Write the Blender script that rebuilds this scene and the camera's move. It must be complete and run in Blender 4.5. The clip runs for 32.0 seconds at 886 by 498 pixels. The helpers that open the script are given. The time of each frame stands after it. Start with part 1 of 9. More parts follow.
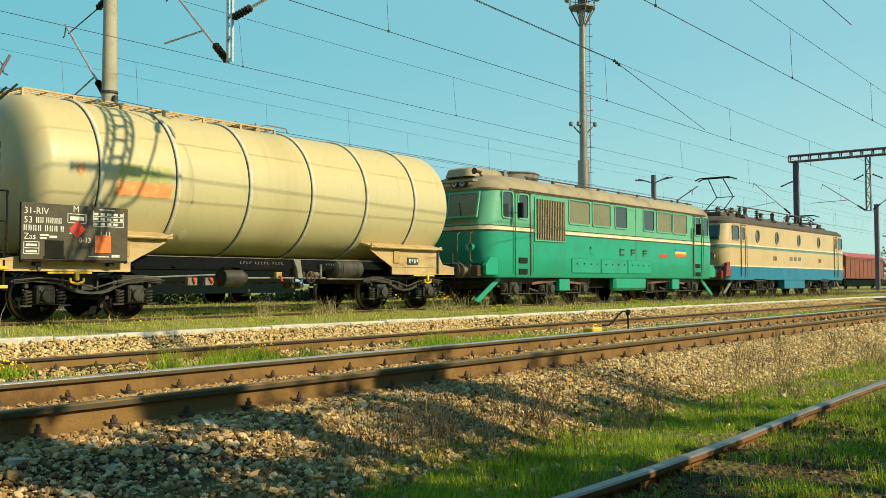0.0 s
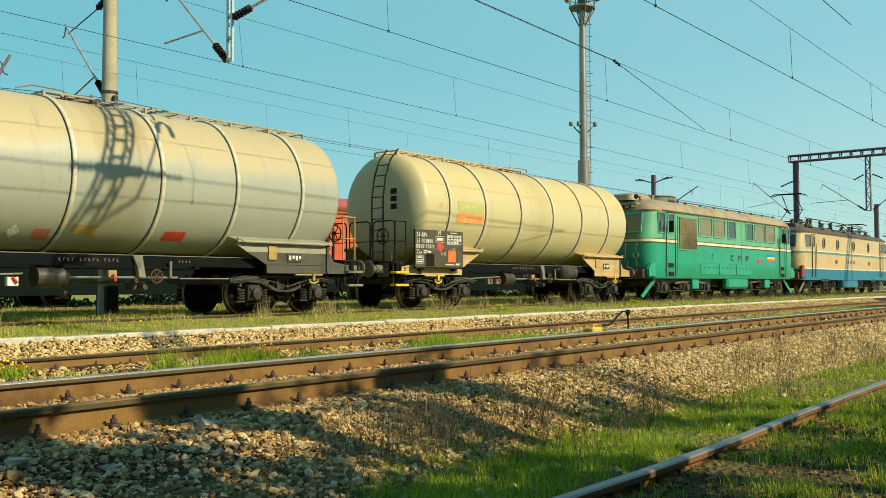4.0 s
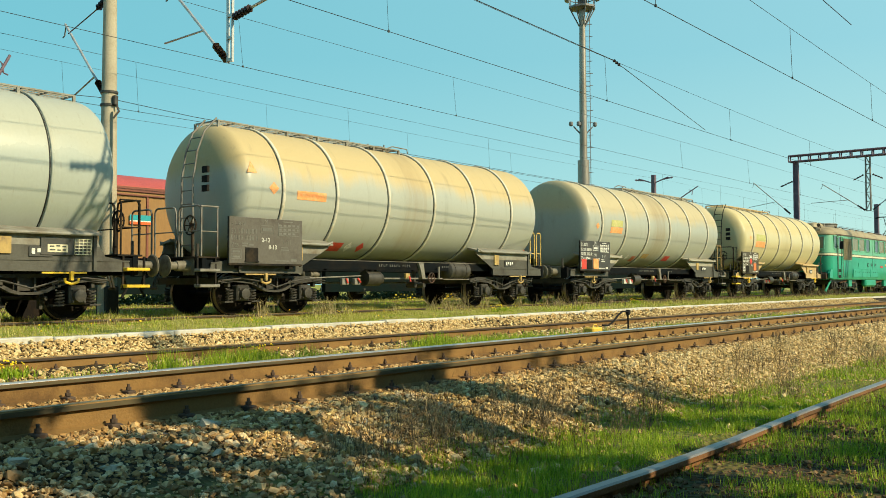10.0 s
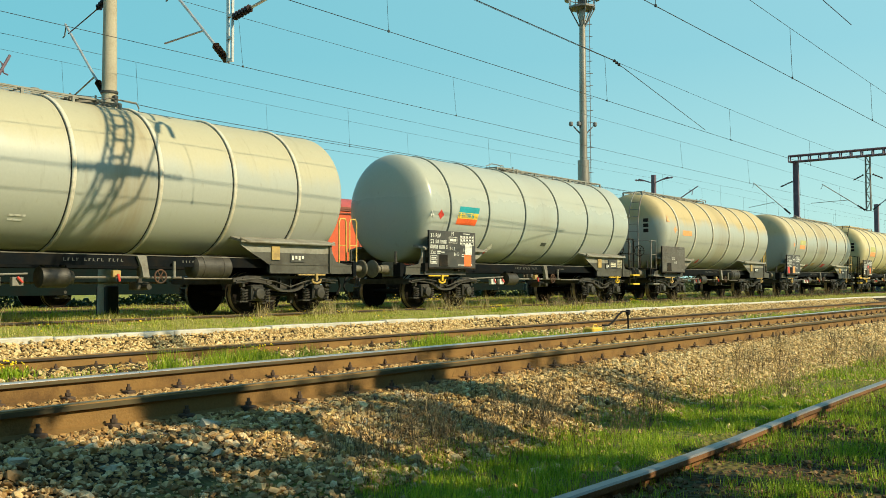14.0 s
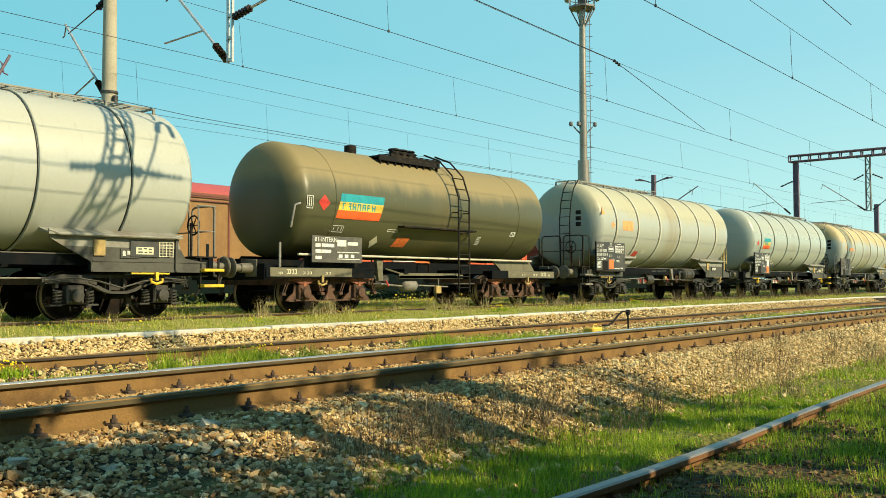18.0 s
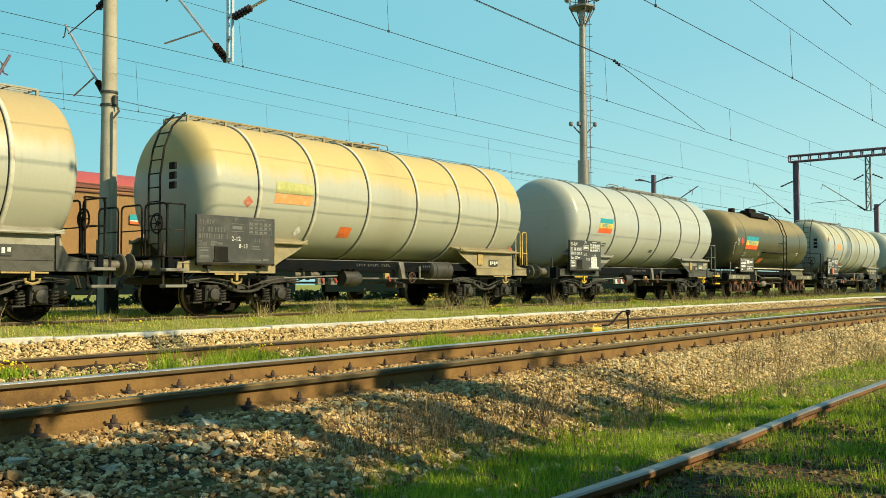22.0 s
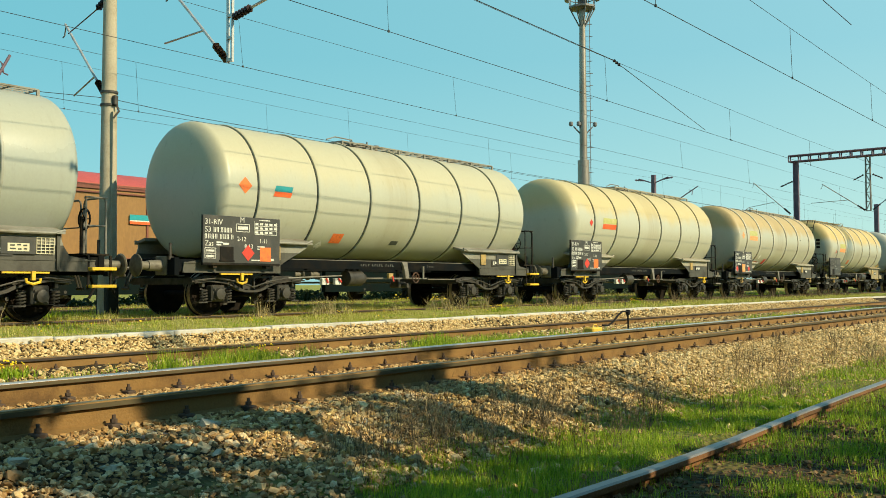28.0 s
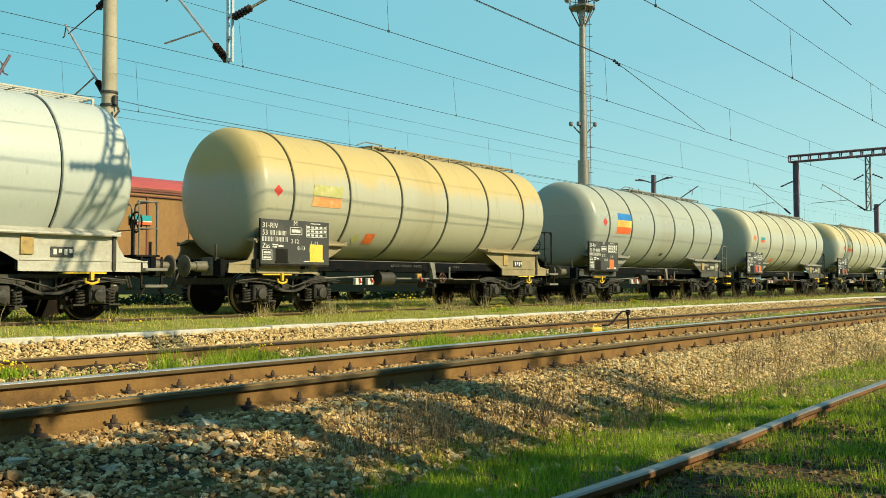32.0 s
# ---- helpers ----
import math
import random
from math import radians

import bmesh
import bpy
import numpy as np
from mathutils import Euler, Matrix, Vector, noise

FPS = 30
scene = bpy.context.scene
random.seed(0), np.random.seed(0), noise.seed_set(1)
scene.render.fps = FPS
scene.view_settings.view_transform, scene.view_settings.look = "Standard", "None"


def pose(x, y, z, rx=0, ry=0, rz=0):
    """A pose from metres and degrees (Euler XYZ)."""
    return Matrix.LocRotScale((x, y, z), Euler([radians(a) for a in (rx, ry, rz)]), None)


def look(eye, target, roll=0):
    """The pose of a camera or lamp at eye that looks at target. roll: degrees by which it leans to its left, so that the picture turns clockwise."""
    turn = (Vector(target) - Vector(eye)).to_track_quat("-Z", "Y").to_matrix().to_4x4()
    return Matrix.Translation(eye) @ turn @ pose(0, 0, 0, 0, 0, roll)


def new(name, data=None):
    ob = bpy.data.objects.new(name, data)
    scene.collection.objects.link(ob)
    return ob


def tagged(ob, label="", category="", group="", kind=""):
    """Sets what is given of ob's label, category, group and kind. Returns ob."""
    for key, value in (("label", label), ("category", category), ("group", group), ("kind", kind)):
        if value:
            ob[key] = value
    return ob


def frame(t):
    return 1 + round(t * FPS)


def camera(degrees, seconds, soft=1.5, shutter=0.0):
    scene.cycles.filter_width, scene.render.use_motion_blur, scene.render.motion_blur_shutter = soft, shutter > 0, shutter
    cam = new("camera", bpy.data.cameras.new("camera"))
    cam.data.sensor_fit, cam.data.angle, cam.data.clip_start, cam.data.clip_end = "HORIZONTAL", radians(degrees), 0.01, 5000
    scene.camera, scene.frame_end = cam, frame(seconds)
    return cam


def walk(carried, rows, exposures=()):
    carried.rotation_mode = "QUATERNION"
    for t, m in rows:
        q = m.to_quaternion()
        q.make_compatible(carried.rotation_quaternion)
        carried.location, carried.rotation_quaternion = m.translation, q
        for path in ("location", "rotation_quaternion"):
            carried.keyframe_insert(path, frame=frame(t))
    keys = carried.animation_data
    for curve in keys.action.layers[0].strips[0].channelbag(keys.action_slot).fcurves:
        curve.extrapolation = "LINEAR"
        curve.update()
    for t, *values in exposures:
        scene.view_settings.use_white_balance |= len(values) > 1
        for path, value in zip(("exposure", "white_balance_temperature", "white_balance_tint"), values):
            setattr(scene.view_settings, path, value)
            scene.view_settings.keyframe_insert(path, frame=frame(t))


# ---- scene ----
# The z axis is measured from the running surface of the front main track; x follows the tracks.
EYE = Vector((0.0, 0.0, 0.7175))
VIEW = Vector((0.77976, 0.62524, 0.03823))
cam = camera(51.65, 32.0, soft=0.45)
HOLD = look(EYE, EYE + VIEW * 20, -0.19)
walk(cam, [(0.0, HOLD), (32.0, HOLD)], exposures=[(0.0, 0.23), (3.0, 0.19), (6.0, 0.24), (9.0, 0.27), (11.0, 0.34), (12.0, 0.35), (14.0, 0.31), (16.0, 0.33), (17.2, 0.39), (18.0, 0.45), (19.0, 0.40), (20.0, 0.35), (22.0, 0.35), (25.0, 0.34), (28.0, 0.28), (32.0, 0.29)])

# ---------------------------------------------------------------- light
SUN_AZ, SUN_EL = 284.5, 33.5
TO_SUN = Vector((math.cos(radians(SUN_AZ)) * math.cos(radians(SUN_EL)),
                 math.sin(radians(SUN_AZ)) * math.cos(radians(SUN_EL)), math.sin(radians(SUN_EL))))
world = bpy.data.worlds.new("sky")
scene.world = world
world.use_nodes = True
wn, wl = world.node_tree.nodes, world.node_tree.links
sky = wn.new("ShaderNodeTexSky")
sky.sky_type = "NISHITA"
sky.sun_disc = False
sky.sun_elevation = radians(SUN_EL)
sky.sun_rotation = radians(90 - SUN_AZ)
sky.air_density, sky.dust_density, sky.ozone_density = 1.0, 0.7, 1.0
wn["Background"].inputs["Strength"].default_value = 0.115
tone = wn.new("ShaderNodeMix")
tone.data_type, tone.blend_type = "RGBA", "MULTIPLY"
tone.inputs["Factor"].default_value = 1.0
tone.inputs["B"].default_value = (0.80, 1.20, 1.0, 1)
wl.new(sky.outputs["Color"], tone.inputs["A"])
haze = wn.new("ShaderNodeMix")                       # thin even haze over the clear-sky gradient
haze.data_type = "RGBA"
haze.inputs["Factor"].default_value = 0.85
sky_way, sky_side, sky_axes = wn.new("ShaderNodeTexCoord"), wn.new("ShaderNodeVectorMath"), wn.new("ShaderNodeSeparateXYZ")
sky_side.operation = "DOT_PRODUCT"                   # brighter towards the sun's side
sky_side.inputs[1].default_value = (math.cos(radians(SUN_AZ)), math.sin(radians(SUN_AZ)), 0)
wl.new(sky_way.outputs["Generated"], sky_side.inputs[0])
wl.new(sky_way.outputs["Generated"], sky_axes.inputs[0])


def sky_blend(src, lo, hi, a, c):
    r, q = wn.new("ShaderNodeMapRange"), wn.new("ShaderNodeMix")
    r.inputs["From Min"].default_value, r.inputs["From Max"].default_value = lo, hi
    wl.new(src, r.inputs["Value"])
    q.data_type = "RGBA"
    wl.new(r.outputs[0], q.inputs["Factor"])
    for key, v in (("A", a), ("B", c)):
        if isinstance(v, tuple):
            q.inputs[key].default_value = (*v, 1)
        else:
            wl.new(v, q.inputs[key])
    return q.outputs["Result"]


aloft = sky_blend(sky_side.outputs["Value"], -0.75, 0.05, (1.30, 4.05, 4.7), (2.35, 4.9, 5.5))
low_sky = sky_blend(sky_side.outputs["Value"], -0.75, 0.05, (2.0, 4.6, 5.1), (3.9, 6.0, 5.6))
upper = sky_blend(sky_axes.outputs["Z"], 0.03, 0.24, low_sky, aloft)
wl.new(sky_blend(sky_axes.outputs["Z"], 0.31, 0.65, upper, (0.62, 2.05, 3.4)), haze.inputs["B"])
wl.new(tone.outputs["Result"], haze.inputs["A"])
wl.new(haze.outputs["Result"], wn["Background"].inputs["Color"])
sun = new("sun", bpy.data.lights.new("sun", "SUN"))
sun.data.energy, sun.data.angle, sun.data.color = 5.0, radians(0.5), (1.0, 0.86, 0.545)
sun.matrix_basis = look(TO_SUN * 60, (0, 0, 0))

# ---------------------------------------------------------------- materials
def mat(name, color, rough=0.6, metal=0.0, vary=0.12, grain=18.0, bump=0.15, second=None, blotch=1.6, cover=0.5,
        stretch=(1, 1, 1), spec=0.4, coords="Object", emit=0.0):
    """A painted, metal or stone surface: a base colour with grain, broad blotches of a second colour and fine relief."""
    m = bpy.data.materials.new(name)
    m.use_nodes = True
    nt = m.node_tree
    n, l = nt.nodes, nt.links
    b = n["Principled BSDF"]
    tc = n.new("ShaderNodeTexCoord")
    info = n.new("ShaderNodeObjectInfo")
    shift = n.new("ShaderNodeVectorMath")
    shift.operation = "MULTIPLY_ADD"
    comb = n.new("ShaderNodeCombineXYZ")
    for i in range(3):
        l.new(info.outputs["Random"], comb.inputs[i])
    shift.inputs[1].default_value = (37, 53, 71)
    l.new(comb.outputs[0], shift.inputs[0])
    l.new(tc.outputs[coords], shift.inputs[2])
    mp = n.new("ShaderNodeMapping")
    mp.inputs["Scale"].default_value = stretch
    l.new(shift.outputs[0], mp.inputs["Vector"])
    fine, big = n.new("ShaderNodeTexNoise"), n.new("ShaderNodeTexNoise")
    fine.inputs["Scale"].default_value, fine.inputs["Detail"].default_value = grain, 6
    big.inputs["Scale"].default_value, big.inputs["Detail"].default_value = blotch, 5
    big.inputs["Roughness"].default_value = 0.62
    l.new(mp.outputs[0], fine.inputs["Vector"])
    l.new(mp.outputs[0], big.inputs["Vector"])
    ramp = n.new("ShaderNodeValToRGB")
    ramp.color_ramp.elements[0].position, ramp.color_ramp.elements[1].position = 0.62 - 0.3 * cover, 0.86 - 0.3 * cover
    l.new(big.outputs["Fac"], ramp.inputs["Fac"])
    mix = n.new("ShaderNodeMix")
    mix.data_type = "RGBA"
    sc = second or tuple(c * 0.7 for c in color[:3])
    mix.inputs["A"].default_value, mix.inputs["B"].default_value = (*color[:3], 1), (*sc[:3], 1)
    l.new(ramp.outputs["Color"], mix.inputs["Factor"])
    hsv = n.new("ShaderNodeHueSaturation")
    vm = n.new("ShaderNodeMapRange")
    vm.inputs["From Min"].default_value, vm.inputs["From Max"].default_value = 0.25, 0.75
    vm.inputs["To Min"].default_value, vm.inputs["To Max"].default_value = 1 - vary, 1 + vary
    l.new(fine.outputs["Fac"], vm.inputs["Value"])
    l.new(vm.outputs[0], hsv.inputs["Value"])
    l.new(mix.outputs["Result"], hsv.inputs["Color"])
    l.new(hsv.outputs[0], b.inputs["Base Color"])
    rr = n.new("ShaderNodeMapRange")
    rr.inputs["To Min"].default_value, rr.inputs["To Max"].default_value = max(0.03, rough - 0.12), min(1, rough + 0.12)
    l.new(big.outputs["Fac"], rr.inputs["Value"])
    l.new(rr.outputs[0], b.inputs["Roughness"])
    b.inputs["Metallic"].default_value = metal
    b.inputs["Specular IOR Level"].default_value = spec
    if bump:
        bp = n.new("ShaderNodeBump")
        bp.inputs["Strength"].default_value, bp.inputs["Distance"].default_value = bump, 0.02
        l.new(fine.outputs["Fac"], bp.inputs["Height"])
        l.new(bp.outputs[0], b.inputs["Normal"])
    return m


def island_mat(name, stops, rough=0.85, grain=30, bump=0.4, value=0.25, trans=0.0):
    """Loose pieces (stones, blades, leaves) that differ one by one, from a ramp of colours."""
    m = bpy.data.materials.new(name)
    m.use_nodes = True
    n, l = m.node_tree.nodes, m.node_tree.links
    b = n["Principled BSDF"]
    geo = n.new("ShaderNodeNewGeometry")
    ramp = n.new("ShaderNodeValToRGB")
    els = ramp.color_ramp.elements
    while len(els) < len(stops):
        els.new(0.5)
    for i, c in enumerate(stops):
        els[i].position = i / (len(stops) - 1)
        els[i].color = (*c, 1)
    l.new(geo.outputs["Random Per Island"], ramp.inputs["Fac"])
    tc = n.new("ShaderNodeTexCoord")
    fine = n.new("ShaderNodeTexNoise")
    fine.inputs["Scale"].default_value, fine.inputs["Detail"].default_value = grain, 4
    l.new(tc.outputs["Object"], fine.inputs["Vector"])
    vm = n.new("ShaderNodeMapRange")
    vm.inputs["From Min"].default_value, vm.inputs["From Max"].default_value = 0.25, 0.75
    vm.inputs["To Min"].default_value, vm.inputs["To Max"].default_value = 1 - value, 1 + value
    l.new(fine.outputs["Fac"], vm.inputs["Value"])
    hsv = n.new("ShaderNodeHueSaturation")
    l.new(vm.outputs[0], hsv.inputs["Value"])
    l.new(ramp.outputs["Color"], hsv.inputs["Color"])
    l.new(hsv.outputs[0], b.inputs["Base Color"])
    b.inputs["Roughness"].default_value = rough
    b.inputs["Specular IOR Level"].default_value = 0.25
    if bump:
        bp = n.new("ShaderNodeBump")
        bp.inputs["Strength"].default_value, bp.inputs["Distance"].default_value = bump, 0.01
        l.new(fine.outputs["Fac"], bp.inputs["Height"])
        l.new(bp.outputs[0], b.inputs["Normal"])
    if trans:
        tr = n.new("ShaderNodeBsdfTranslucent")
        l.new(hsv.outputs[0], tr.inputs["Color"])
        ms = n.new("ShaderNodeMixShader")
        ms.inputs[0].default_value = trans
        l.new(b.outputs[0], ms.inputs[1])
        l.new(tr.outputs[0], ms.inputs[2])
        l.new(ms.outputs[0], n["Material Output"].inputs["Surface"])
    return m


def tank_mat(name, base, stain, amount, grime=(0.16, 0.13, 0.08), streak=0.35, rough=0.38, spill=0.35, spill_x=0.15):
    """Weathered tank paint: rust-yellow washed down from the crown, vertical streaks, dull patches."""
    base, stain = ((0.87 * q[0], 0.90 * q[1], 0.90 * q[2]) for q in (base, stain))
    m = bpy.data.materials.new(name)
    m.use_nodes = True
    n, l = m.node_tree.nodes, m.node_tree.links
    b = n["Principled BSDF"]
    tc = n.new("ShaderNodeTexCoord")
    sep = n.new("ShaderNodeSeparateXYZ")
    l.new(tc.outputs["Object"], sep.inputs[0])
    info = n.new("ShaderNodeObjectInfo")

    def noise_at(scale, stretch, detail=5):
        mp = n.new("ShaderNodeMapping")
        mp.inputs["Scale"].default_value = stretch
        l.new(tc.outputs["Object"], mp.inputs["Vector"])
        t = n.new("ShaderNodeTexNoise")
        t.noise_dimensions = "4D"
        wv = n.new("ShaderNodeMath")
        wv.operation = "MULTIPLY"
        wv.inputs[1].default_value = 90
        l.new(info.outputs["Random"], wv.inputs[0])
        l.new(wv.outputs[0], t.inputs["W"])
        t.inputs["Scale"].default_value, t.inputs["Detail"].default_value = scale, detail
        t.inputs["Roughness"].default_value = 0.6
        l.new(mp.outputs[0], t.inputs["Vector"])
        return t.outputs["Fac"]

    def ramp(src, a, c):
        r = n.new("ShaderNodeMapRange")
        r.interpolation_type = "SMOOTHSTEP"
        r.inputs["From Min"].default_value, r.inputs["From Max"].default_value = a, c
        l.new(src, r.inputs["Value"])
        return r.outputs[0]

    def math_node(op, x, y):
        q = n.new("ShaderNodeMath")
        q.operation = op
        for i, v in enumerate((x, y)):
            if isinstance(v, (int, float)):
                q.inputs[i].default_value = v
            else:
                l.new(v, q.inputs[i])
        return q.outputs[0]

    def blend(fac, a, c):
        q = n.new("ShaderNodeMix")
        q.data_type = "RGBA"
        l.new(fac, q.inputs["Factor"])
        if isinstance(a, tuple):
            q.inputs["A"].default_value = (*a, 1)
        else:
            l.new(a, q.inputs["A"])
        q.inputs["B"].default_value = (*c, 1)
        return q.outputs["Result"]

    broad = noise_at(0.7, (1, 0.6, 0.45))
    bands = noise_at(1.9, (1, 0.2, 0.12), 6)
    fine = noise_at(26, (1, 1, 0.6), 4)
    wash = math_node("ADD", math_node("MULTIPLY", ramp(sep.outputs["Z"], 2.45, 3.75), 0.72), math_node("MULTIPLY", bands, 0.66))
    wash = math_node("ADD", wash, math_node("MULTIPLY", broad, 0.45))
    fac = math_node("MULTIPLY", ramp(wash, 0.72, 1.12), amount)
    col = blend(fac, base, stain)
    drip = math_node("MULTIPLY", ramp(noise_at(5.5, (1, 0.25, 0.1), 6), 0.56, 0.74), streak)
    col = blend(drip, col, grime)
    # dirty product spilled from the hatch, run down the flank in streaks
    off = math_node("ABSOLUTE", math_node("ADD", math_node("ADD", sep.outputs["X"], -spill_x), math_node("MULTIPLY", math_node("ADD", bands, -0.5), 0.9)), 0.0)
    runs = math_node("ADD", math_node("MULTIPLY", noise_at(7.0, (1, 0.2, 0.06), 5), 1.3), -0.15)
    col = blend(math_node("MULTIPLY", math_node("MULTIPLY", ramp(off, 0.75, 0.2), runs), spill), col, (0.25, 0.175, 0.075))
    soot = math_node("MULTIPLY", ramp(noise_at(11, (1, 0.5, 0.3), 8), 0.60, 0.70), 0.22)
    col = blend(soot, col, (0.22, 0.18, 0.11))
    patch = math_node("MULTIPLY", ramp(noise_at(2.6, (1, 1, 0.8), 7), 0.58, 0.72), 0.14)
    col = blend(patch, col, tuple(min(1, c * 1.15) for c in base))
    hsv = n.new("ShaderNodeHueSaturation")
    vr = n.new("ShaderNodeMapRange")
    vr.inputs["To Min"].default_value, vr.inputs["To Max"].default_value = 0.92, 1.08
    l.new(fine, vr.inputs["Value"])
    l.new(vr.outputs[0], hsv.inputs["Value"])
    l.new(col, hsv.inputs["Color"])
    l.new(hsv.outputs[0], b.inputs["Base Color"])
    rg = n.new("ShaderNodeMapRange")
    rg.inputs["To Min"].default_value, rg.inputs["To Max"].default_value = rough - 0.06, rough + 0.25
    l.new(fac, rg.inputs["Value"])
    l.new(rg.outputs[0], b.inputs["Roughness"])
    b.inputs["Specular IOR Level"].default_value = 0.45
    bp = n.new("ShaderNodeBump")
    bp.inputs["Strength"].default_value, bp.inputs["Distance"].default_value = 0.12, 0.03
    l.new(broad, bp.inputs["Height"])
    l.new(bp.outputs[0], b.inputs["Normal"])
    return m


def glass_mat(name, color, rough=0.08):
    m = bpy.data.materials.new(name)
    m.use_nodes = True
    b = m.node_tree.nodes["Principled BSDF"]
    b.inputs["Base Color"].default_value = (*color, 1)
    b.inputs["Roughness"].default_value = rough
    b.inputs["Specular IOR Level"].default_value = 0.8
    return m


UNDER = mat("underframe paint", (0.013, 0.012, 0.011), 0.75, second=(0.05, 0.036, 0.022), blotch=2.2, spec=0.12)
BOGIE = mat("bogie grime", (0.052, 0.047, 0.039), 0.5, second=(0.016, 0.014, 0.011), blotch=4, bump=0.3)
BOGIE_RUST = mat("rusty bogie", (0.10, 0.050, 0.030), 0.8, second=(0.03, 0.024, 0.02), blotch=3.5, bump=0.3)
LEAF_RED = mat("rust-red spring steel", (0.30, 0.105, 0.055), 0.75, second=(0.12, 0.05, 0.035), blotch=3, bump=0.2)
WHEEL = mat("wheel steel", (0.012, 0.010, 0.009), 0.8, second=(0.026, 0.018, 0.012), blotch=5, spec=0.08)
TREAD = mat("wheel tread", (0.36, 0.29, 0.22), 0.42, metal=0.6, second=(0.22, 0.16, 0.11), blotch=5)
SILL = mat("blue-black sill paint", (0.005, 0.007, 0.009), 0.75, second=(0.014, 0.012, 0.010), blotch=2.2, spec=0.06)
SADDLE_DARK = mat("dark grey saddle paint", (0.075, 0.073, 0.06), 0.6, second=(0.036, 0.032, 0.025), blotch=2.5)
# concrete pole footing, with the train's shade on it put into the dark colour
FOOTING_SHADED = mat("shaded concrete footing", (0.035, 0.032, 0.026), 0.8, second=(0.06, 0.05, 0.04), blotch=4)
BOARD = mat("dark board", (0.045, 0.047, 0.045), 0.6, second=(0.085, 0.08, 0.07), blotch=3, grain=40)
WHITE = mat("white lettering", (0.70, 0.70, 0.64), 0.6, second=(0.35, 0.34, 0.30), blotch=14, bump=0)
YELLOW = mat("yellow paint", (0.75, 0.48, 0.03), 0.5, second=(0.45, 0.28, 0.05), blotch=9)
FADED_YELLOW = mat("faded yellow paint", (0.42, 0.29, 0.10), 0.6, second=(0.2, 0.14, 0.07), blotch=9)
GRAB_YELLOW = mat("dusty yellow rail paint", (0.66, 0.45, 0.11), 0.55, second=(0.40, 0.26, 0.07), blotch=9)
BUFFER = mat("dusty buffer steel", (0.15, 0.135, 0.10), 0.55, second=(0.06, 0.05, 0.038), blotch=5, bump=0.2)
WORN_YELLOW = mat("worn yellow paint", (0.70, 0.46, 0.06), 0.6, second=(0.22, 0.13, 0.04), blotch=12, cover=0.3)
ORANGE = mat("orange plate", (0.80, 0.18, 0.04), 0.5, second=(0.5, 0.13, 0.05), blotch=8, bump=0)
RED = mat("red plate", (0.62, 0.05, 0.03), 0.5, second=(0.4, 0.06, 0.05), blotch=8, bump=0)
DULL_RED = mat("dull dark red paint", (0.26, 0.05, 0.04), 0.6, second=(0.12, 0.035, 0.03), blotch=4)
FLAG_BLUE = mat("blue decal", (0.02, 0.20, 0.55), 0.45, bump=0)
FLAG_TEAL = mat("teal decal", (0.02, 0.30, 0.34), 0.45, bump=0)
FLAG_YELLOW = mat("yellow decal", (0.80, 0.55, 0.08), 0.45, bump=0)
FLAG_RED = mat("red decal", (0.80, 0.13, 0.03), 0.45, bump=0)
FADE_GREEN = mat("faded green decal", (0.42, 0.42, 0.14), 0.6, second=(0.55, 0.5, 0.25), blotch=7, bump=0)
FADE_ORANGE = mat("faded orange decal", (0.78, 0.30, 0.10), 0.6, second=(0.65, 0.45, 0.2), blotch=7, bump=0)
DARK_MARK = mat("dark marking", (0.06, 0.07, 0.06), 0.6, bump=0)
GREY_STEEL = mat("grey steel", (0.20, 0.19, 0.165), 0.6, second=(0.11, 0.085, 0.06), blotch=4)
RUST = mat("rusty steel", (0.20, 0.10, 0.05), 0.85, second=(0.10, 0.05, 0.03), blotch=5)
RAIL_SIDE = mat("rusty rail web", (0.215, 0.120, 0.035), 0.8, second=(0.10, 0.052, 0.017), blotch=2.5, grain=60, bump=0.25)
RAIL_TOP = mat("polished rail head", (0.72, 0.69, 0.62), 0.30, metal=0.9, vary=0.05, grain=80, bump=0.03)
RAIL_DULL = mat("dull rail head", (0.22, 0.18, 0.10), 0.5, metal=0.4, second=(0.15, 0.10, 0.05), blotch=6)
RAIL_RUSTED = mat("half-rusted rail head", (0.24, 0.225, 0.21), 0.42, metal=0.5, second=(0.17, 0.115, 0.075), blotch=0.9, grain=50, bump=0.05)
RAIL_RED = mat("red-rusted rail side", (0.19, 0.085, 0.03), 0.85, second=(0.07, 0.04, 0.02), blotch=2.2, grain=60, bump=0.3, stretch=(0.6, 1, 1))
RAIL_DARK = mat("oily rail head side", (0.035, 0.028, 0.022), 0.55, second=(0.07, 0.045, 0.03), blotch=3)
RAIL_OLIVE = mat("oily olive-brown rail head", (0.085, 0.066, 0.031), 0.6, second=(0.045, 0.034, 0.018), blotch=2.0, stretch=(0.2, 1, 1))
CLIP = mat("rail fastening", (0.075, 0.05, 0.035), 0.85, second=(0.13, 0.075, 0.045), blotch=9)
KERB = mat("whitewashed kerb", (0.54, 0.52, 0.45), 0.85, second=(0.36, 0.34, 0.27), blotch=4.3, grain=22, bump=0.3)
SLEEPER = mat("old sleeper", (0.16, 0.13, 0.10), 0.9, second=(0.09, 0.07, 0.05), blotch=3, stretch=(4, 1, 1), bump=0.5)
POLE = mat("concrete pole", (0.42, 0.37, 0.27), 0.85, second=(0.31, 0.27, 0.19), blotch=1.5, grain=30, bump=0.25)
STEEL_POST = mat("violet-brown painted steel", (0.13, 0.085, 0.115), 0.65, second=(0.19, 0.14, 0.16), blotch=3)
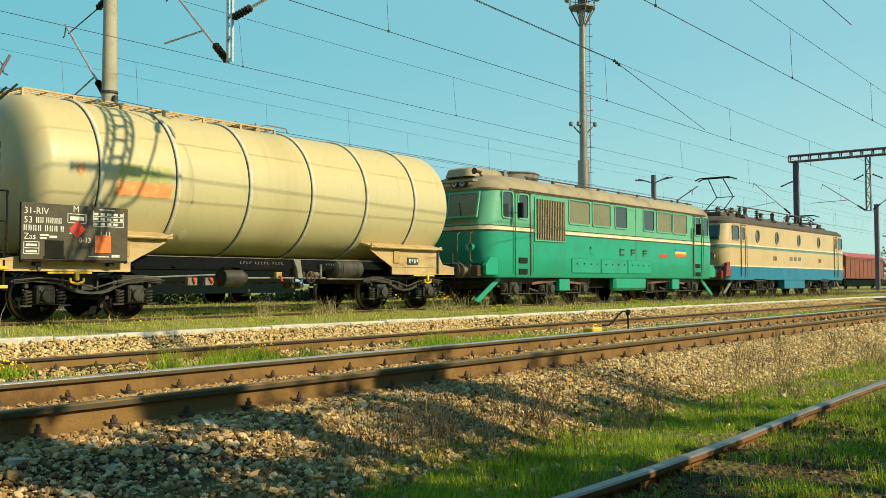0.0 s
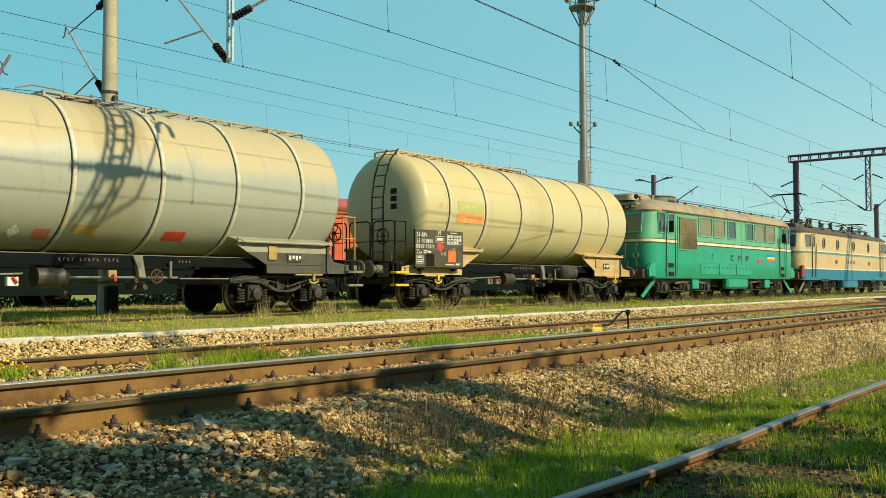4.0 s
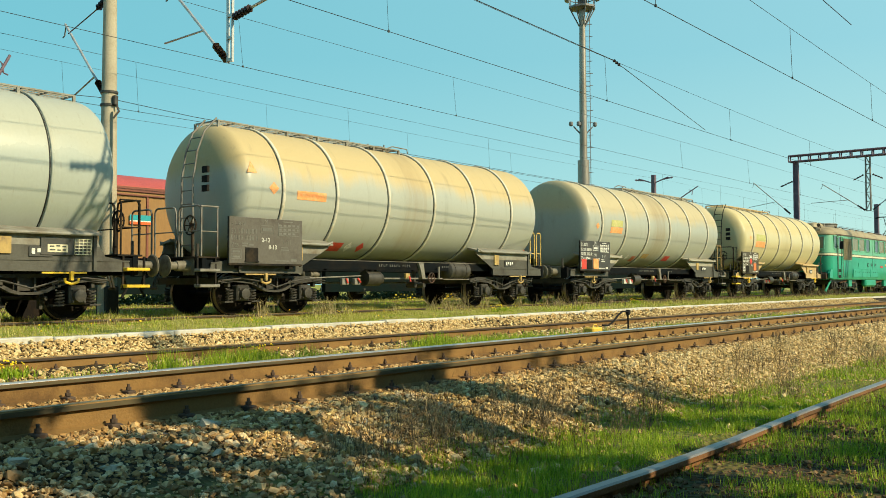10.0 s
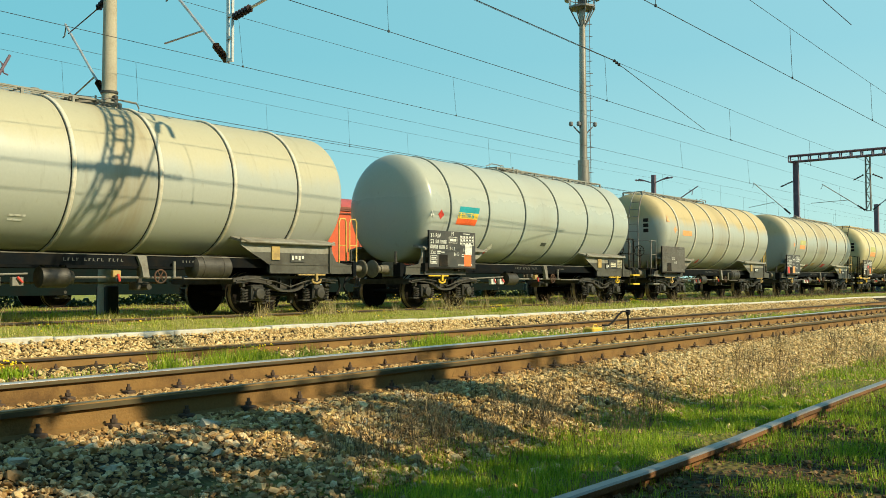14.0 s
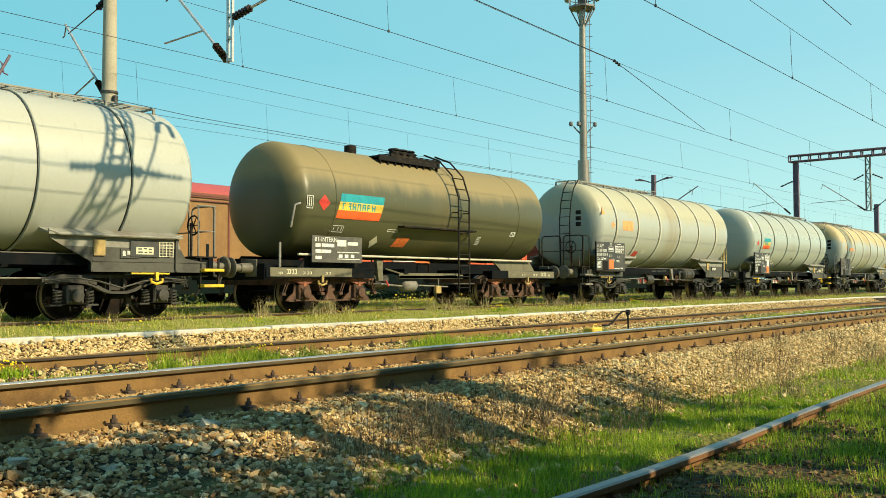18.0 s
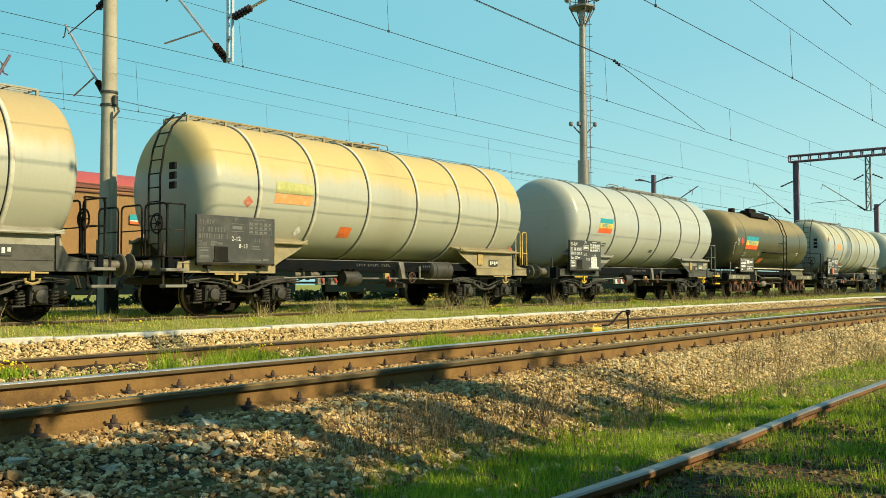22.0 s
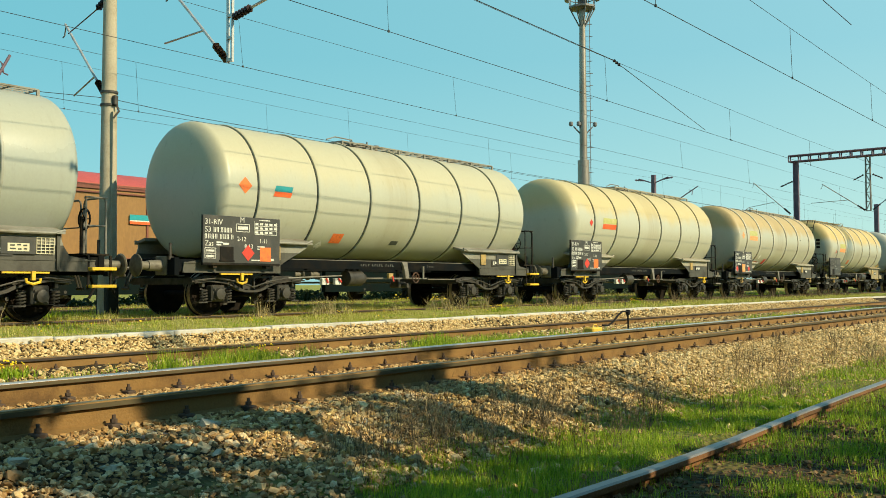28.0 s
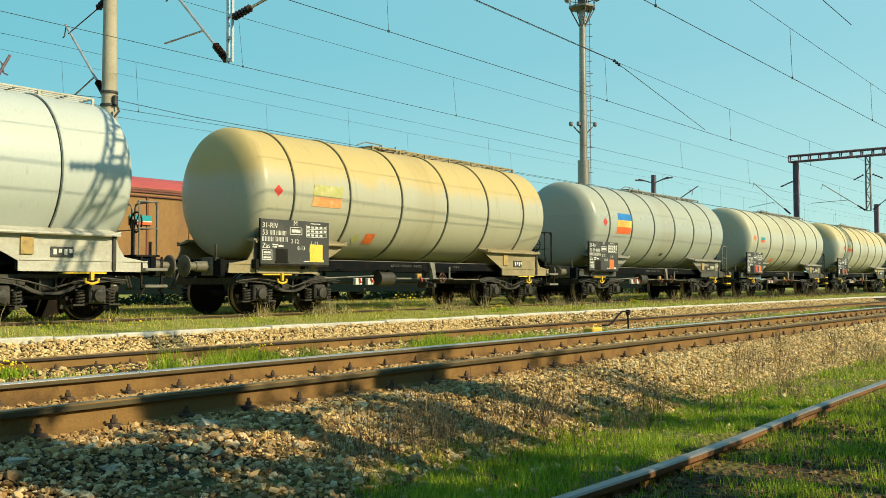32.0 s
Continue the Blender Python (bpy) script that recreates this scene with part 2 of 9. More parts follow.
GALV = mat("galvanised steel", (0.52, 0.52, 0.50), 0.4, metal=0.5, second=(0.36, 0.35, 0.33), blotch=5)
WIRE = mat("copper wire", (0.055, 0.06, 0.06), 0.5, metal=0.4, bump=0)
INSUL = mat("brown porcelain", (0.05, 0.03, 0.025), 0.2, bump=0)
TOWER = mat("tower steel", (0.34, 0.30, 0.25), 0.38, metal=0.55, second=(0.21, 0.17, 0.125), blotch=0.8, stretch=(1, 1, 0.3))
LAMP_GREY = mat("lamp housing", (0.17, 0.17, 0.17), 0.5)
GLASS = glass_mat("cab glass", (0.035, 0.045, 0.045))
BLIND_AND_GLARE = mat("olive panes, blinds and glare", (0.20, 0.19, 0.10), 0.25, second=(0.15, 0.15, 0.09), blotch=3, bump=0)
CLEAR = glass_mat("lamp glass", (0.30, 0.32, 0.30), 0.1)
RUBBER = mat("black rubber", (0.02, 0.02, 0.02), 0.8, bump=0, spec=0.1)
D_GREEN = mat("emerald loco paint", (0.018, 0.30, 0.19), 0.34, second=(0.03, 0.25, 0.16), blotch=1.2, vary=0.06, bump=0.04)
D_LIGHT = mat("pale green loco paint", (0.125, 0.39, 0.24), 0.38, second=(0.115, 0.32, 0.20), blotch=1.2, vary=0.06, bump=0.04)
D_CREAM = mat("cream line", (0.72, 0.64, 0.44), 0.45, vary=0.06, bump=0)
D_DARKLINE = mat("dark brown line", (0.07, 0.045, 0.03), 0.5, bump=0)
D_ROOF = mat("dusty cream roof", (0.34, 0.28, 0.165), 0.6, second=(0.22, 0.17, 0.10), blotch=1.1, bump=0.08)
GRILLE = mat("louvre", (0.27, 0.22, 0.12), 0.6, second=(0.16, 0.12, 0.06), blotch=3)
E_CREAM = mat("cream electric loco paint", (0.53, 0.39, 0.20), 0.42, second=(0.43, 0.33, 0.18), blotch=0.9, vary=0.05, bump=0.04)
E_BLUE = mat("blue electric loco paint", (0.015, 0.17, 0.29), 0.42, second=(0.03, 0.14, 0.23), blotch=1.5, vary=0.05, bump=0.04)
E_LINE = mat("grey-green line", (0.16, 0.25, 0.20), 0.45, bump=0)
E_ROOF = mat("sooty roof", (0.085, 0.065, 0.05), 0.75, second=(0.13, 0.10, 0.07), blotch=1.5)
V_BROWN = mat("ochre-brown van paint", (0.27, 0.145, 0.046), 0.6, second=(0.20, 0.105, 0.04), blotch=0.9, stretch=(1, 1, 0.4), bump=0.08)
V_RED = mat("orange-red van paint", (0.58, 0.10, 0.035), 0.55, second=(0.44, 0.085, 0.04), blotch=1.2, bump=0.08)
V_DARK = mat("dark red-brown van paint", (0.20, 0.065, 0.04), 0.65, second=(0.14, 0.05, 0.035), blotch=1.4)
V_ROOF = mat("pink-red painted roof", (0.44, 0.085, 0.072), 0.55, second=(0.35, 0.075, 0.066), blotch=1.1)
TEAL_FRAME_SHADE = mat("teal underframe and shade", (0.005, 0.011, 0.011), 0.85, second=(0.009, 0.010, 0.009), blotch=2, spec=0.04)

# ---------------------------------------------------------------- mesh tools
def b_box(bm, x0, x1, y0, y1, z0, z1, bevel=0.0):
    vs = [bm.verts.new((x, y, z)) for z in (z0, z1) for y in (y0, y1) for x in (x0, x1)]
    fs = [bm.faces.new([vs[i] for i in q]) for q in ((0, 2, 3, 1), (4, 5, 7, 6), (0, 1, 5, 4), (2, 6, 7, 3), (0, 4, 6, 2), (1, 3, 7, 5))]
    if bevel:
        es = list({e for f in fs for e in f.edges})
        bmesh.ops.bevel(bm, geom=es, offset=bevel, segments=1, affect="EDGES")
    return bm


def b_prism(bm, pts, axis, a, c):
    """A flat outline (list of 2D points, counter-clockwise) pushed along an axis from a to c."""
    def put(p, h):
        return {"x": (h, p[0], p[1]), "y": (p[0], h, p[1]), "z": (p[0], p[1], h)}[axis]
    lo = [bm.verts.new(put(p, a)) for p in pts]
    hi = [bm.verts.new(put(p, c)) for p in pts]
    k = len(pts)
    fs = [bm.faces.new(lo[::-1]), bm.faces.new(hi)]
    for i in range(k):
        fs.append(bm.faces.new((lo[i], lo[(i + 1) % k], hi[(i + 1) % k], hi[i])))
    bmesh.ops.recalc_face_normals(bm, faces=fs)
    return bm


def b_tube(bm, pts, r, seg=8, cap=True, taper=None):
    """A round bar through the points."""
    pts = [Vector(p) for p in pts]
    rings = []
    up = None
    for i, p in enumerate(pts):
        d = ((pts[i + 1] if i + 1 < len(pts) else p) - (pts[i - 1] if i else p)).normalized()
        a = up if up and abs(up.dot(d)) < 0.95 else (Vector((0, 0, 1)) if abs(d.z) < 0.9 else Vector((1, 0, 0)))
        u = d.cross(a).normalized()
        w = u.cross(d).normalized()
        up = w
        rr = r if taper is None else r + (taper - r) * i / max(1, len(pts) - 1)
        rings.append([bm.verts.new(p + (u * math.cos(t) + w * math.sin(t)) * rr) for t in (2 * math.pi * k / seg for k in range(seg))])
    for a, c in zip(rings, rings[1:]):
        for k in range(seg):
            bm.faces.new((a[k], a[(k + 1) % seg], c[(k + 1) % seg], c[k]))
    if cap:
        bm.faces.new(rings[0][::-1])
        bm.faces.new(rings[-1])
    return bm


def b_lathe(bm, prof, axis="x", seg=32, center=(0, 0, 0)):
    """A profile of (along, radius) turned round an axis."""
    c = Vector(center)
    rings = []
    for h, r in prof:
        ring = []
        for k in range(seg):
            t = 2 * math.pi * k / seg
            u, w = r * math.cos(t), r * math.sin(t)
            v = {"x": (h, u, w), "y": (w, h, u), "z": (u, w, h)}[axis]
            ring.append(bm.verts.new(c + Vector(v)))
        rings.append(ring)
    for a, d in zip(rings, rings[1:]):
        for k in range(seg):
            bm.faces.new((a[k], a[(k + 1) % seg], d[(k + 1) % seg], d[k]))
    bm.faces.new(rings[0][::-1])
    bm.faces.new(rings[-1])
    return bm


def b_loft(bm, rings, cap_lo=True, cap_hi=True):
    vs = [[bm.verts.new(p) for p in r] for r in rings]
    k = len(vs[0])
    for a, c in zip(vs, vs[1:]):
        for i in range(k):
            bm.faces.new((a[i], a[(i + 1) % k], c[(i + 1) % k], c[i]))
    if cap_lo:
        bm.faces.new(vs[0][::-1])
    if cap_hi:
        bm.faces.new(vs[-1])
    return bm


MESHES = {}


def to_mesh(name, bm, material, smooth=35):
    me = bpy.data.meshes.new(name)
    bmesh.ops.recalc_face_normals(bm, faces=bm.faces[:])
    bm.to_mesh(me)
    bm.free()
    if material:
        me.materials.append(material)
    if smooth:
        me.polygons.foreach_set("use_smooth", [True] * len(me.polygons))
        me.set_sharp_from_angle(angle=radians(smooth))
    return me


def part(name, bm, material, parent, label="", at=None, smooth=35):
    """Links a bmesh (or a finished mesh) as one mesh object under a thing or under a part."""
    me = to_mesh(name, bm, material, smooth) if isinstance(bm, bmesh.types.BMesh) else bm
    ob = new(name, me)
    ob.parent = parent
    if at is not None:
        ob.matrix_basis = at
    if label:
        ob["label"] = label
    if name in ("stencilling", "panel_lettering_shape"):
        tagged(ob, label, "", "", "stuff")
    return ob


def shared(key, make, material):
    """A mesh made once for each key and material, and shared by all alike pieces."""
    k = (key, material.name)
    if k not in MESHES:
        bm = bmesh.new()
        make(bm)
        MESHES[k] = to_mesh(key, bm, material)
        if key.startswith("wheelset"):                 # bare worn steel on the treads and flanges
            MESHES[k].materials.append(TREAD)
            for f in MESHES[k].polygons:
                if math.hypot(f.center.x, f.center.z) > 0.447 and abs(f.normal.y) < 0.35:
                    f.material_index = 1
    return MESHES[k]


def thing(name, at, label, category, group="", kind=""):
    ob = new(name)
    ob.empty_display_size = 0.3
    ob.matrix_basis = at
    return tagged(ob, label, category, group, kind)


def solid(name, bm, material, label, category, at=None, group="", kind="", smooth=35):
    ob = new(name, to_mesh(name, bm, material, smooth))
    if at is not None:
        ob.matrix_basis = at
    return tagged(ob, label, category, group, kind)


TEXTS = {}


def text_mesh(words, size, material):
    """Flat lettering in the x-z plane, read from the -y side, its lower left corner at the origin."""
    k = (words, size, material.name)
    if k not in TEXTS:
        cu = bpy.data.curves.new("lettering", "FONT")
        cu.body, cu.size, cu.extrude, cu.resolution_u = words, size, 0.0015, 2
        ob = bpy.data.objects.new("lettering", cu)
        scene.collection.objects.link(ob)
        me = bpy.data.meshes.new_from_object(ob.evaluated_get(bpy.context.evaluated_depsgraph_get()))
        bpy.data.objects.remove(ob)
        me.transform(pose(0, 0, 0, 90))
        me.materials.clear()
        me.materials.append(material)
        TEXTS[k] = me
    return TEXTS[k]

# ---------------------------------------------------------------- ground and tracks
RAIL_Z = 0.065          # running surface of the train's track
TRAIN_Y = 16.84         # its centre line
PROFILE = [(-2500, -0.9), (-40, -0.50), (0.0, -0.44), (1.2, -0.42), (2.2, -0.44), (2.42, -0.435), (2.6, -0.39), (2.8, -0.41), (3.2, -0.44), (3.55, -0.43), (4.55, -0.20), (5.0, -0.185), (7.0, -0.185), (7.6, -0.24), (8.5, -0.36),
           (9.4, -0.355), (10.6, -0.325), (11.0, -0.315), (11.25, -0.27), (11.8, -0.25), (12.02, -0.16), (12.2, -0.075), (12.3, -0.08), (12.5, -0.05), (14.5, -0.05), (15.4, -0.005), (18.4, 0.0), (20.0, -0.06), (24, -0.05), (60, -0.2), (3000, -1.5)]


def ground_z(y):
    return float(np.interp(y, [q[0] for q in PROFILE], [q[1] for q in PROFILE]))


def ground_mat():
    m = bpy.data.materials.new("trackside soil")
    m.use_nodes = True
    n, l = m.node_tree.nodes, m.node_tree.links
    b = n["Principled BSDF"]
    tc = n.new("ShaderNodeTexCoord")
    sep = n.new("ShaderNodeSeparateXYZ")
    l.new(tc.outputs["Object"], sep.inputs[0])

    def tex(scale, detail=8, kind="ShaderNodeTexNoise"):
        t = n.new(kind)
        t.inputs["Scale"].default_value = scale
        if kind == "ShaderNodeTexNoise":
            t.inputs["Detail"].default_value = detail
        l.new(tc.outputs["Object"], t.inputs["Vector"])
        return t

    def mix(fac, a, c):
        q = n.new("ShaderNodeMix")
        q.data_type = "RGBA"
        if isinstance(fac, float):
            q.inputs["Factor"].default_value = fac
        else:
            l.new(fac, q.inputs["Factor"])
        for key, v in (("A", a), ("B", c)):
            if isinstance(v, tuple):
                q.inputs[key].default_value = (*v, 1)
            else:
                l.new(v, q.inputs[key])
        return q.outputs["Result"]

    def step(src, a, c):
        r = n.new("ShaderNodeMapRange")
        r.interpolation_type = "SMOOTHSTEP"
        r.inputs["From Min"].default_value, r.inputs["From Max"].default_value = a, c
        l.new(src, r.inputs["Value"])
        return r.outputs[0]

    big, mid, fine, vor = tex(0.5), tex(2.5), tex(28), tex(17, kind="ShaderNodeTexVoronoi")
    # ground under the ballast, darkened: shade of the stone gaps put into its colour
    stones = mix(step(vor.outputs["Distance"], 0.0, 0.6), (0.10, 0.07, 0.034), (0.03, 0.022, 0.013))
    stones = mix(step(fine.outputs["Fac"], 0.4, 0.7), stones, (0.07, 0.05, 0.026))
    grass = mix(step(mid.outputs["Fac"], 0.35, 0.65), (0.10, 0.125, 0.02), (0.20, 0.16, 0.05))
    grass = mix(step(fine.outputs["Fac"], 0.45, 0.75), grass, (0.20, 0.15, 0.06))
    edge = n.new("ShaderNodeMath")
    edge.operation = "MULTIPLY_ADD"
    l.new(big.outputs["Fac"], edge.inputs[0])
    edge.inputs[1].default_value = 1.4
    l.new(sep.outputs["Y"], edge.inputs[2])
    near = step(edge.outputs[0], 4.5, 4.9)
    far = step(edge.outputs[0], 13.2, 13.4)
    dirt = mix(step(mid.outputs["Fac"], 0.42, 0.60), (0.055, 0.038, 0.02), (0.12, 0.105, 0.03))
    dirt = mix(step(fine.outputs["Fac"], 0.5, 0.7), dirt, (0.15, 0.09, 0.04))
    grass = mix(step(edge.outputs[0], 2.95, 3.25), dirt, grass)
    col = mix(near, grass, stones)
    verge = mix(step(mid.outputs["Fac"], 0.38, 0.62), (0.34, 0.32, 0.10), (0.25, 0.29, 0.035))
    verge = mix(step(fine.outputs["Fac"], 0.5, 0.75), verge, (0.20, 0.15, 0.07))
    col = mix(far, col, verge)
    l.new(col, b.inputs["Base Color"])
    b.inputs["Roughness"].default_value = 0.95
    b.inputs["Specular IOR Level"].default_value = 0.15
    bp = n.new("ShaderNodeBump")
    bp.inputs["Strength"].default_value, bp.inputs["Distance"].default_value = 0.8, 0.05
    l.new(vor.outputs["Distance"], bp.inputs["Height"])
    l.new(bp.outputs[0], b.inputs["Normal"])
    return m


def build_ground():
    xs = [-2500, -400, -80, -20] + list(np.arange(-8, 40, 0.4)) + list(np.arange(40, 120, 2.0)) + [140, 200, 400, 1000, 3000]
    ys = sorted({q[0] for q in PROFILE} | {round(v, 2) for v in np.arange(-6, 24, 0.25)} | {-1000, -200, 30, 40, 90, 200, 800})
    verts, faces = [], []
    for x in xs:
        for y in ys:
            z = ground_z(y)
            if -10 < x < 60 and -8 < y < 26 and not 12.1 < y < 12.7:
                z += 0.035 * noise.noise((x * 0.7, y * 0.7, 0.3)) + 0.018 * noise.noise((x * 2.3, y * 2.3, 1.7))
            verts.append((x, y, z))
    k = len(ys)
    for i in range(len(xs) - 1):
        for j in range(k - 1):
            faces.append((i * k + j, (i + 1) * k + j, (i + 1) * k + j + 1, i * k + j + 1))
    me = bpy.data.meshes.new("ground")
    me.from_pydata(verts, [], faces)
    me.polygons.foreach_set("use_smooth", [True] * len(me.polygons))
    me.materials.append(ground_mat())
    tagged(new("ground", me), "level trackside ground of soil, ballast and sparse grass", "ground", kind="structure")


def rail_profile(y, top):
    """Foot, web and head of a rail, its head centred on y."""
    h = [(-0.07, -0.172), (0.07, -0.172), (0.07, -0.160), (0.009, -0.142), (0.006, -0.046), (0.037, -0.040), (0.038, -0.010), (0.028, -0.001), (-0.028, -0.001),
         (-0.038, -0.010), (-0.037, -0.040), (-0.006, -0.046), (-0.009, -0.142), (-0.07, -0.160)]
    return [(y + a, top + c) for a, c in h]


def wander(bm, stray):
    """Cuts a straight rail at the given places and shifts it sideways there, as on a worn siding."""
    for x, _ in stray:
        bmesh.ops.bisect_plane(bm, geom=bm.verts[:] + bm.edges[:] + bm.faces[:], plane_co=(x, 0, 0), plane_no=(1, 0, 0))
    if stray:
        for v in bm.verts:
            v.co.y += float(np.interp(v.co.x, [q[0] for q in stray], [q[1] for q in stray]))
    return bm


def add_track(name, y_near, top, x0, x1, polished, label, clips=None, sleepers=None, both=True, stray=()):
    track = thing(name, pose(0, 0, 0), label, "railway track", kind="structure")
    for y in ((y_near, y_near + 1.505) if both else (y_near,)):
        bm = bmesh.new()
        b_prism(bm, rail_profile(y, top), "x", x0, x1)
        rail = part("rail", wander(bm, stray), RAIL_RED if polished is RAIL_RUSTED else RAIL_SIDE, track, smooth=20)
        bm = bmesh.new()
        b_box(bm, x0, x1, y - 0.029, y + 0.029, top - 0.002, top + 0.0015)
        if y > y_near and polished is not RAIL_DULL:
            b_prism(bm, [(y - 0.0392, top - 0.010), (y - 0.0372, top - 0.010), (y - 0.0275, top + 0.0008), (y - 0.0292, top + 0.0015), (y - 0.0382, top - 0.008)], "x", x0, x1)
        head = RAIL_DULL if (top == 0.0 and y == y_near) else polished
        part("running_surface", wander(bm, stray), head, rail, "worn bright running surface" if head is RAIL_TOP else "dull running surface")
        bm = bmesh.new()
        for s in (-1, 1):
            b_box(bm, x0, x1, y + s * 0.0378 - 0.0015, y + s * 0.0378 + 0.0015, top - 0.039, top - 0.015 if y > y_near and polished is RAIL_TOP else top - 0.009)
        part("head_side", wander(bm, stray), RAIL_RED if polished is RAIL_RUSTED else RAIL_OLIVE if polished is RAIL_TOP else RAIL_DARK, rail)
        if clips:
            for k in range(int((clips[1] - clips[0]) / 0.515)):
                part("fastening", shared("fastening", clip_mesh, CLIP), CLIP, track, at=pose(clips[0] + 0.515 * k + 0.02 * math.sin(k * 2.7), y, top - 0.16, 0, 0, 4 * math.sin(k * 1.9)))
    if sleepers:
        for k in range(int((sleepers[1] - sleepers[0]) / 0.515)):
            part("sleeper", shared("sleeper", lambda bm: b_box(bm, -0.11, 0.11, -1.28, 1.28, -0.12, 0.0, 0.012), SLEEPER), SLEEPER, track,
                 at=pose(sleepers[0] + 0.515 * k + 0.02 * math.sin(k * 2.1), y_near + 0.75, top - 0.176, 0, 0, 0.5 * math.sin(k * 3.1)))
    return track


def clip_mesh(bm):
    for s in (-1, 1):
        b_box(bm, -0.038, 0.038, s * 0.09 - 0.045, s * 0.09 + 0.05, -0.015, 0.022, 0.006)
        b_tube(bm, [(0, s * 0.085, 0.0), (0, s * 0.085, 0.075)], 0.012, 6)
        b_tube(bm, [(0, s * 0.085, 0.028), (0, s * 0.085, 0.05)], 0.022, 6)


def rock_templates(n=12):
    """Small angular stones: split blocks of 8 corners, and some chunkier ones of 12."""
    g = (1 + 5 ** 0.5) / 2
    v = np.array([(-1, g, 0), (1, g, 0), (-1, -g, 0), (1, -g, 0), (0, -1, g), (0, 1, g), (0, -1, -g), (0, 1, -g), (g, 0, -1), (g, 0, 1), (-g, 0, -1), (-g, 0, 1)]) / 1.9
    f = np.array([(0, 11, 5), (0, 5, 1), (0, 1, 7), (0, 7, 10), (0, 10, 11), (1, 5, 9), (5, 11, 4), (11, 10, 2), (10, 7, 6), (7, 1, 8), (3, 9, 4), (3, 4, 2), (3, 2, 6), (3, 6, 8), (3, 8, 9),
                  (4, 9, 5), (2, 4, 11), (6, 2, 10), (8, 6, 7), (9, 8, 1)])
    rng = np.random.default_rng(5)
    out = []
    cube = np.array([(x, y, z) for x in (-1, 1) for y in (-1, 1) for z in (-1, 1)]) * 0.66
    sides = np.array([(0, 1, 3), (0, 3, 2), (4, 6, 7), (4, 7, 5), (0, 4, 5), (0, 5, 1), (2, 3, 7), (2, 7, 6), (0, 2, 6), (0, 6, 4), (1, 5, 7), (1, 7, 3)])
    for _ in range(n):                                # split blocks with sharp edges
        out.append((cube * np.array([1.35, 1.0, 0.72]) * rng.uniform(0.75, 1.2, 3) * rng.uniform(0.5, 1.2, (8, 1)) + rng.uniform(-0.33, 0.33, (8, 3)), sides))
    for _ in range(n * 2 // 3):
        w = np.sign(v) * np.abs(v) ** rng.uniform(0.45, 1.0)          # push the corners out towards a block
        w = w * rng.uniform(0.55, 1.25, 3) + rng.uniform(-0.33, 0.33, (12, 3))
        out.append((w, f))
    return out


ROCKS = rock_templates()


def turn_matrices(rng, n):
    q = rng.normal(size=(n, 4))
    q /= np.linalg.norm(q, axis=1)[:, None]
    w, x, y, z = q.T
    return np.stack([np.stack([1 - 2 * (y * y + z * z), 2 * (x * y - z * w), 2 * (x * z + y * w)], -1),
                     np.stack([2 * (x * y + z * w), 1 - 2 * (x * x + z * z), 2 * (y * z - x * w)], -1),
                     np.stack([2 * (x * z - y * w), 2 * (y * z + x * w), 1 - 2 * (x * x + y * y)], -1)], 1)


def raw_mesh(name, verts, faces, material):
    me = bpy.data.meshes.new(name)
    nv, nf, k = len(verts), len(faces), faces.shape[1]
    me.vertices.add(nv)
    me.vertices.foreach_set("co", verts.astype(np.float32).ravel())
    me.loops.add(nf * k)
    me.loops.foreach_set("vertex_index", faces.astype(np.int32).ravel())
    me.polygons.add(nf)
    me.polygons.foreach_set("loop_start", np.arange(0, nf * k, k, dtype=np.int32))
    me.polygons.foreach_set("use_smooth", np.zeros(nf, bool))
    me.update(calc_edges=True)
    me.materials.append(material)
    return me


def stones(rng, xs, ys, zs, sizes):
    allv, allf, base = [], [], 0
    which = rng.integers(0, len(ROCKS), len(xs))
    rot = turn_matrices(rng, len(xs))
    for t, (v, f) in enumerate(ROCKS):
        idx = np.where(which == t)[0]
        if not len(idx):
            continue
        vv = np.einsum("nij,kj->nki", rot[idx], v) * sizes[idx][:, None, None]
        vv[:, :, 2] *= 0.8
        vv += np.stack([xs[idx], ys[idx], zs[idx]], -1)[:, None, :]
        ff = f[None] + (np.arange(len(idx)) * len(v))[:, None, None] + base
        allv.append(vv.reshape(-1, 3))
        allf.append(ff.reshape(-1, 3))
        base += len(idx) * len(v)
    return np.concatenate(allv), np.concatenate(allf)


BALLAST = island_mat("ballast stone", [(0.131, 0.078, 0.028), (0.44, 0.277, 0.095), (0.629, 0.439, 0.173), (0.213, 0.133, 0.046), (0.737, 0.566, 0.281), (0.084, 0.056, 0.026), (0.499, 0.323, 0.119)], 0.9, 45, 0.5)
FRESH = island_mat("clean tan stone", [(0.50, 0.34, 0.14), (0.72, 0.53, 0.25), (0.36, 0.235, 0.09), (0.75, 0.60, 0.33), (0.58, 0.40, 0.17), (0.25, 0.16, 0.065)], 0.9, 45, 0.5)
GREY_STONE = island_mat("grey-tan crushed stone", [(0.52, 0.345, 0.165), (0.24, 0.135, 0.055), (0.66, 0.475, 0.245), (0.08, 0.047, 0.020), (0.60, 0.375, 0.135), (0.72, 0.57, 0.35), (0.35, 0.205, 0.08), (0.11, 0.066, 0.03)], 0.9, 45, 0.5)
RUSTY_STONE = island_mat("rust-stained stone", [(0.26, 0.135, 0.04), (0.44, 0.265, 0.10), (0.15, 0.075, 0.03), (0.56, 0.39, 0.18), (0.34, 0.19, 0.065), (0.48, 0.33, 0.15)], 0.9, 45, 0.5)
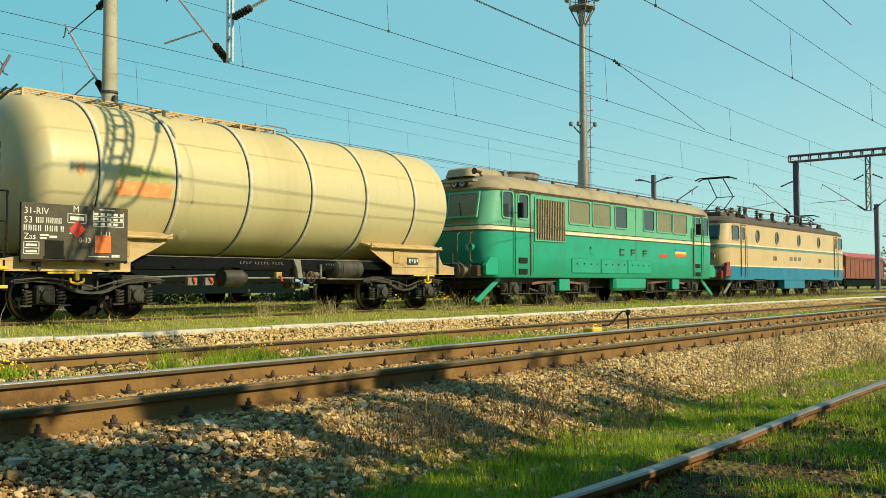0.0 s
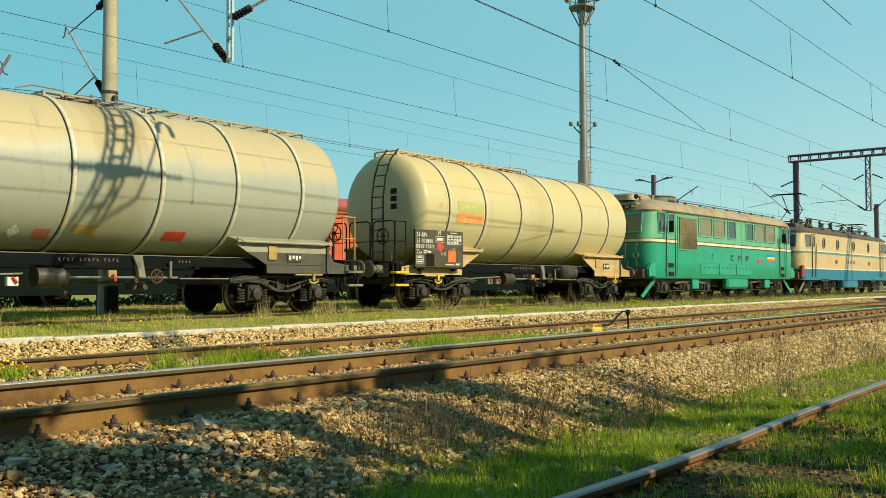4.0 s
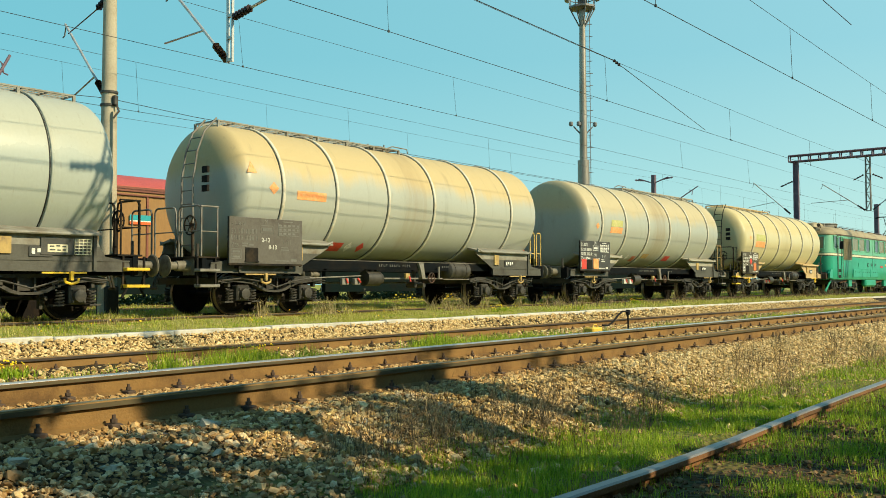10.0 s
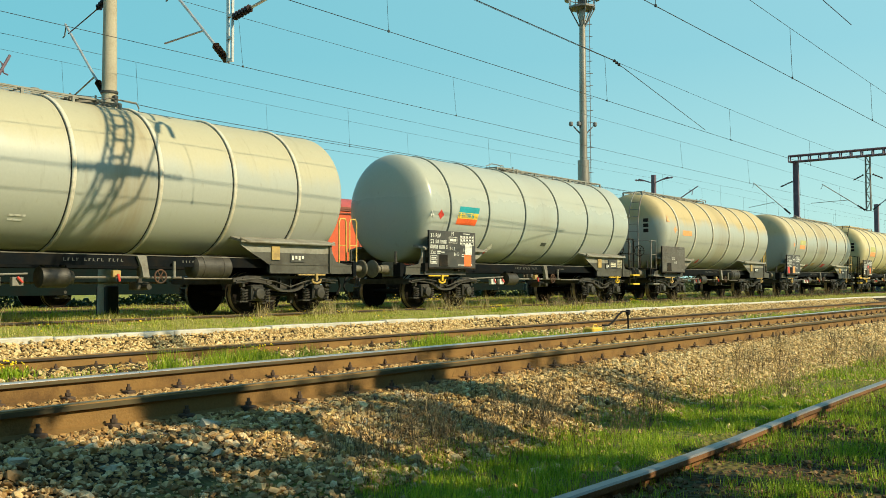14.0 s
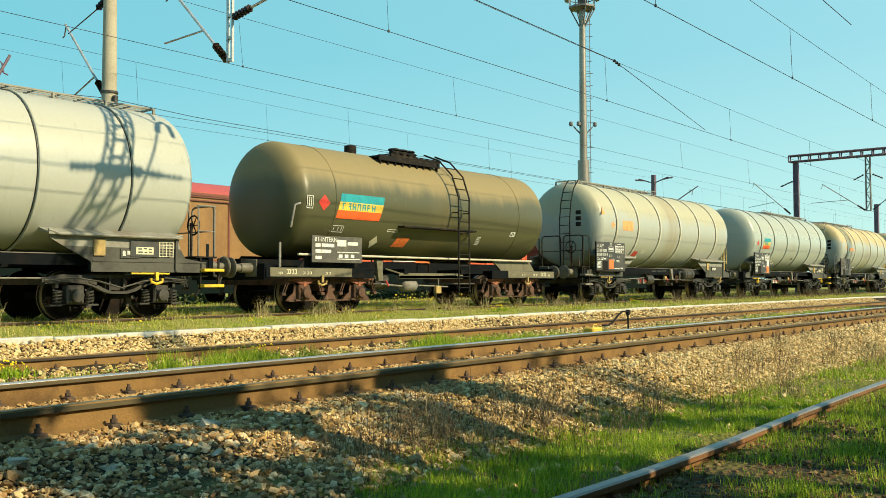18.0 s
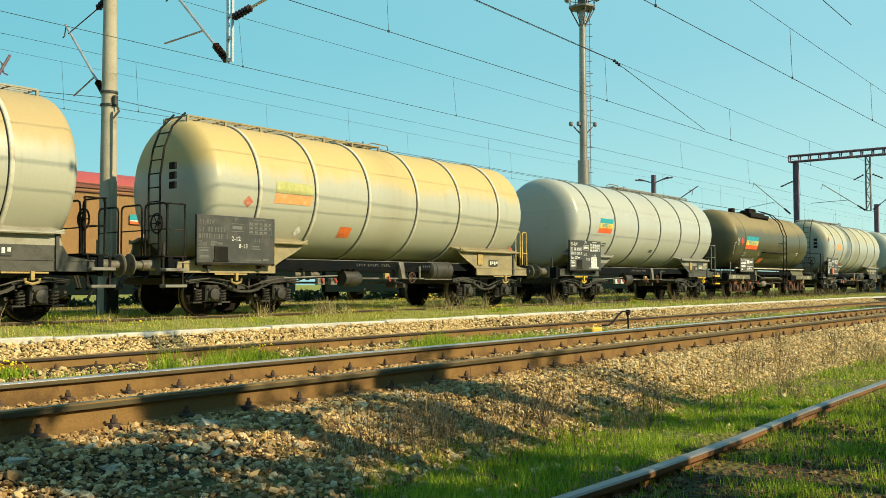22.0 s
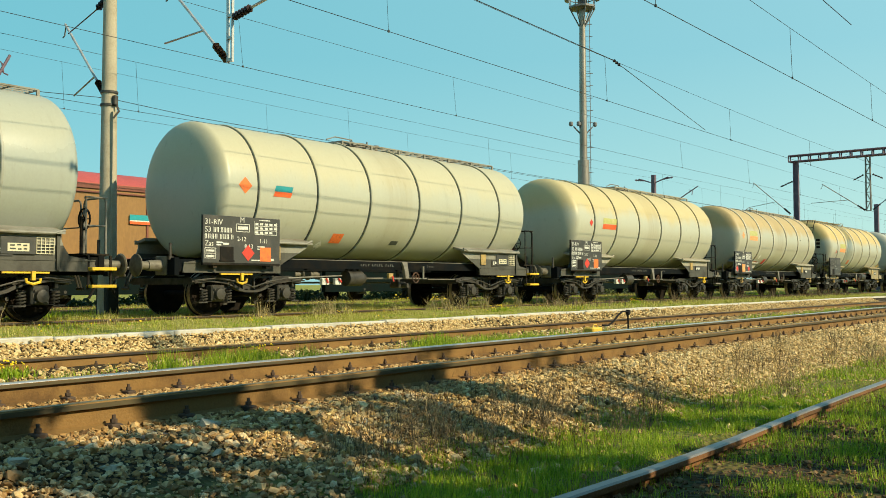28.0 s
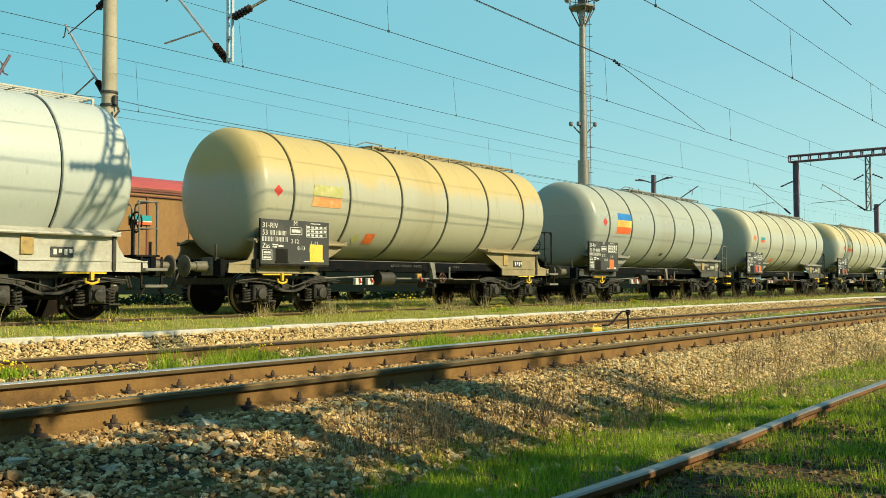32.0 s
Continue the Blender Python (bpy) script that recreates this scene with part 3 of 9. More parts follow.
PALE_STONE = mat("pale stone", (0.44, 0.39, 0.28), 0.9, second=(0.36, 0.32, 0.25), blotch=12, grain=60, bump=0.4)
GRASS = island_mat("fresh grass", [(0.10, 0.19, 0.012), (0.27, 0.41, 0.018), (0.45, 0.55, 0.03), (0.18, 0.30, 0.015), (0.50, 0.56, 0.06), (0.20, 0.36, 0.016), (0.36, 0.32, 0.10)], 0.6, 5, 0, 0.15, trans=0.35)
TURF = island_mat("yellowing turf", [(0.32, 0.36, 0.03), (0.50, 0.44, 0.13), (0.28, 0.34, 0.03), (0.60, 0.52, 0.22), (0.42, 0.42, 0.06)], 0.75, 5, 0, 0.15, trans=0.3)
STRAW = island_mat("dry stalk", [(0.11, 0.078, 0.045), (0.20, 0.15, 0.085), (0.075, 0.055, 0.033), (0.30, 0.23, 0.13)], 0.85, 5, 0, 0.15)
PALE_STRAW = island_mat("pale straw", [(0.40, 0.32, 0.16), (0.28, 0.22, 0.11), (0.50, 0.42, 0.22), (0.20, 0.17, 0.07)], 0.85, 5, 0, 0.15)
FLOWER = mat("yellow blossom", (0.85, 0.62, 0.02), 0.6, second=(0.75, 0.5, 0.02), bump=0)


def scatter_stones(name, label, material, areas, seed):
    """areas: x range, y range, stones a square metre, size range, lift above the ground."""
    rng = np.random.default_rng(seed)
    X, Y, S, L = [], [], [], []
    for x0, x1, y0, y1, per, s0, s1, lift in areas:
        n = int((x1 - x0) * (y1 - y0) * per)
        x, y = rng.uniform(x0, x1, n), rng.uniform(y0, y1, n)
        X.append(x), Y.append(y), S.append(rng.uniform(s0, s1, n) * rng.choice([0.8, 1.0, 1.25], n)), L.append(np.full(n, lift) + rng.uniform(-0.006, 0.024, n))
    X, Y, S, L = map(np.concatenate, (X, Y, S, L))
    ok = np.ones(len(X), bool)
    for ry in (5.25, 6.755, 10.9):
        ok &= ~((np.abs(Y - ry) < 0.06))
    X, Y, S, L = X[ok], Y[ok], S[ok], L[ok]
    Z = np.interp(Y, [q[0] for q in PROFILE], [q[1] for q in PROFILE]) + L
    v, f = stones(rng, X, Y, Z, S)
    return tagged(new(name, raw_mesh(name, v, f, material)), label, "ballast", kind="stuff")


def blades(rng, xs, ys, zs, hs, ws, lean=0.5, segs=2):
    """Bent grass blades as narrow tapering strips."""
    n = len(xs)
    a = rng.uniform(0, 2 * math.pi, n)
    d = np.stack([np.cos(a), np.sin(a), np.zeros(n)], -1)
    side = np.stack([-np.sin(a), np.cos(a), np.zeros(n)], -1)
    ln = rng.uniform(0.1, lean, n) * hs
    base = np.stack([xs, ys, zs], -1)
    rows = []
    for k in range(segs):
        t = k / segs
        c = base + d * (ln * t * t)[:, None] + np.array([0, 0, 1]) * (hs * t)[:, None]
        w = (ws * (1 - 0.6 * t))[:, None] * side
        rows += [c - w, c + w]
    tip = base + d * ln[:, None] + np.array([0, 0, 1]) * (hs * 0.97)[:, None]
    rows.append(tip)
    V = np.stack(rows, 1)
    k = V.shape[1]
    tri = []
    for s in range(segs - 1):
        tri += [(2 * s, 2 * s + 1, 2 * s + 3), (2 * s, 2 * s + 3, 2 * s + 2)]
    tri.append((2 * segs - 2, 2 * segs - 1, 2 * segs))
    F = np.array(tri)[None] + (np.arange(n) * k)[:, None, None]
    return V.reshape(-1, 3), F.reshape(-1, 3)


def clump_field(rng, x0, x1, y0, y1, n, clumps, spread, h0, h1, w=0.004, thresh=None):
    """Places gathered round clump centres, leaving bare gaps."""
    cx, cy = rng.uniform(x0, x1, clumps), rng.uniform(y0, y1, clumps)
    k = rng.integers(0, clumps, n)
    xs, ys = cx[k] + rng.normal(0, spread, n), cy[k] + rng.normal(0, spread * 0.8, n)
    ok = (xs > x0) & (xs < x1) & (ys > y0) & (ys < y1)
    for ry in (5.25, 6.755, 10.9, 2.5):
        ok &= np.abs(ys - ry) > 0.06
    xs, ys = xs[ok], ys[ok]
    hs = rng.uniform(h0, h1, len(xs)) * (0.6 + 0.8 * rng.random(clumps)[k[ok]])
    zs = np.interp(ys, [q[0] for q in PROFILE], [q[1] for q in PROFILE]) - 0.02
    return xs, ys, zs, hs, np.full(len(xs), w)


def grass_stuff(name, label, material, fields, seed, lean=0.5):
    rng = np.random.default_rng(seed)
    parts = [clump_field(rng, *f) for f in fields]
    xs, ys, zs, hs, ws = (np.concatenate([p[i] for p in parts]) for i in range(5))
    v, f = blades(rng, xs, ys, zs, hs, ws, lean)
    return tagged(new(name, raw_mesh(name, v, f, material)), label, "grass", kind="stuff")


build_ground()
add_track("railway_track", 5.25, 0.0, -30, 160, RAIL_TOP, "ballasted main track with rust-brown rails", clips=(0.10, 38), sleepers=(-1.96, 40))
add_track("railway_track", 10.9, -0.165, -30, 160, RAIL_DULL, "overgrown track with a rusty rail beside a kerb", clips=(0.2, 30), both=False)
add_track("railway_track", 16.09, RAIL_Z, -30, 190, RAIL_DULL, "track under the tank train, sunk in weeds")
add_track("railway_track", 22.25, 0.05, -30, 190, RAIL_DULL, "empty siding track in the grass")
add_track("railway_track", 26.26, 0.05, -30, 190, RAIL_DULL, "siding track under the parked vans")
add_track("railway_track", 0.915, -0.35, -20, 120, RAIL_RUSTED, "sunken siding track in the grass",
          stray=((3.0, 0.03), (3.9, 0.015), (4.8, -0.015), (5.5, -0.018), (6.2, -0.012), (7.0, 0.015), (7.8, 0.045), (9.2, 0.07), (11.0, 0.085), (20.0, 0.09)))


def build_kerb():
    kerb = thing("kerb", pose(0, 0, 0), "whitewashed concrete kerb along the low platform", "kerb", kind="structure")
    x, k = -14.0, 0
    while x < 120:
        ln = 0.98 if x < 45 else 4.0
        me = shared("kerb_stone_%d" % (0 if ln < 2 else 1), lambda bm, ln=ln: b_box(bm, 0.006, ln - 0.006, 0, 0.22, -0.30, 0.0, 0.012), KERB)
        part("kerb_stone", me, KERB, kerb, at=pose(x, 12.22 + 0.012 * math.sin(k * 1.7), 0.0 + 0.008 * math.sin(k * 2.3), 0, 0, 0.4 * math.sin(k * 1.3)))
        x += ln
        k += 1


build_kerb()
scatter_stones("ballast", "tan and grey crushed-stone ballast of the main track",
               BALLAST, [(3.6, 9.0, 3.6, 5.0, 1500, 0.011, 0.023, 0.0), (3.6, 9.0, 3.7, 5.0, 90, 0.022, 0.032, 0.008), (9.0, 16, 3.6, 5.0, 700, 0.014, 0.026, 0.0), (16, 34, 3.9, 5.2, 300, 0.020, 0.034, 0.0),
                (1.5, 10, 6.8, 7.5, 1000, 0.013, 0.027, 0.0), (10, 22, 5.3, 7.5, 320, 0.022, 0.038, 0.0), (22, 45, 5.3, 7.5, 60, 0.03, 0.05, 0.0),
                (3.0, 25, 7.5, 11.7, 60, 0.022, 0.04, -0.005), (3.0, 9, 2.6, 3.75, 60, 0.014, 0.03, -0.005), (9, 26, 2.7, 3.9, 160, 0.014, 0.03, -0.004)], 11)

scatter_stones("ballast", "pale grey crushed stone on the ballast shoulder", GREY_STONE, [(1.2, 5.6, 3.5, 4.95, 1700, 0.009, 0.021, 0.0), (1.2, 5.6, 3.6, 4.9, 150, 0.020, 0.032, 0.008), (5.6, 8.5, 3.5, 4.4, 500, 0.010, 0.022, 0.0)], 13)
scatter_stones("ballast", "rust-stained ballast between and beside the rails", RUSTY_STONE, [(1.2, 9.0, 4.85, 5.2, 1300, 0.012, 0.025, 0.0), (1.5, 10, 5.3, 6.7, 900, 0.013, 0.028, 0.002), (9, 16, 4.9, 5.2, 700, 0.016, 0.03, 0.0)], 14)
scatter_stones("ballast", "clean tan ballast along the kerb and the shoulder", FRESH, [(6.0, 9.0, 3.9, 4.9, 500, 0.012, 0.024, 0.004), (9.0, 16, 3.55, 5.05, 1100, 0.014, 0.027, 0.006), (16, 34, 3.8, 5.15, 480, 0.020, 0.036, 0.006), (3.0, 16, 9.4, 10.7, 260, 0.012, 0.024, -0.012), (3.0, 16, 11.05, 11.8, 330, 0.012, 0.027, 0.004), (16, 40, 9.8, 11.8, 110, 0.02, 0.034, 0.0), (3.0, 16, 11.2, 11.8, 700, 0.014, 0.028, 0.008), (3.0, 16, 11.8, 12.2, 1100, 0.015, 0.028, 0.012), (16, 50, 11.8, 12.2, 420, 0.02, 0.034, 0.012)], 12)


def build_pale_stones():
    rng = np.random.default_rng(3)
    spots = [(3.62, 4.75, 0.085), (2.3, 4.62, 0.06), (2.9, 4.5, 0.055), (3.3, 4.3, 0.06), (2.65, 4.35, 0.045), (4.1, 4.25, 0.045), (4.6, 4.4, 0.04)]
    for i, (x, y, s) in enumerate(spots):
        v, f = ROCKS[i % len(ROCKS)]
        me = raw_mesh("stone", v * s * np.array([1.3, 0.9, 0.7]), f, PALE_STONE)
        ob = new("stone", me)
        ob.matrix_basis = pose(x, y, ground_z(y) + s * 0.35, 12 * math.sin(i), 9 * math.cos(i * 2), 70 * i)
        tagged(ob, "pale grey angular stone lying on the ballast", "stone", "loose stones on the ballast")


build_pale_stones()
grass_stuff("grass", "fresh green grass tufts between the tracks", GRASS,
            [(3.6, 9.0, 2.56, 3.72, 14000, 190, 0.06, 0.03, 0.10, 0.0022), (9.0, 20, 2.6, 3.5, 4500, 80, 0.12, 0.04, 0.13, 0.004), (5.0, 12, 0.6, 2.40, 5000, 80, 0.07, 0.04, 0.12, 0.0025),
             (3.6, 9.0, 2.55, 3.85, 46000, 330, 0.11, 0.02, 0.07, 0.003), (4.0, 9.0, 2.55, 3.8, 1200, 50, 0.07, 0.05, 0.13, 0.003), (9.0, 12.5, 2.5, 3.8, 11000, 110, 0.16, 0.02, 0.07, 0.004), (12.0, 22, 2.5, 3.5, 9000, 90, 0.2, 0.02, 0.07, 0.005), (4.2, 12, 0.6, 2.45, 17000, 100, 0.13, 0.02, 0.10, 0.003), (7.0, 14, 0.0, 2.45, 14000, 120, 0.2, 0.03, 0.10, 0.004),
             (12, 40, -1, 2.4, 12000, 220, 0.4, 0.05, 0.18, 0.007), (9, 14, 3.2, 3.9, 3500, 60, 0.14, 0.02, 0.08, 0.004), (12, 34, 3.0, 3.9, 5000, 90, 0.25, 0.03, 0.11, 0.006),
             (5.9, 8.5, 8.5, 10.1, 3600, 13, 0.12, 0.06, 0.28, 0.005), (4, 15, 7.6, 10.2, 5000, 90, 0.12, 0.02, 0.12, 0.004), (11.0, 14.8, 8.5, 10.1, 3600, 16, 0.17, 0.06, 0.26, 0.006), (15, 40, 8.5, 9.9, 5000, 40, 0.3, 0.06, 0.2, 0.008),
             (5, 30, 12.6, 15.8, 8000, 60, 0.28, 0.03, 0.10, 0.005), (8, 60, 18, 26, 14000, 120, 0.45, 0.06, 0.2, 0.012)], 21)
grass_stuff("grass", "short yellowing grass along the train's track", TURF,
            [(5, 22, 12.5, 15.9, 52000, 520, 0.20, 0.012, 0.06, 0.006), (5, 22, 12.6, 15.9, 5000, 120, 0.10, 0.05, 0.16, 0.005), (5, 30, 16.2, 18.2, 26000, 300, 0.2, 0.05, 0.16, 0.007), (22, 60, 12.6, 15.8, 14000, 300, 0.4, 0.04, 0.14, 0.010), (6, 40, 17.9, 21.8, 26000, 400, 0.35, 0.06, 0.2, 0.010), (40, 80, 18, 27, 9000, 200, 0.6, 0.1, 0.25, 0.014),
             (8, 34, 23.2, 26.2, 16000, 260, 0.3, 0.06, 0.2, 0.010), (34, 70, 23.8, 27, 5000, 160, 0.5, 0.1, 0.25, 0.012), (4.0, 16, 3.4, 4.0, 1500, 80, 0.12, 0.04, 0.14, 0.003), (3.0, 12, 7.4, 10.0, 3500, 120, 0.14, 0.03, 0.12, 0.004)], 22)
grass_stuff("dry_weeds", "dry grey-brown weed stalks on the ballast shoulder", STRAW,
            [(4.2, 8.0, 3.7, 4.5, 350, 40, 0.10, 0.16, 0.42, 0.0016), (8.0, 12, 3.6, 4.6, 200, 40, 0.2, 0.10, 0.32, 0.002),
             (24, 60, 14.6, 15.9, 2200, 60, 0.3, 0.15, 0.45, 0.007)], 23, lean=0.8)

grass_stuff("dry_weeds", "pale straw tufts beside the train's rail", PALE_STRAW,
            [(5, 30, 15.2, 15.95, 1100, 22, 0.09, 0.12, 0.5, 0.005), (8, 14, 3.9, 4.9, 700, 60, 0.2, 0.06, 0.2, 0.003), (14, 30, 3.6, 5.0, 700, 50, 0.3, 0.06, 0.22, 0.005), (6, 40, 12.7, 15.8, 2600, 220, 0.14, 0.04, 0.16, 0.004), (9, 16, 3.3, 4.6, 1300, 80, 0.18, 0.06, 0.26, 0.0025), (14, 30, 3.0, 4.6, 1500, 80, 0.3, 0.08, 0.3, 0.004), (9, 24, 2.6, 3.9, 6000, 260, 0.18, 0.03, 0.14, 0.003)], 24, lean=1.0)


def build_flowers():
    rng = np.random.default_rng(31)
    n = 320
    xs, ys = rng.uniform(6, 26, n), rng.uniform(12.7, 15.9, n)
    xs[:150], ys[:150] = rng.uniform(27.5, 31.5, 150), rng.uniform(23.9, 24.8, 150)
    keep = rng.random(n) < 0.35 + 0.65 * (np.sin(xs * 1.7) > 0.2)
    xs, ys = xs[keep], ys[keep]
    zs = np.interp(ys, [q[0] for q in PROFILE], [q[1] for q in PROFILE]) + np.where(ys > 20, 2.6, 1.0) * rng.uniform(0.05, 0.14, len(xs))
    v, f = stones(rng, xs, ys, zs, np.where(ys > 20, 1.9, 1.0) * rng.uniform(0.010, 0.019, len(xs)))
    tagged(new("wild_flowers", raw_mesh("wild_flowers", v, f, FLOWER)), "small yellow wild flowers in the trackside grass", "wild flowers", kind="stuff")


def strips(rng, p0, p1, w):
    """Thin flat stems from p0 to p1, tapering."""
    d = p1 - p0
    side = np.cross(d, rng.normal(size=d.shape))
    side *= (w / np.linalg.norm(side, axis=1))[:, None]
    V = np.stack([p0 - side, p0 + side, p1 + side * 0.4, p1 - side * 0.4], 1)
    F = np.array([(0, 1, 2, 3)])[None] + (np.arange(len(p0)) * 4)[:, None, None]
    return V.reshape(-1, 3), F.reshape(-1, 4)


def build_twigs():
    """Dead branched weeds on the shoulder, with side twigs."""
    rng = np.random.default_rng(51)
    A, B, W = [], [], []
    for x0, x1, y0, y1, n, h0, h1, w in ((4.0, 7.6, 3.55, 4.3, 150, 0.12, 0.42, 0.0022), (4.4, 6.6, 3.5, 3.95, 80, 0.25, 0.5, 0.0026), (7.6, 12, 3.4, 4.5, 150, 0.1, 0.34, 0.003),
                                         (12, 24, 3.2, 4.6, 90, 0.12, 0.36, 0.004), (4.6, 9.5, 2.9, 3.6, 190, 0.14, 0.42, 0.0024), (2.6, 4.2, 3.5, 4.3, 60, 0.06, 0.2, 0.002), (3.75, 5.1, 3.5, 4.1, 130, 0.15, 0.42, 0.0024)):
        c = rng.integers(0, max(6, n // 9), n)
        cx, cy = rng.uniform(x0, x1, n), rng.uniform(y0, y1, n)
        base = np.stack([cx[c] + rng.normal(0, 0.06, n), cy[c] + rng.normal(0, 0.05, n), np.zeros(n)], -1)
        base[:, 2] = np.interp(base[:, 1], [q[0] for q in PROFILE], [q[1] for q in PROFILE]) - 0.02
        h = rng.uniform(h0, h1, n)
        lean = rng.normal(0, 0.22, (n, 2))
        mid = base + np.stack([lean[:, 0] * h * 0.4, lean[:, 1] * h * 0.4, h * 0.5], -1)
        tip = base + np.stack([lean[:, 0] * h, lean[:, 1] * h, h], -1)
        A += [base, mid]
        B += [mid, tip]
        W += [np.full(n, w), np.full(n, w * 0.75)]
        for k in range(5):
            t = rng.uniform(0.3, 0.92, n)[:, None]
            q = base + (tip - base) * t
            out = rng.normal(0, 1, (n, 3))
            out[:, 2] = np.abs(out[:, 2]) + 0.7
            out *= (rng.uniform(0.12, 0.34, n) * h / np.linalg.norm(out, axis=1))[:, None]
            A.append(q)
            B.append(q + out)
            W.append(np.full(n, w * 0.55))
    v, f = strips(rng, np.concatenate(A), np.concatenate(B), np.concatenate(W))
    tagged(new("dry_weeds", raw_mesh("dry_weeds", v, f, STRAW)), "dead branched weed stems on the ballast shoulder", "weeds", kind="stuff")


def build_litter():
    """Dead leaves and crumbs on the bare soil."""
    rng = np.random.default_rng(52)
    n = 5200
    xs, ys = rng.uniform(3.8, 12, n), rng.uniform(0.4, 2.42, n)
    zs = np.interp(ys, [q[0] for q in PROFILE], [q[1] for q in PROFILE]) + rng.uniform(-0.004, 0.012, n)
    v, f = stones(rng, xs, ys, zs, rng.uniform(0.006, 0.022, n))
    tagged(new("leaf_litter", raw_mesh("leaf_litter", v, f, LITTER)), "brown dead leaves and crumbs on bare soil", "litter", kind="stuff")


LITTER = island_mat("dead leaf", [(0.09, 0.05, 0.025), (0.20, 0.10, 0.04), (0.05, 0.035, 0.02), (0.30, 0.19, 0.09), (0.14, 0.10, 0.05)], 0.9, 30, 0.3)
build_twigs()
build_litter()


build_flowers()

# ---------------------------------------------------------------- the train
LETTERS = {w: text_mesh(w, s, WHITE) for w, s in
           (("31-RIV", 0.16), ("53", 0.16), ("Zas", 0.15), ("M", 0.16), ("1-11", 0.13), ("2-12", 0.13), ("8-13", 0.13), ("A", 0.22), ("81-INTERN", 0.15))}
TANK_R, TANK_Z, TANK_L = 1.49, 2.74, 5.52


def dome(n=12, depth=0.43, radius=TANK_R):
    return [(depth * math.sin(a) ** 0.92, radius * max(0.0, math.cos(a)) ** 0.62) for a in (math.pi / 2 * i / n for i in range(n + 1))]


def tank_shell(bm, half=5.475, radius=TANK_R, z=TANK_Z, ahead=0.165, trim=0.0):
    """trim: by how much the end towards -x is shorter and flatter."""
    d = dome(radius=radius)
    lo = -half + 0.45 * trim
    prof = [(lo - x * (1 - 0.55 * trim / 0.43), max(r, 0.004)) for x, r in d[::-1]]
    prof += [(lo + (half - lo) * i / 12, radius) for i in range(1, 12)]
    prof += [(half + x, max(r, 0.004)) for x, r in d]
    b_lathe(bm, prof, "x", 72, (ahead, 0, z))


def on_tank(bm, pts, off=0.006, radius=TANK_R, zc=TANK_Z, strips=8):
    """A convex outline of (x, z) points laid on the near flank of the tank as a thin skin."""
    lo, hi = min(p[1] for p in pts), max(p[1] for p in pts)
    rows = []
    for i in range(strips + 1):
        z = lo + (hi - lo) * min(max(i / strips, 0.001), 0.999)
        xs = []
        for (xa, za), (xb, zb) in zip(pts, pts[1:] + pts[:1]):
            if (za - z) * (zb - z) <= 0 and za != zb:
                xs.append(xa + (xb - xa) * (z - za) / (zb - za))
        y = -math.sqrt((radius + off) ** 2 - (z - zc) ** 2)
        rows.append((bm.verts.new((min(xs), y, z)), bm.verts.new((max(xs), y, z))))
    for a, c in zip(rows, rows[1:]):
        bm.faces.new((a[0], a[1], c[1], c[0]))


def rect(x0, x1, z0, z1, lean=0.0):
    return [(x0, z0), (x1, z0), (x1 + lean, z1), (x0 + lean, z1)]


def diamond(x, z, r):
    return [(x, z - r), (x + r, z), (x, z + r), (x - r, z)]


def closed_band(bm, prof, seg, center):
    """A closed profile of (along x, radius) turned round the x axis into a hoop."""
    c = Vector(center)
    rows = [[bm.verts.new(c + Vector((h, r * math.cos(t), r * math.sin(t)))) for t in (2 * math.pi * k / seg for k in range(seg))] for h, r in prof]
    for a, d in zip(rows, rows[1:] + rows[:1]):
        for k in range(seg):
            bm.faces.new((a[k], a[(k + 1) % seg], d[(k + 1) % seg], d[k]))


def ring_mesh(wide=0.04, proud=0.042):
    R = TANK_R
    return lambda bm: closed_band(bm, [(-wide, R - 0.01), (-wide, R + proud * 0.7), (-wide * 0.6, R + proud), (wide * 0.6, R + proud), (wide, R + proud * 0.7), (wide, R - 0.01)], 72, (0, 0, TANK_Z))


def wheelset_mesh(r=0.46):
    def make(bm):
        b_lathe(bm, [(-1.05, 0.07), (1.05, 0.07)], "y", 14)
        for s in (-1, 1):
            prof = [(s * 0.68, 0.10), (s * 0.68, r * 0.55), (s * 0.70, r * 0.86), (s * 0.68, r + 0.03), (s * 0.71, r + 0.03),
                    (s * 0.72, r), (s * 0.815, r - 0.005), (s * 0.82, r * 0.86), (s * 0.775, r * 0.8), (s * 0.765, r * 0.42), (s * 0.80, r * 0.36), (s * 0.80, 0.10)]
            b_lathe(bm, prof if s > 0 else prof, "y", 32)
            for k in range(6):
                a = 2 * math.pi * k / 6
                b_box(bm, math.cos(a) * r * 0.62 - 0.02, math.cos(a) * r * 0.62 + 0.02, s * 0.775 - 0.012, s * 0.775 + 0.012,
                      math.sin(a) * r * 0.62 - 0.02, math.sin(a) * r * 0.62 + 0.02)
    return make


def spring_mesh(bm):
    turns, r = 4.5, 0.072
    pts = [(r * math.cos(t), r * math.sin(t), 0.26 * t / (2 * math.pi * turns)) for t in np.linspace(0, 2 * math.pi * turns, 45)]
    b_tube(bm, pts, 0.018, 6)


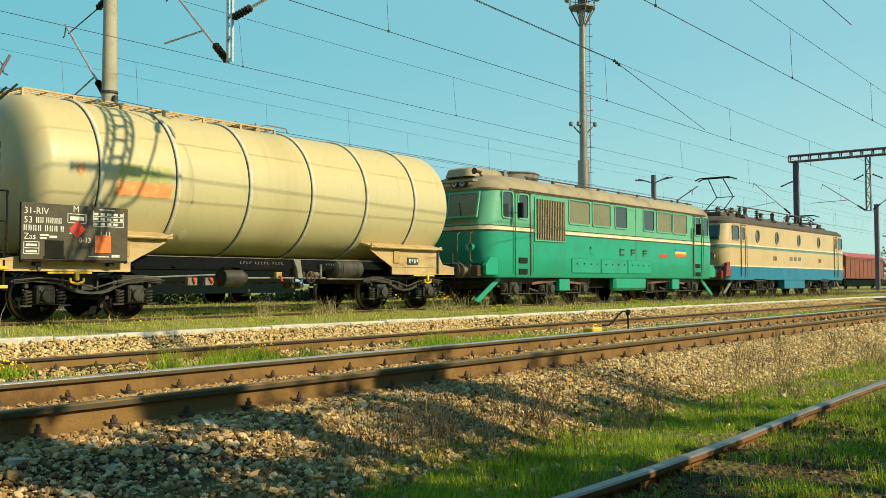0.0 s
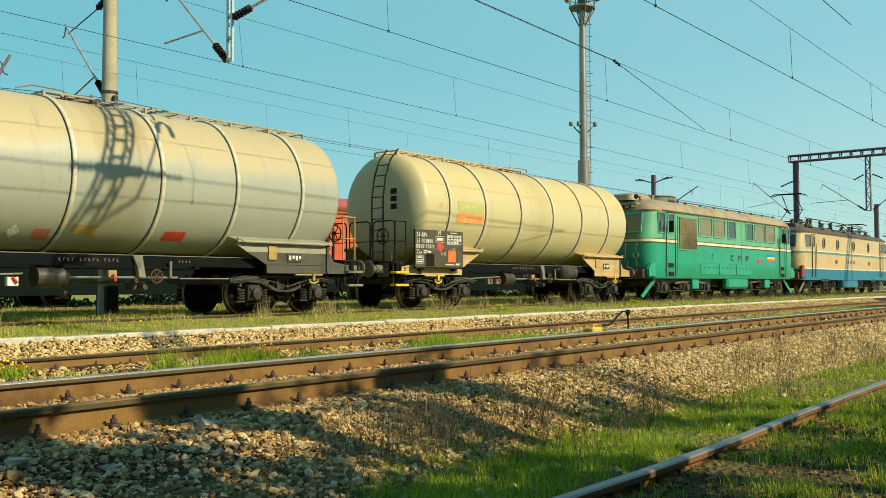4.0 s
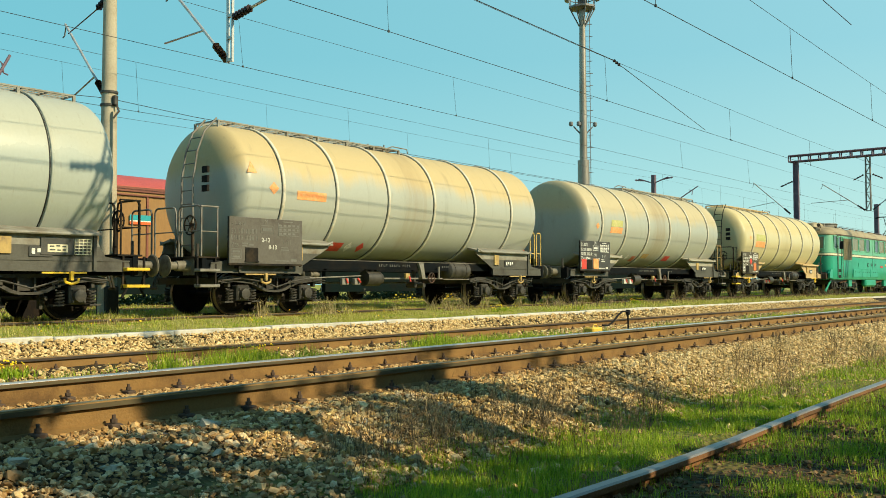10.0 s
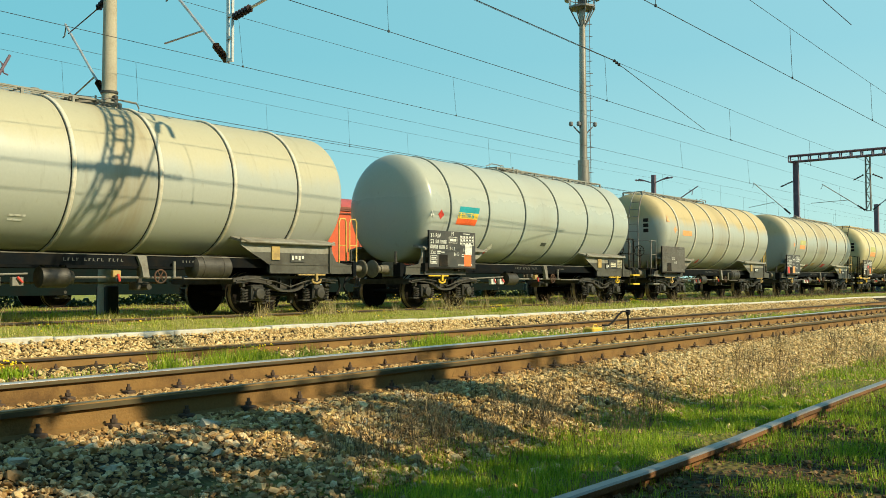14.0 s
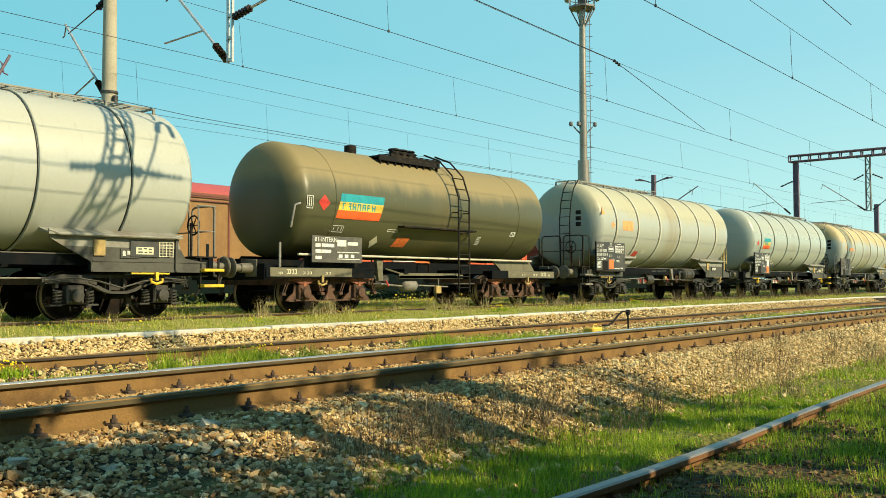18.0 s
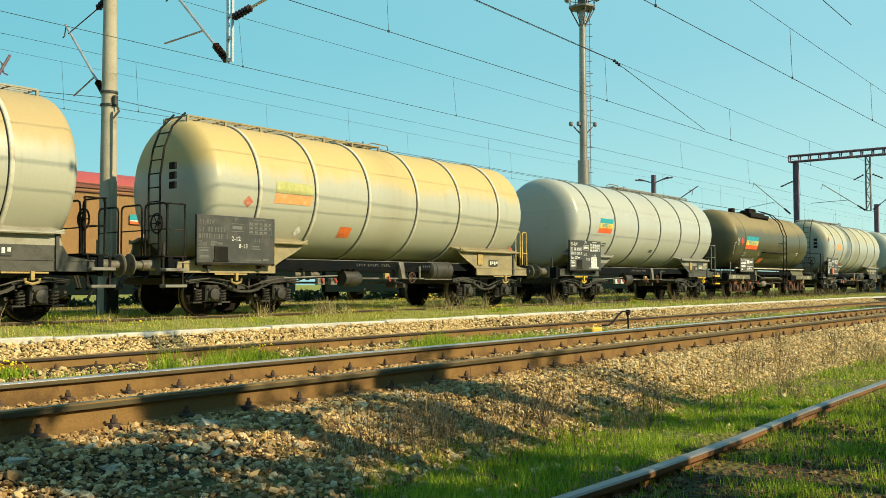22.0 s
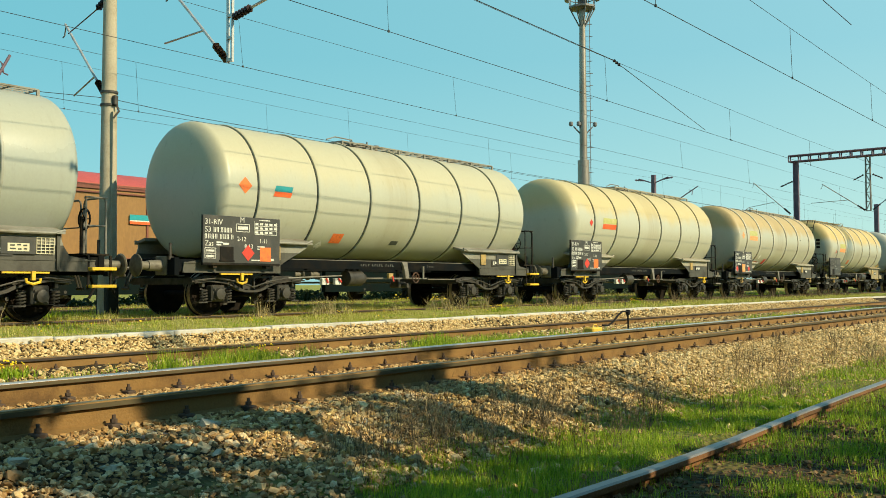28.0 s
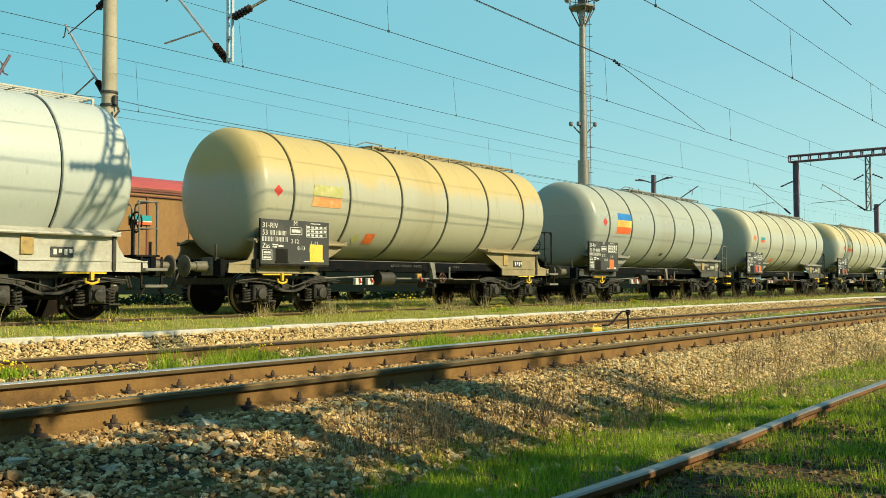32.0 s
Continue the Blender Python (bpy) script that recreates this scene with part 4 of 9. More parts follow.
def bogie_frame(bm):
    """Two pressed side frames: pedestals over the axles, a straight top bar, a sagging lower bar with an open middle, headstocks and the bolster."""
    for s in (-1, 1):
        y0, y1 = s * 1.06 - 0.04, s * 1.06 + 0.04
        for e in (-1, 1):
            outer = [(1.50, 0.70), (1.50, 0.79), (1.12, 0.85), (0.70, 0.84), (0.44, 0.73), (0.44, 0.66), (0.66, 0.68), (1.12, 0.72)]
            b_prism(bm, [(e * a, c) for a, c in outer], "y", y0, y1)
            b_prism(bm, [(e * a, c) for a, c in ((0.46, 0.66), (0.30, 0.58), (0.16, 0.54), (0.0, 0.53), (0.0, 0.485), (0.18, 0.49), (0.34, 0.53), (0.50, 0.61))], "y", s * 1.09 - 0.07, s * 1.09 + 0.07)
            b_prism(bm, [(e * a, c) for a, c in ((1.48, 0.68), (1.12, 0.715), (0.70, 0.675), (0.48, 0.60), (0.50, 0.64), (0.70, 0.705), (1.12, 0.745), (1.48, 0.71))], "y", s * 1.10 - 0.07, s * 1.10 + 0.07)
            for x in (0.57, 1.23):
                b_box(bm, e * x - 0.035, e * x + 0.035, s * 1.06 - 0.06, s * 1.06 + 0.06, 0.60, 0.80, 0.008)
            b_box(bm, e * 0.9 - 0.47, e * 0.9 + 0.47, s * 1.06 - 0.1, s * 1.06 + 0.1, 0.275, 0.305)
            b_box(bm, e * 0.15 - 0.018, e * 0.15 + 0.018, s * 1.04 - 0.03, s * 1.04 + 0.03, 0.52, 0.80)
        b_box(bm, -0.72, 0.72, s * 1.02 - 0.03, s * 1.02 + 0.03, 0.79, 0.85)
        b_tube(bm, [(-1.5, s * 1.2, 0.74), (-0.95, s * 1.22, 0.79), (-0.45, s * 1.22, 0.72), (0, s * 1.22, 0.60), (0.45, s * 1.22, 0.72), (0.95, s * 1.22, 0.79), (1.5, s * 1.2, 0.74)], 0.018, 6)
    b_box(bm, -0.2, 0.2, -0.98, 0.98, 0.56, 0.88)
    b_box(bm, -1.5, -1.42, -1.05, 1.05, 0.66, 0.80)
    b_box(bm, 1.42, 1.5, -1.05, 1.05, 0.66, 0.80)
    for x in (-0.42, 0.42):
        b_tube(bm, [(x, -0.95, 0.42), (x, 0.95, 0.42)], 0.04, 8)
        for s in (-1, 1):
            b_box(bm, x - 0.05, x + 0.05, s * 0.75 - 0.05, s * 0.75 + 0.05, 0.22, 0.6)


def axle_box_mesh(bm):
    b_box(bm, -0.17, 0.17, -0.10, 0.12, -0.16, 0.19, 0.03)
    b_lathe(bm, [(-0.20, 0.05), (-0.19, 0.115), (-0.10, 0.125)], "y", 16)
    for x in (-0.11, 0.11):
        for z in (-0.10, 0.10):
            b_lathe(bm, [(-0.135, 0.022), (-0.10, 0.022)], "y", 6, (x, 0, z))
    b_box(bm, -0.25, 0.25, -0.07, 0.09, -0.185, -0.15)


def old_bogie_frame(bm):
    """Plate-frame bogie with horn guards round the boxes and slanting spring links."""
    for s in (-1, 1):
        y0, y1 = s * 1.0 - 0.025, s * 1.0 + 0.025
        b_box(bm, -1.45, 1.45, y0, y1, 0.66, 0.80)
        b_box(bm, -1.32, 1.32, s * 1.07 - 0.05, s * 1.07 + 0.05, 0.262, 0.286)
        b_prism(bm, [(-0.20, 0.30), (0.20, 0.30), (0.09, 0.46), (0.05, 0.66), (-0.05, 0.66), (-0.09, 0.46)], "y", s * 1.06 - 0.03, s * 1.06 + 0.03)
        for x in (-0.9, 0.9):
            for e in (-1, 1):
                b_prism(bm, [(x + e * 0.17, 0.28), (x + e * 0.47, 0.28), (x + e * 0.40, 0.36), (x + e * 0.27, 0.45), (x + e * 0.22, 0.66), (x + e * 0.17, 0.66)], "y", s * 1.06 - 0.02, s * 1.06 + 0.02)
                for off in (-0.03, 0.035):
                    b_tube(bm, [(x + e * 0.46 + off, s * 1.14, 0.77), (x + e * 0.60 + off, s * 1.12, 0.44)], 0.014, 6)
                b_lathe(bm, [(-0.06, 0.03), (-0.055, 0.045), (0.055, 0.045), (0.06, 0.03)], "y", 10, (x + e * 0.46, s * 1.14, 0.78))
                b_box(bm, x + e * 0.60 - 0.06, x + e * 0.60 + 0.06, s * 1.09 - 0.07, s * 1.09 + 0.07, 0.40, 0.47, 0.01)
    b_box(bm, -0.25, 0.25, -0.98, 0.98, 0.5, 0.82)
    b_box(bm, -1.45, -1.36, -1.0, 1.0, 0.64, 0.80)
    b_box(bm, 1.36, 1.45, -1.0, 1.0, 0.64, 0.80)


def leaf_spring_mesh(bm):
    """Stack of seven leaves, longest on top, held by a buckle."""
    for k in range(7):
        h = 0.47 - 0.06 * k
        b_box(bm, -h, h, -0.045, 0.045, 0.775 - 0.02 * k, 0.793 - 0.02 * k)
    b_box(bm, -0.05, 0.05, -0.06, 0.06, 0.60, 0.81, 0.01)


ROLLING = []            # (wheelset, its local place, radius, owner's way along the track)


def add_bogie(wagon, x, style="pressed"):
    m = BOGIE if style == "pressed" else BOGIE_RUST
    bogie = part("bogie", shared("bogie_" + style, bogie_frame if style == "pressed" else old_bogie_frame, m), m, wagon, at=pose(x, 0, 0))
    for dx in (-0.9, 0.9):
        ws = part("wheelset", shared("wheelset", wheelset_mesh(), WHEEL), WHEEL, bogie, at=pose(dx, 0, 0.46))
        ROLLING.append((ws, Vector((dx, 0, 0.46)), 0.46))
        for s in (-1, 1):
            part("axle_box", shared("axle_box", axle_box_mesh, m), m, bogie, at=pose(dx, s * 1.09, 0.46, 0, 0, 0 if s < 0 else 180))
            if style == "pressed":
                for e in (-0.31, 0.31):
                    part("coil_spring", shared("coil_spring", spring_mesh, m), m, bogie, at=pose(dx + e, s * 1.10, 0.31))
            else:
                part("leaf_spring", shared("leaf_spring", leaf_spring_mesh, LEAF_RED), LEAF_RED, bogie, "rust-red leaf spring", pose(dx, s * 1.14, 0))
    return bogie


def buffer_mesh(bm):
    b_lathe(bm, [(0.0, 0.15), (0.03, 0.15), (0.035, 0.115), (0.34, 0.105), (0.345, 0.085), (0.56, 0.085), (0.565, 0.20), (0.585, 0.225), (0.60, 0.225), (0.615, 0.19), (0.62, 0.10)], "x", 20)
    b_box(bm, -0.005, 0.03, -0.19, 0.19, -0.19, 0.19, 0.01)


def coupling_mesh(bm):
    b_tube(bm, [(0, 0, 0), (0.28, 0, 0), (0.36, 0, -0.05), (0.36, 0, -0.14), (0.28, 0, -0.16)], 0.035, 8)
    for y in (-0.05, 0.05):
        b_tube(bm, [(0.1, y, 0), (0.2, y, -0.22), (0.26, y, -0.42)], 0.02, 6)
    b_tube(bm, [(0.26, -0.12, -0.42), (0.26, 0.12, -0.42)], 0.03, 8)


def hose_mesh(bm):
    b_tube(bm, [(0, -0.45, -0.12), (0.22, -0.45, -0.2), (0.3, -0.43, -0.42), (0.2, -0.42, -0.6)], 0.028, 8)


def hook_mesh(bm):
    """Rope hook shaped like an anchor."""
    b_prism(bm, [(-0.03, -0.02), (0.03, -0.02), (0.035, 0.14), (-0.035, 0.14)], "y", -0.03, 0.02)
    b_tube(bm, [(-0.13, -0.005, 0.02), (-0.12, -0.005, -0.05), (0, -0.005, -0.085), (0.12, -0.005, -0.05), (0.13, -0.005, 0.02)], 0.026, 6)


def plate(bm, x0, x1, z0, z1, y, thick=0.012, bevel=0.004):
    b_box(bm, x0, x1, y - thick, y, z0, z1, bevel)


def add_board(wagon, x, y, w, h, z, style, side=1):
    """Inscription board hung on the frame, with lettering, frames and the stickers on it."""
    bm = bmesh.new()
    b_box(bm, 0, w, 0, 0.03, 0, h, 0.006)
    board = part("inscription_board", bm, style.get("paint", BOARD), wagon, style.get("look", "dark grey inscription board with white stencilled lettering"), pose(x, y, z))
    for a in (0, w - 0.04):
        bm = bmesh.new()
        b_box(bm, a, a + 0.04, 0.031, 0.06, -0.05, h)
        part("board_leg", bm, UNDER, board)
    bm = bmesh.new()
    b_box(bm, 0, w, 0.002, 0.03, -0.037, -0.002)
    part("board_ledge", bm, UNDER, board)
    f = h / 0.98
    if style.get("faint"):
        ink = style["faint"]
    else:
        ink = WHITE
    def letter(word, px, pz, k=1.0):
        me = LETTERS[word] if ink is WHITE or word in ("2-12", "8-13") else text_mesh(word, 0.14, ink)
        part("lettering", me, None, board, at=pose(px, -0.003, pz * f) @ Matrix.Diagonal((k, 1, k, 1)))
    def bars(rows, name="stencilling"):
        bm = bmesh.new()
        for px, pz, pw, ph in rows:
            b_box(bm, px, px + pw, -0.004, 0.0, pz * f, (pz + ph) * f)
        part(name, bm, ink, board, smooth=0)
    def frame_lines(px, pz, pw, ph, t=0.013):
        return [(px, pz, pw, t), (px, pz + ph - t, pw, t), (px, pz, t, ph), (px + pw - t, pz, t, ph)]
    letter("31-RIV", 0.04, 0.79)
    letter("53", 0.04, 0.63)
    for k in range(14):                                # figures, kept as plain upright bars
        px, pz = (0.26 + 0.075 * k + (0.03 if k > 1 else 0), 0.635) if k < 6 else (0.04 + 0.085 * (k - 6) + (0.04 if k > 9 else 0) + (0.03 if k > 12 else 0), 0.495)
        bars([(px, pz, 0.017, 0.10), (px + 0.036, pz, 0.017, 0.10)])
    letter("Zas", 0.04, 0.35)
    bars([(0.33, 0.36, 0.12, 0.03), (0.33, 0.41, 0.16, 0.03), (0.50, 0.38, 0.14, 0.04)])
    grid = frame_lines(0.04, 0.09, 0.28, 0.22) + [(0.04, 0.19, 0.28, 0.012), (0.08, 0.12, 0.2, 0.04), (0.08, 0.23, 0.2, 0.04)]
    bars(grid)
    letter("M", 0.93, 0.86)
    bars(frame_lines(0.83, 0.66, 0.36, 0.17) + [(0.88, 0.71, 0.26, 0.07)])
    load = []
    for r in range(3):
        load += [(1.32, 0.62 + 0.09 * r, 0.62, 0.012)] + [(1.34 + 0.13 * c, 0.645 + 0.09 * r, 0.085, 0.045) for c in range(5 if r else 4)]
    load += [(1.32, 0.62, 0.012, 0.28), (1.93, 0.62, 0.012, 0.28), (1.45, 0.92, 0.3, 0.02)]
    bars(load)
    letter("1-11", 1.45, 0.44)
    letter("2-12", 0.86, 0.47)
    letter("8-13", 1.05, 0.32)
    bars([(1.24, 0.06, 0.40, 0.022), (1.7, 0.06, 0.16, 0.05), (1.4, 0.3, 0.24, 0.022), (1.4, 0.35, 0.2, 0.022)])
    # paper holder and stickers
    bm = bmesh.new()
    b_box(bm, 0.42, 0.76, -0.012, 0, 0.06 * f, 0.34 * f)
    b_box(bm, 0.40, 0.78, -0.022, 0.0, 0.03 * f, 0.06 * f)
    part("paper_holder", bm, UNDER, board)
    for kind, px, pz, sz in style.get("stickers", ()):
        bm = bmesh.new()
        if kind == "diamond":
            b_prism(bm, [(px, (pz - sz) * f), (px + sz, pz * f), (px, (pz + sz) * f), (px - sz, pz * f)], "y", -0.008, -0.003)
            part("hazard_diamond", bm, RED, board, "red hazard diamond")
        elif kind == "square":
            b_box(bm, px - sz, px + sz, -0.008, -0.003, (pz - sz) * f, (pz + sz) * f)
            part("orange_plate", bm, ORANGE, board, "orange hazard plate")
        elif kind == "pale":
            b_box(bm, px - sz, px + sz, -0.008, -0.003, (pz - sz) * f, (pz + sz) * f)
            part("paper_label", bm, style.get("pale", WHITE), board, "pale paper label")
        elif kind == "red_square":
            b_box(bm, px - sz, px + sz, -0.008, -0.003, (pz - sz) * f, (pz + sz) * f)
            part("hazard_plate", bm, RED, board, "red hazard plate")
    return board


def handrail_mesh(bm, w=0.75, h=1.05):
    b_tube(bm, [(0, 0, 0), (0, 0, h - 0.1), (0, 0.03, h - 0.03), (0, 0.1, h), (0, w - 0.1, h), (0, w - 0.03, h - 0.03), (0, w, h - 0.1), (0, w, 0)], 0.02, 8)
    b_tube(bm, [(0, 0, h * 0.5), (0, w, h * 0.5)], 0.014, 6)


def add_platform_end(wagon, end, rail_mat, step_mat, ladder):
    """End platform with handrails, steps, brake wheel and the ladder up the dome."""
    e = end
    bm = bmesh.new()
    b_box(bm, min(e * 6.02, e * 6.55), max(e * 6.02, e * 6.55), -1.3, 1.3, 1.20, 1.235, 0.004)
    part("end_platform", bm, UNDER, wagon)
    for y in (-1.28, -0.42, 0.45):
        part("handrail", shared("handrail", handrail_mesh, rail_mat), rail_mat, wagon, at=pose(e * 6.48, y, 1.235))
    bm = bmesh.new()
    for x in (6.08, 6.48):
        b_tube(bm, [(e * x, -1.3, 1.235), (e * x, -1.3, 2.2), (e * (x - 0.02), -1.28, 2.27)], 0.018, 6)
    b_tube(bm, [(e * 6.06, -1.3, 2.27), (e * 6.5, -1.3, 2.27)], 0.018, 6)
    b_tube(bm, [(e * 6.06, -1.3, 1.75), (e * 6.5, -1.3, 1.75)], 0.014, 6)
    part("side_rail", bm, rail_mat, wagon)
    for i, z in enumerate((0.92, 0.60)):
        bm = bmesh.new()
        b_box(bm, min(e * 6.12, e * 6.62), max(e * 6.12, e * 6.62), -1.46, -1.24, z, z + 0.06, 0.01)
        part("step", bm, step_mat, wagon)
    bm = bmesh.new()
    for x in (6.15, 6.6):
        b_box(bm, min(e * x, e * (x - 0.04)), max(e * x, e * (x - 0.04)), -1.32, -1.29, 0.56, 1.2)
        part("step_hanger", bm, UNDER, wagon)
        bm = bmesh.new()
    b_tube(bm, [(e * 6.3, -0.75, 1.235), (e * 6.3, -0.75, 1.95)], 0.03, 8)
    part("brake_column", bm, UNDER, wagon)
    bm = bmesh.new()
    pts = [(e * 6.36, -0.75 + 0.2 * math.cos(t), 1.9 + 0.2 * math.sin(t)) for t in np.linspace(0, 2 * math.pi, 19)]
    b_tube(bm, pts, 0.018, 6, cap=False)
    for k in range(3):
        a = math.pi * k / 3
        b_tube(bm, [(e * 6.36, -0.75 + 0.2 * math.cos(a), 1.9 + 0.2 * math.sin(a)), (e * 6.36, -0.75 - 0.2 * math.cos(a), 1.9 - 0.2 * math.sin(a))], 0.012, 6)
    part("brake_wheel", bm, UNDER, wagon)
    if ladder:
        bm = bmesh.new()
        path = [(6.18, 1.25), (6.2, 2.2), (6.2, 2.9), (6.1, 3.5), (5.92, 3.95), (5.6, 4.28)]
        for y in (-0.62, -0.22):
            b_tube(bm, [(e * x, y, z) for x, z in path], 0.022, 6)
        for k in range(9):
            z = 1.5 + 0.29 * k
            x = np.interp(z, [q[1] for q in path], [q[0] for q in path])
            b_tube(bm, [(e * x, -0.62, z), (e * x, -0.22, z)], 0.014, 6)
        part("end_ladder", bm, rail_mat, wagon)
        bm = bmesh.new()
        for k in range(3):
            b_box(bm, e * 6.09 - 0.03, e * 6.09 + 0.03, -1.0, -0.8, 2.62 + 0.2 * k, 2.76 + 0.2 * k, 0.008)
        part("tail_lamp_bracket", bm, UNDER, wagon)


def add_walkway(wagon, x0, x1, m):
    z = TANK_Z + TANK_R + 0.02
    bm = bmesh.new()
    for y in (-0.40, 0.40):
        b_box(bm, x0, x1, y - 0.02, y + 0.02, z + 0.015, z + 0.05, 0.004)
    for y in (-0.24, -0.08, 0.08, 0.24):
        b_box(bm, x0 + 0.02, x1 - 0.02, y - 0.012, y + 0.012, z + 0.02, z + 0.045)
    for k in range(int((x1 - x0) / 0.5) + 1):
        b_box(bm, x0 + 0.5 * k, x0 + 0.5 * k + 0.03, -0.40, 0.40, z + 0.02, z + 0.05)
    part("roof_walkway", bm, m, wagon, "narrow grated walkway along the tank crown")
    n = int((x1 - x0) / 0.95) + 1
    for k in range(n):
        x = x0 + (x1 - x0) * k / (n - 1)
        for s in (-1, 1):
            part("walkway_bracket", shared("walkway_bracket", lambda bm: b_box(bm, -0.025, 0.025, -0.025, 0.025, -0.17, 0.03), m), m, wagon, at=pose(x, s * 0.41, z))
    bm = bmesh.new()
    b_lathe(bm, [(z - 0.12, 0.30), (z + 0.04, 0.30), (z + 0.05, 0.34), (z + 0.08, 0.34), (z + 0.10, 0.26)], "z", 20)
    part("manhole_hatch", bm, GREY_STEEL, wagon)
    for k in range(4):
        a = 2 * math.pi * k / 4 + 0.4
        bm = bmesh.new()
        b_tube(bm, [(0.33 * math.cos(a), 0.33 * math.sin(a), z), (0.33 * math.cos(a), 0.33 * math.sin(a), z + 0.14)], 0.02, 6)
        part("hatch_bolt", bm, GREY_STEEL, wagon)
    bm = bmesh.new()
    c = x1 if x1 < 5 else x0
    b_tube(bm, [(c - 0.5, -0.36, z + 0.02), (c - 0.2, -0.36, z + 0.12), (c + 0.4, -0.36, z + 0.11), (c + 0.5, -0.3, z + 0.02)], 0.016, 6)
    part("walkway_end_rail", bm, GREY_STEEL, wagon)
    bm = bmesh.new()
    b_lathe(bm, [(z - 0.1, 0.07), (z + 0.12, 0.07), (z + 0.14, 0.10), (z + 0.17, 0.08)], "z", 12, (0.9 if x0 > -2 else -0.9, 0.1, 0))
    part("vent_valve", bm, GREY_STEEL, wagon)


def add_saddle(wagon, e, m):
    """End saddle: flared shelf under the tank, gusset and sole bar over the bogie."""
    for s in (-1, 1):
        bm = bmesh.new()
        y = s * 1.30
        pts = [(2.92, 1.57), (5.60, 1.57), (5.60, 1.47), (5.64, 1.36), (3.17, 1.36), (2.92, 1.50)]
        b_prism(bm, [(e * a, c) for a, c in pts], "y", y - 0.02, y + 0.02)
        part("saddle_plate", bm, m, wagon)
        bm = bmesh.new()
        pts = [(3.17, 1.36), (5.64, 1.36), (5.76, 1.18), (6.25, 1.10), (6.28, 0.90), (3.72, 0.90), (3.72, 1.08), (3.5, 1.20)]
        b_prism(bm, [(e * a, c) for a, c in pts], "y", y - 0.016, y + 0.016)
        b_box(bm, min(e * 3.74, e * 6.26), max(e * 3.74, e * 6.26), y + s * 0.018 - 0.012, y + s * 0.018 + 0.012, 1.09, 1.115)
        b_box(bm, min(e * 3.74, e * 6.26), max(e * 3.74, e * 6.26), y + s * 0.018 - 0.012, y + s * 0.018 + 0.012, 0.90, 0.925)
        part("sole_bar", bm, m if m in (CREAMFRAME, TANFRAME, WHITEFRAME) else SADDLE_DARK, wagon, "sole bar below the saddle")
        bm = bmesh.new()
        b_prism(bm, [(s * 1.42, 1.56), (s * 1.42, 1.60), (s * 1.02, 1.70), (s * 1.02, 1.64)], "x", min(e * 2.85, e * 5.62), max(e * 2.85, e * 5.62))
        b_tube(bm, [(e * 2.85, s * 1.40, 1.64), (e * 3.05, s * 1.42, 1.57), (e * 5.4, s * 1.42, 1.57), (e * 5.64, s * 1.36, 1.63)], 0.026, 6)
        part("saddle_shelf", bm, m, wagon)
        bm = bmesh.new()
        b_box(bm, min(e * 3.75, e * 3.98), max(e * 3.75, e * 3.98), y + s * 0.03 - 0.02, y + s * 0.03 + 0.02, 1.20, 1.50)
        part("saddle_label_plate", bm, FADED_YELLOW, wagon)
        bm = bmesh.new()
        b_box(bm, min(e * 5.5, e * 5.56), max(e * 5.5, e * 5.56), y + s * 0.03 - 0.03, y + s * 0.03 + 0.03, 0.92, 1.55)
        part("saddle_stiffener", bm, SADDLE_DARK, wagon)
        bm = bmesh.new()
        b_box(bm, min(e * 4.3, e * 4.72), max(e * 4.3, e * 4.72), y + s * 0.03 - 0.008, y + s * 0.03 + 0.008, 1.16, 1.34)
        part("data_plate", bm, BOARD, wagon)
        bm = bmesh.new()
        for k in range(4):
            b_box(bm, min(e * (4.34 + 0.1 * k), e * (4.40 + 0.1 * k)), max(e * (4.34 + 0.1 * k), e * (4.40 + 0.1 * k)), y + s * 0.042 - 0.003, y + s * 0.042 + 0.003, 1.20 + 0.03 * (k % 2), 1.30)
        part("stencilling", bm, WHITE, wagon, smooth=0)


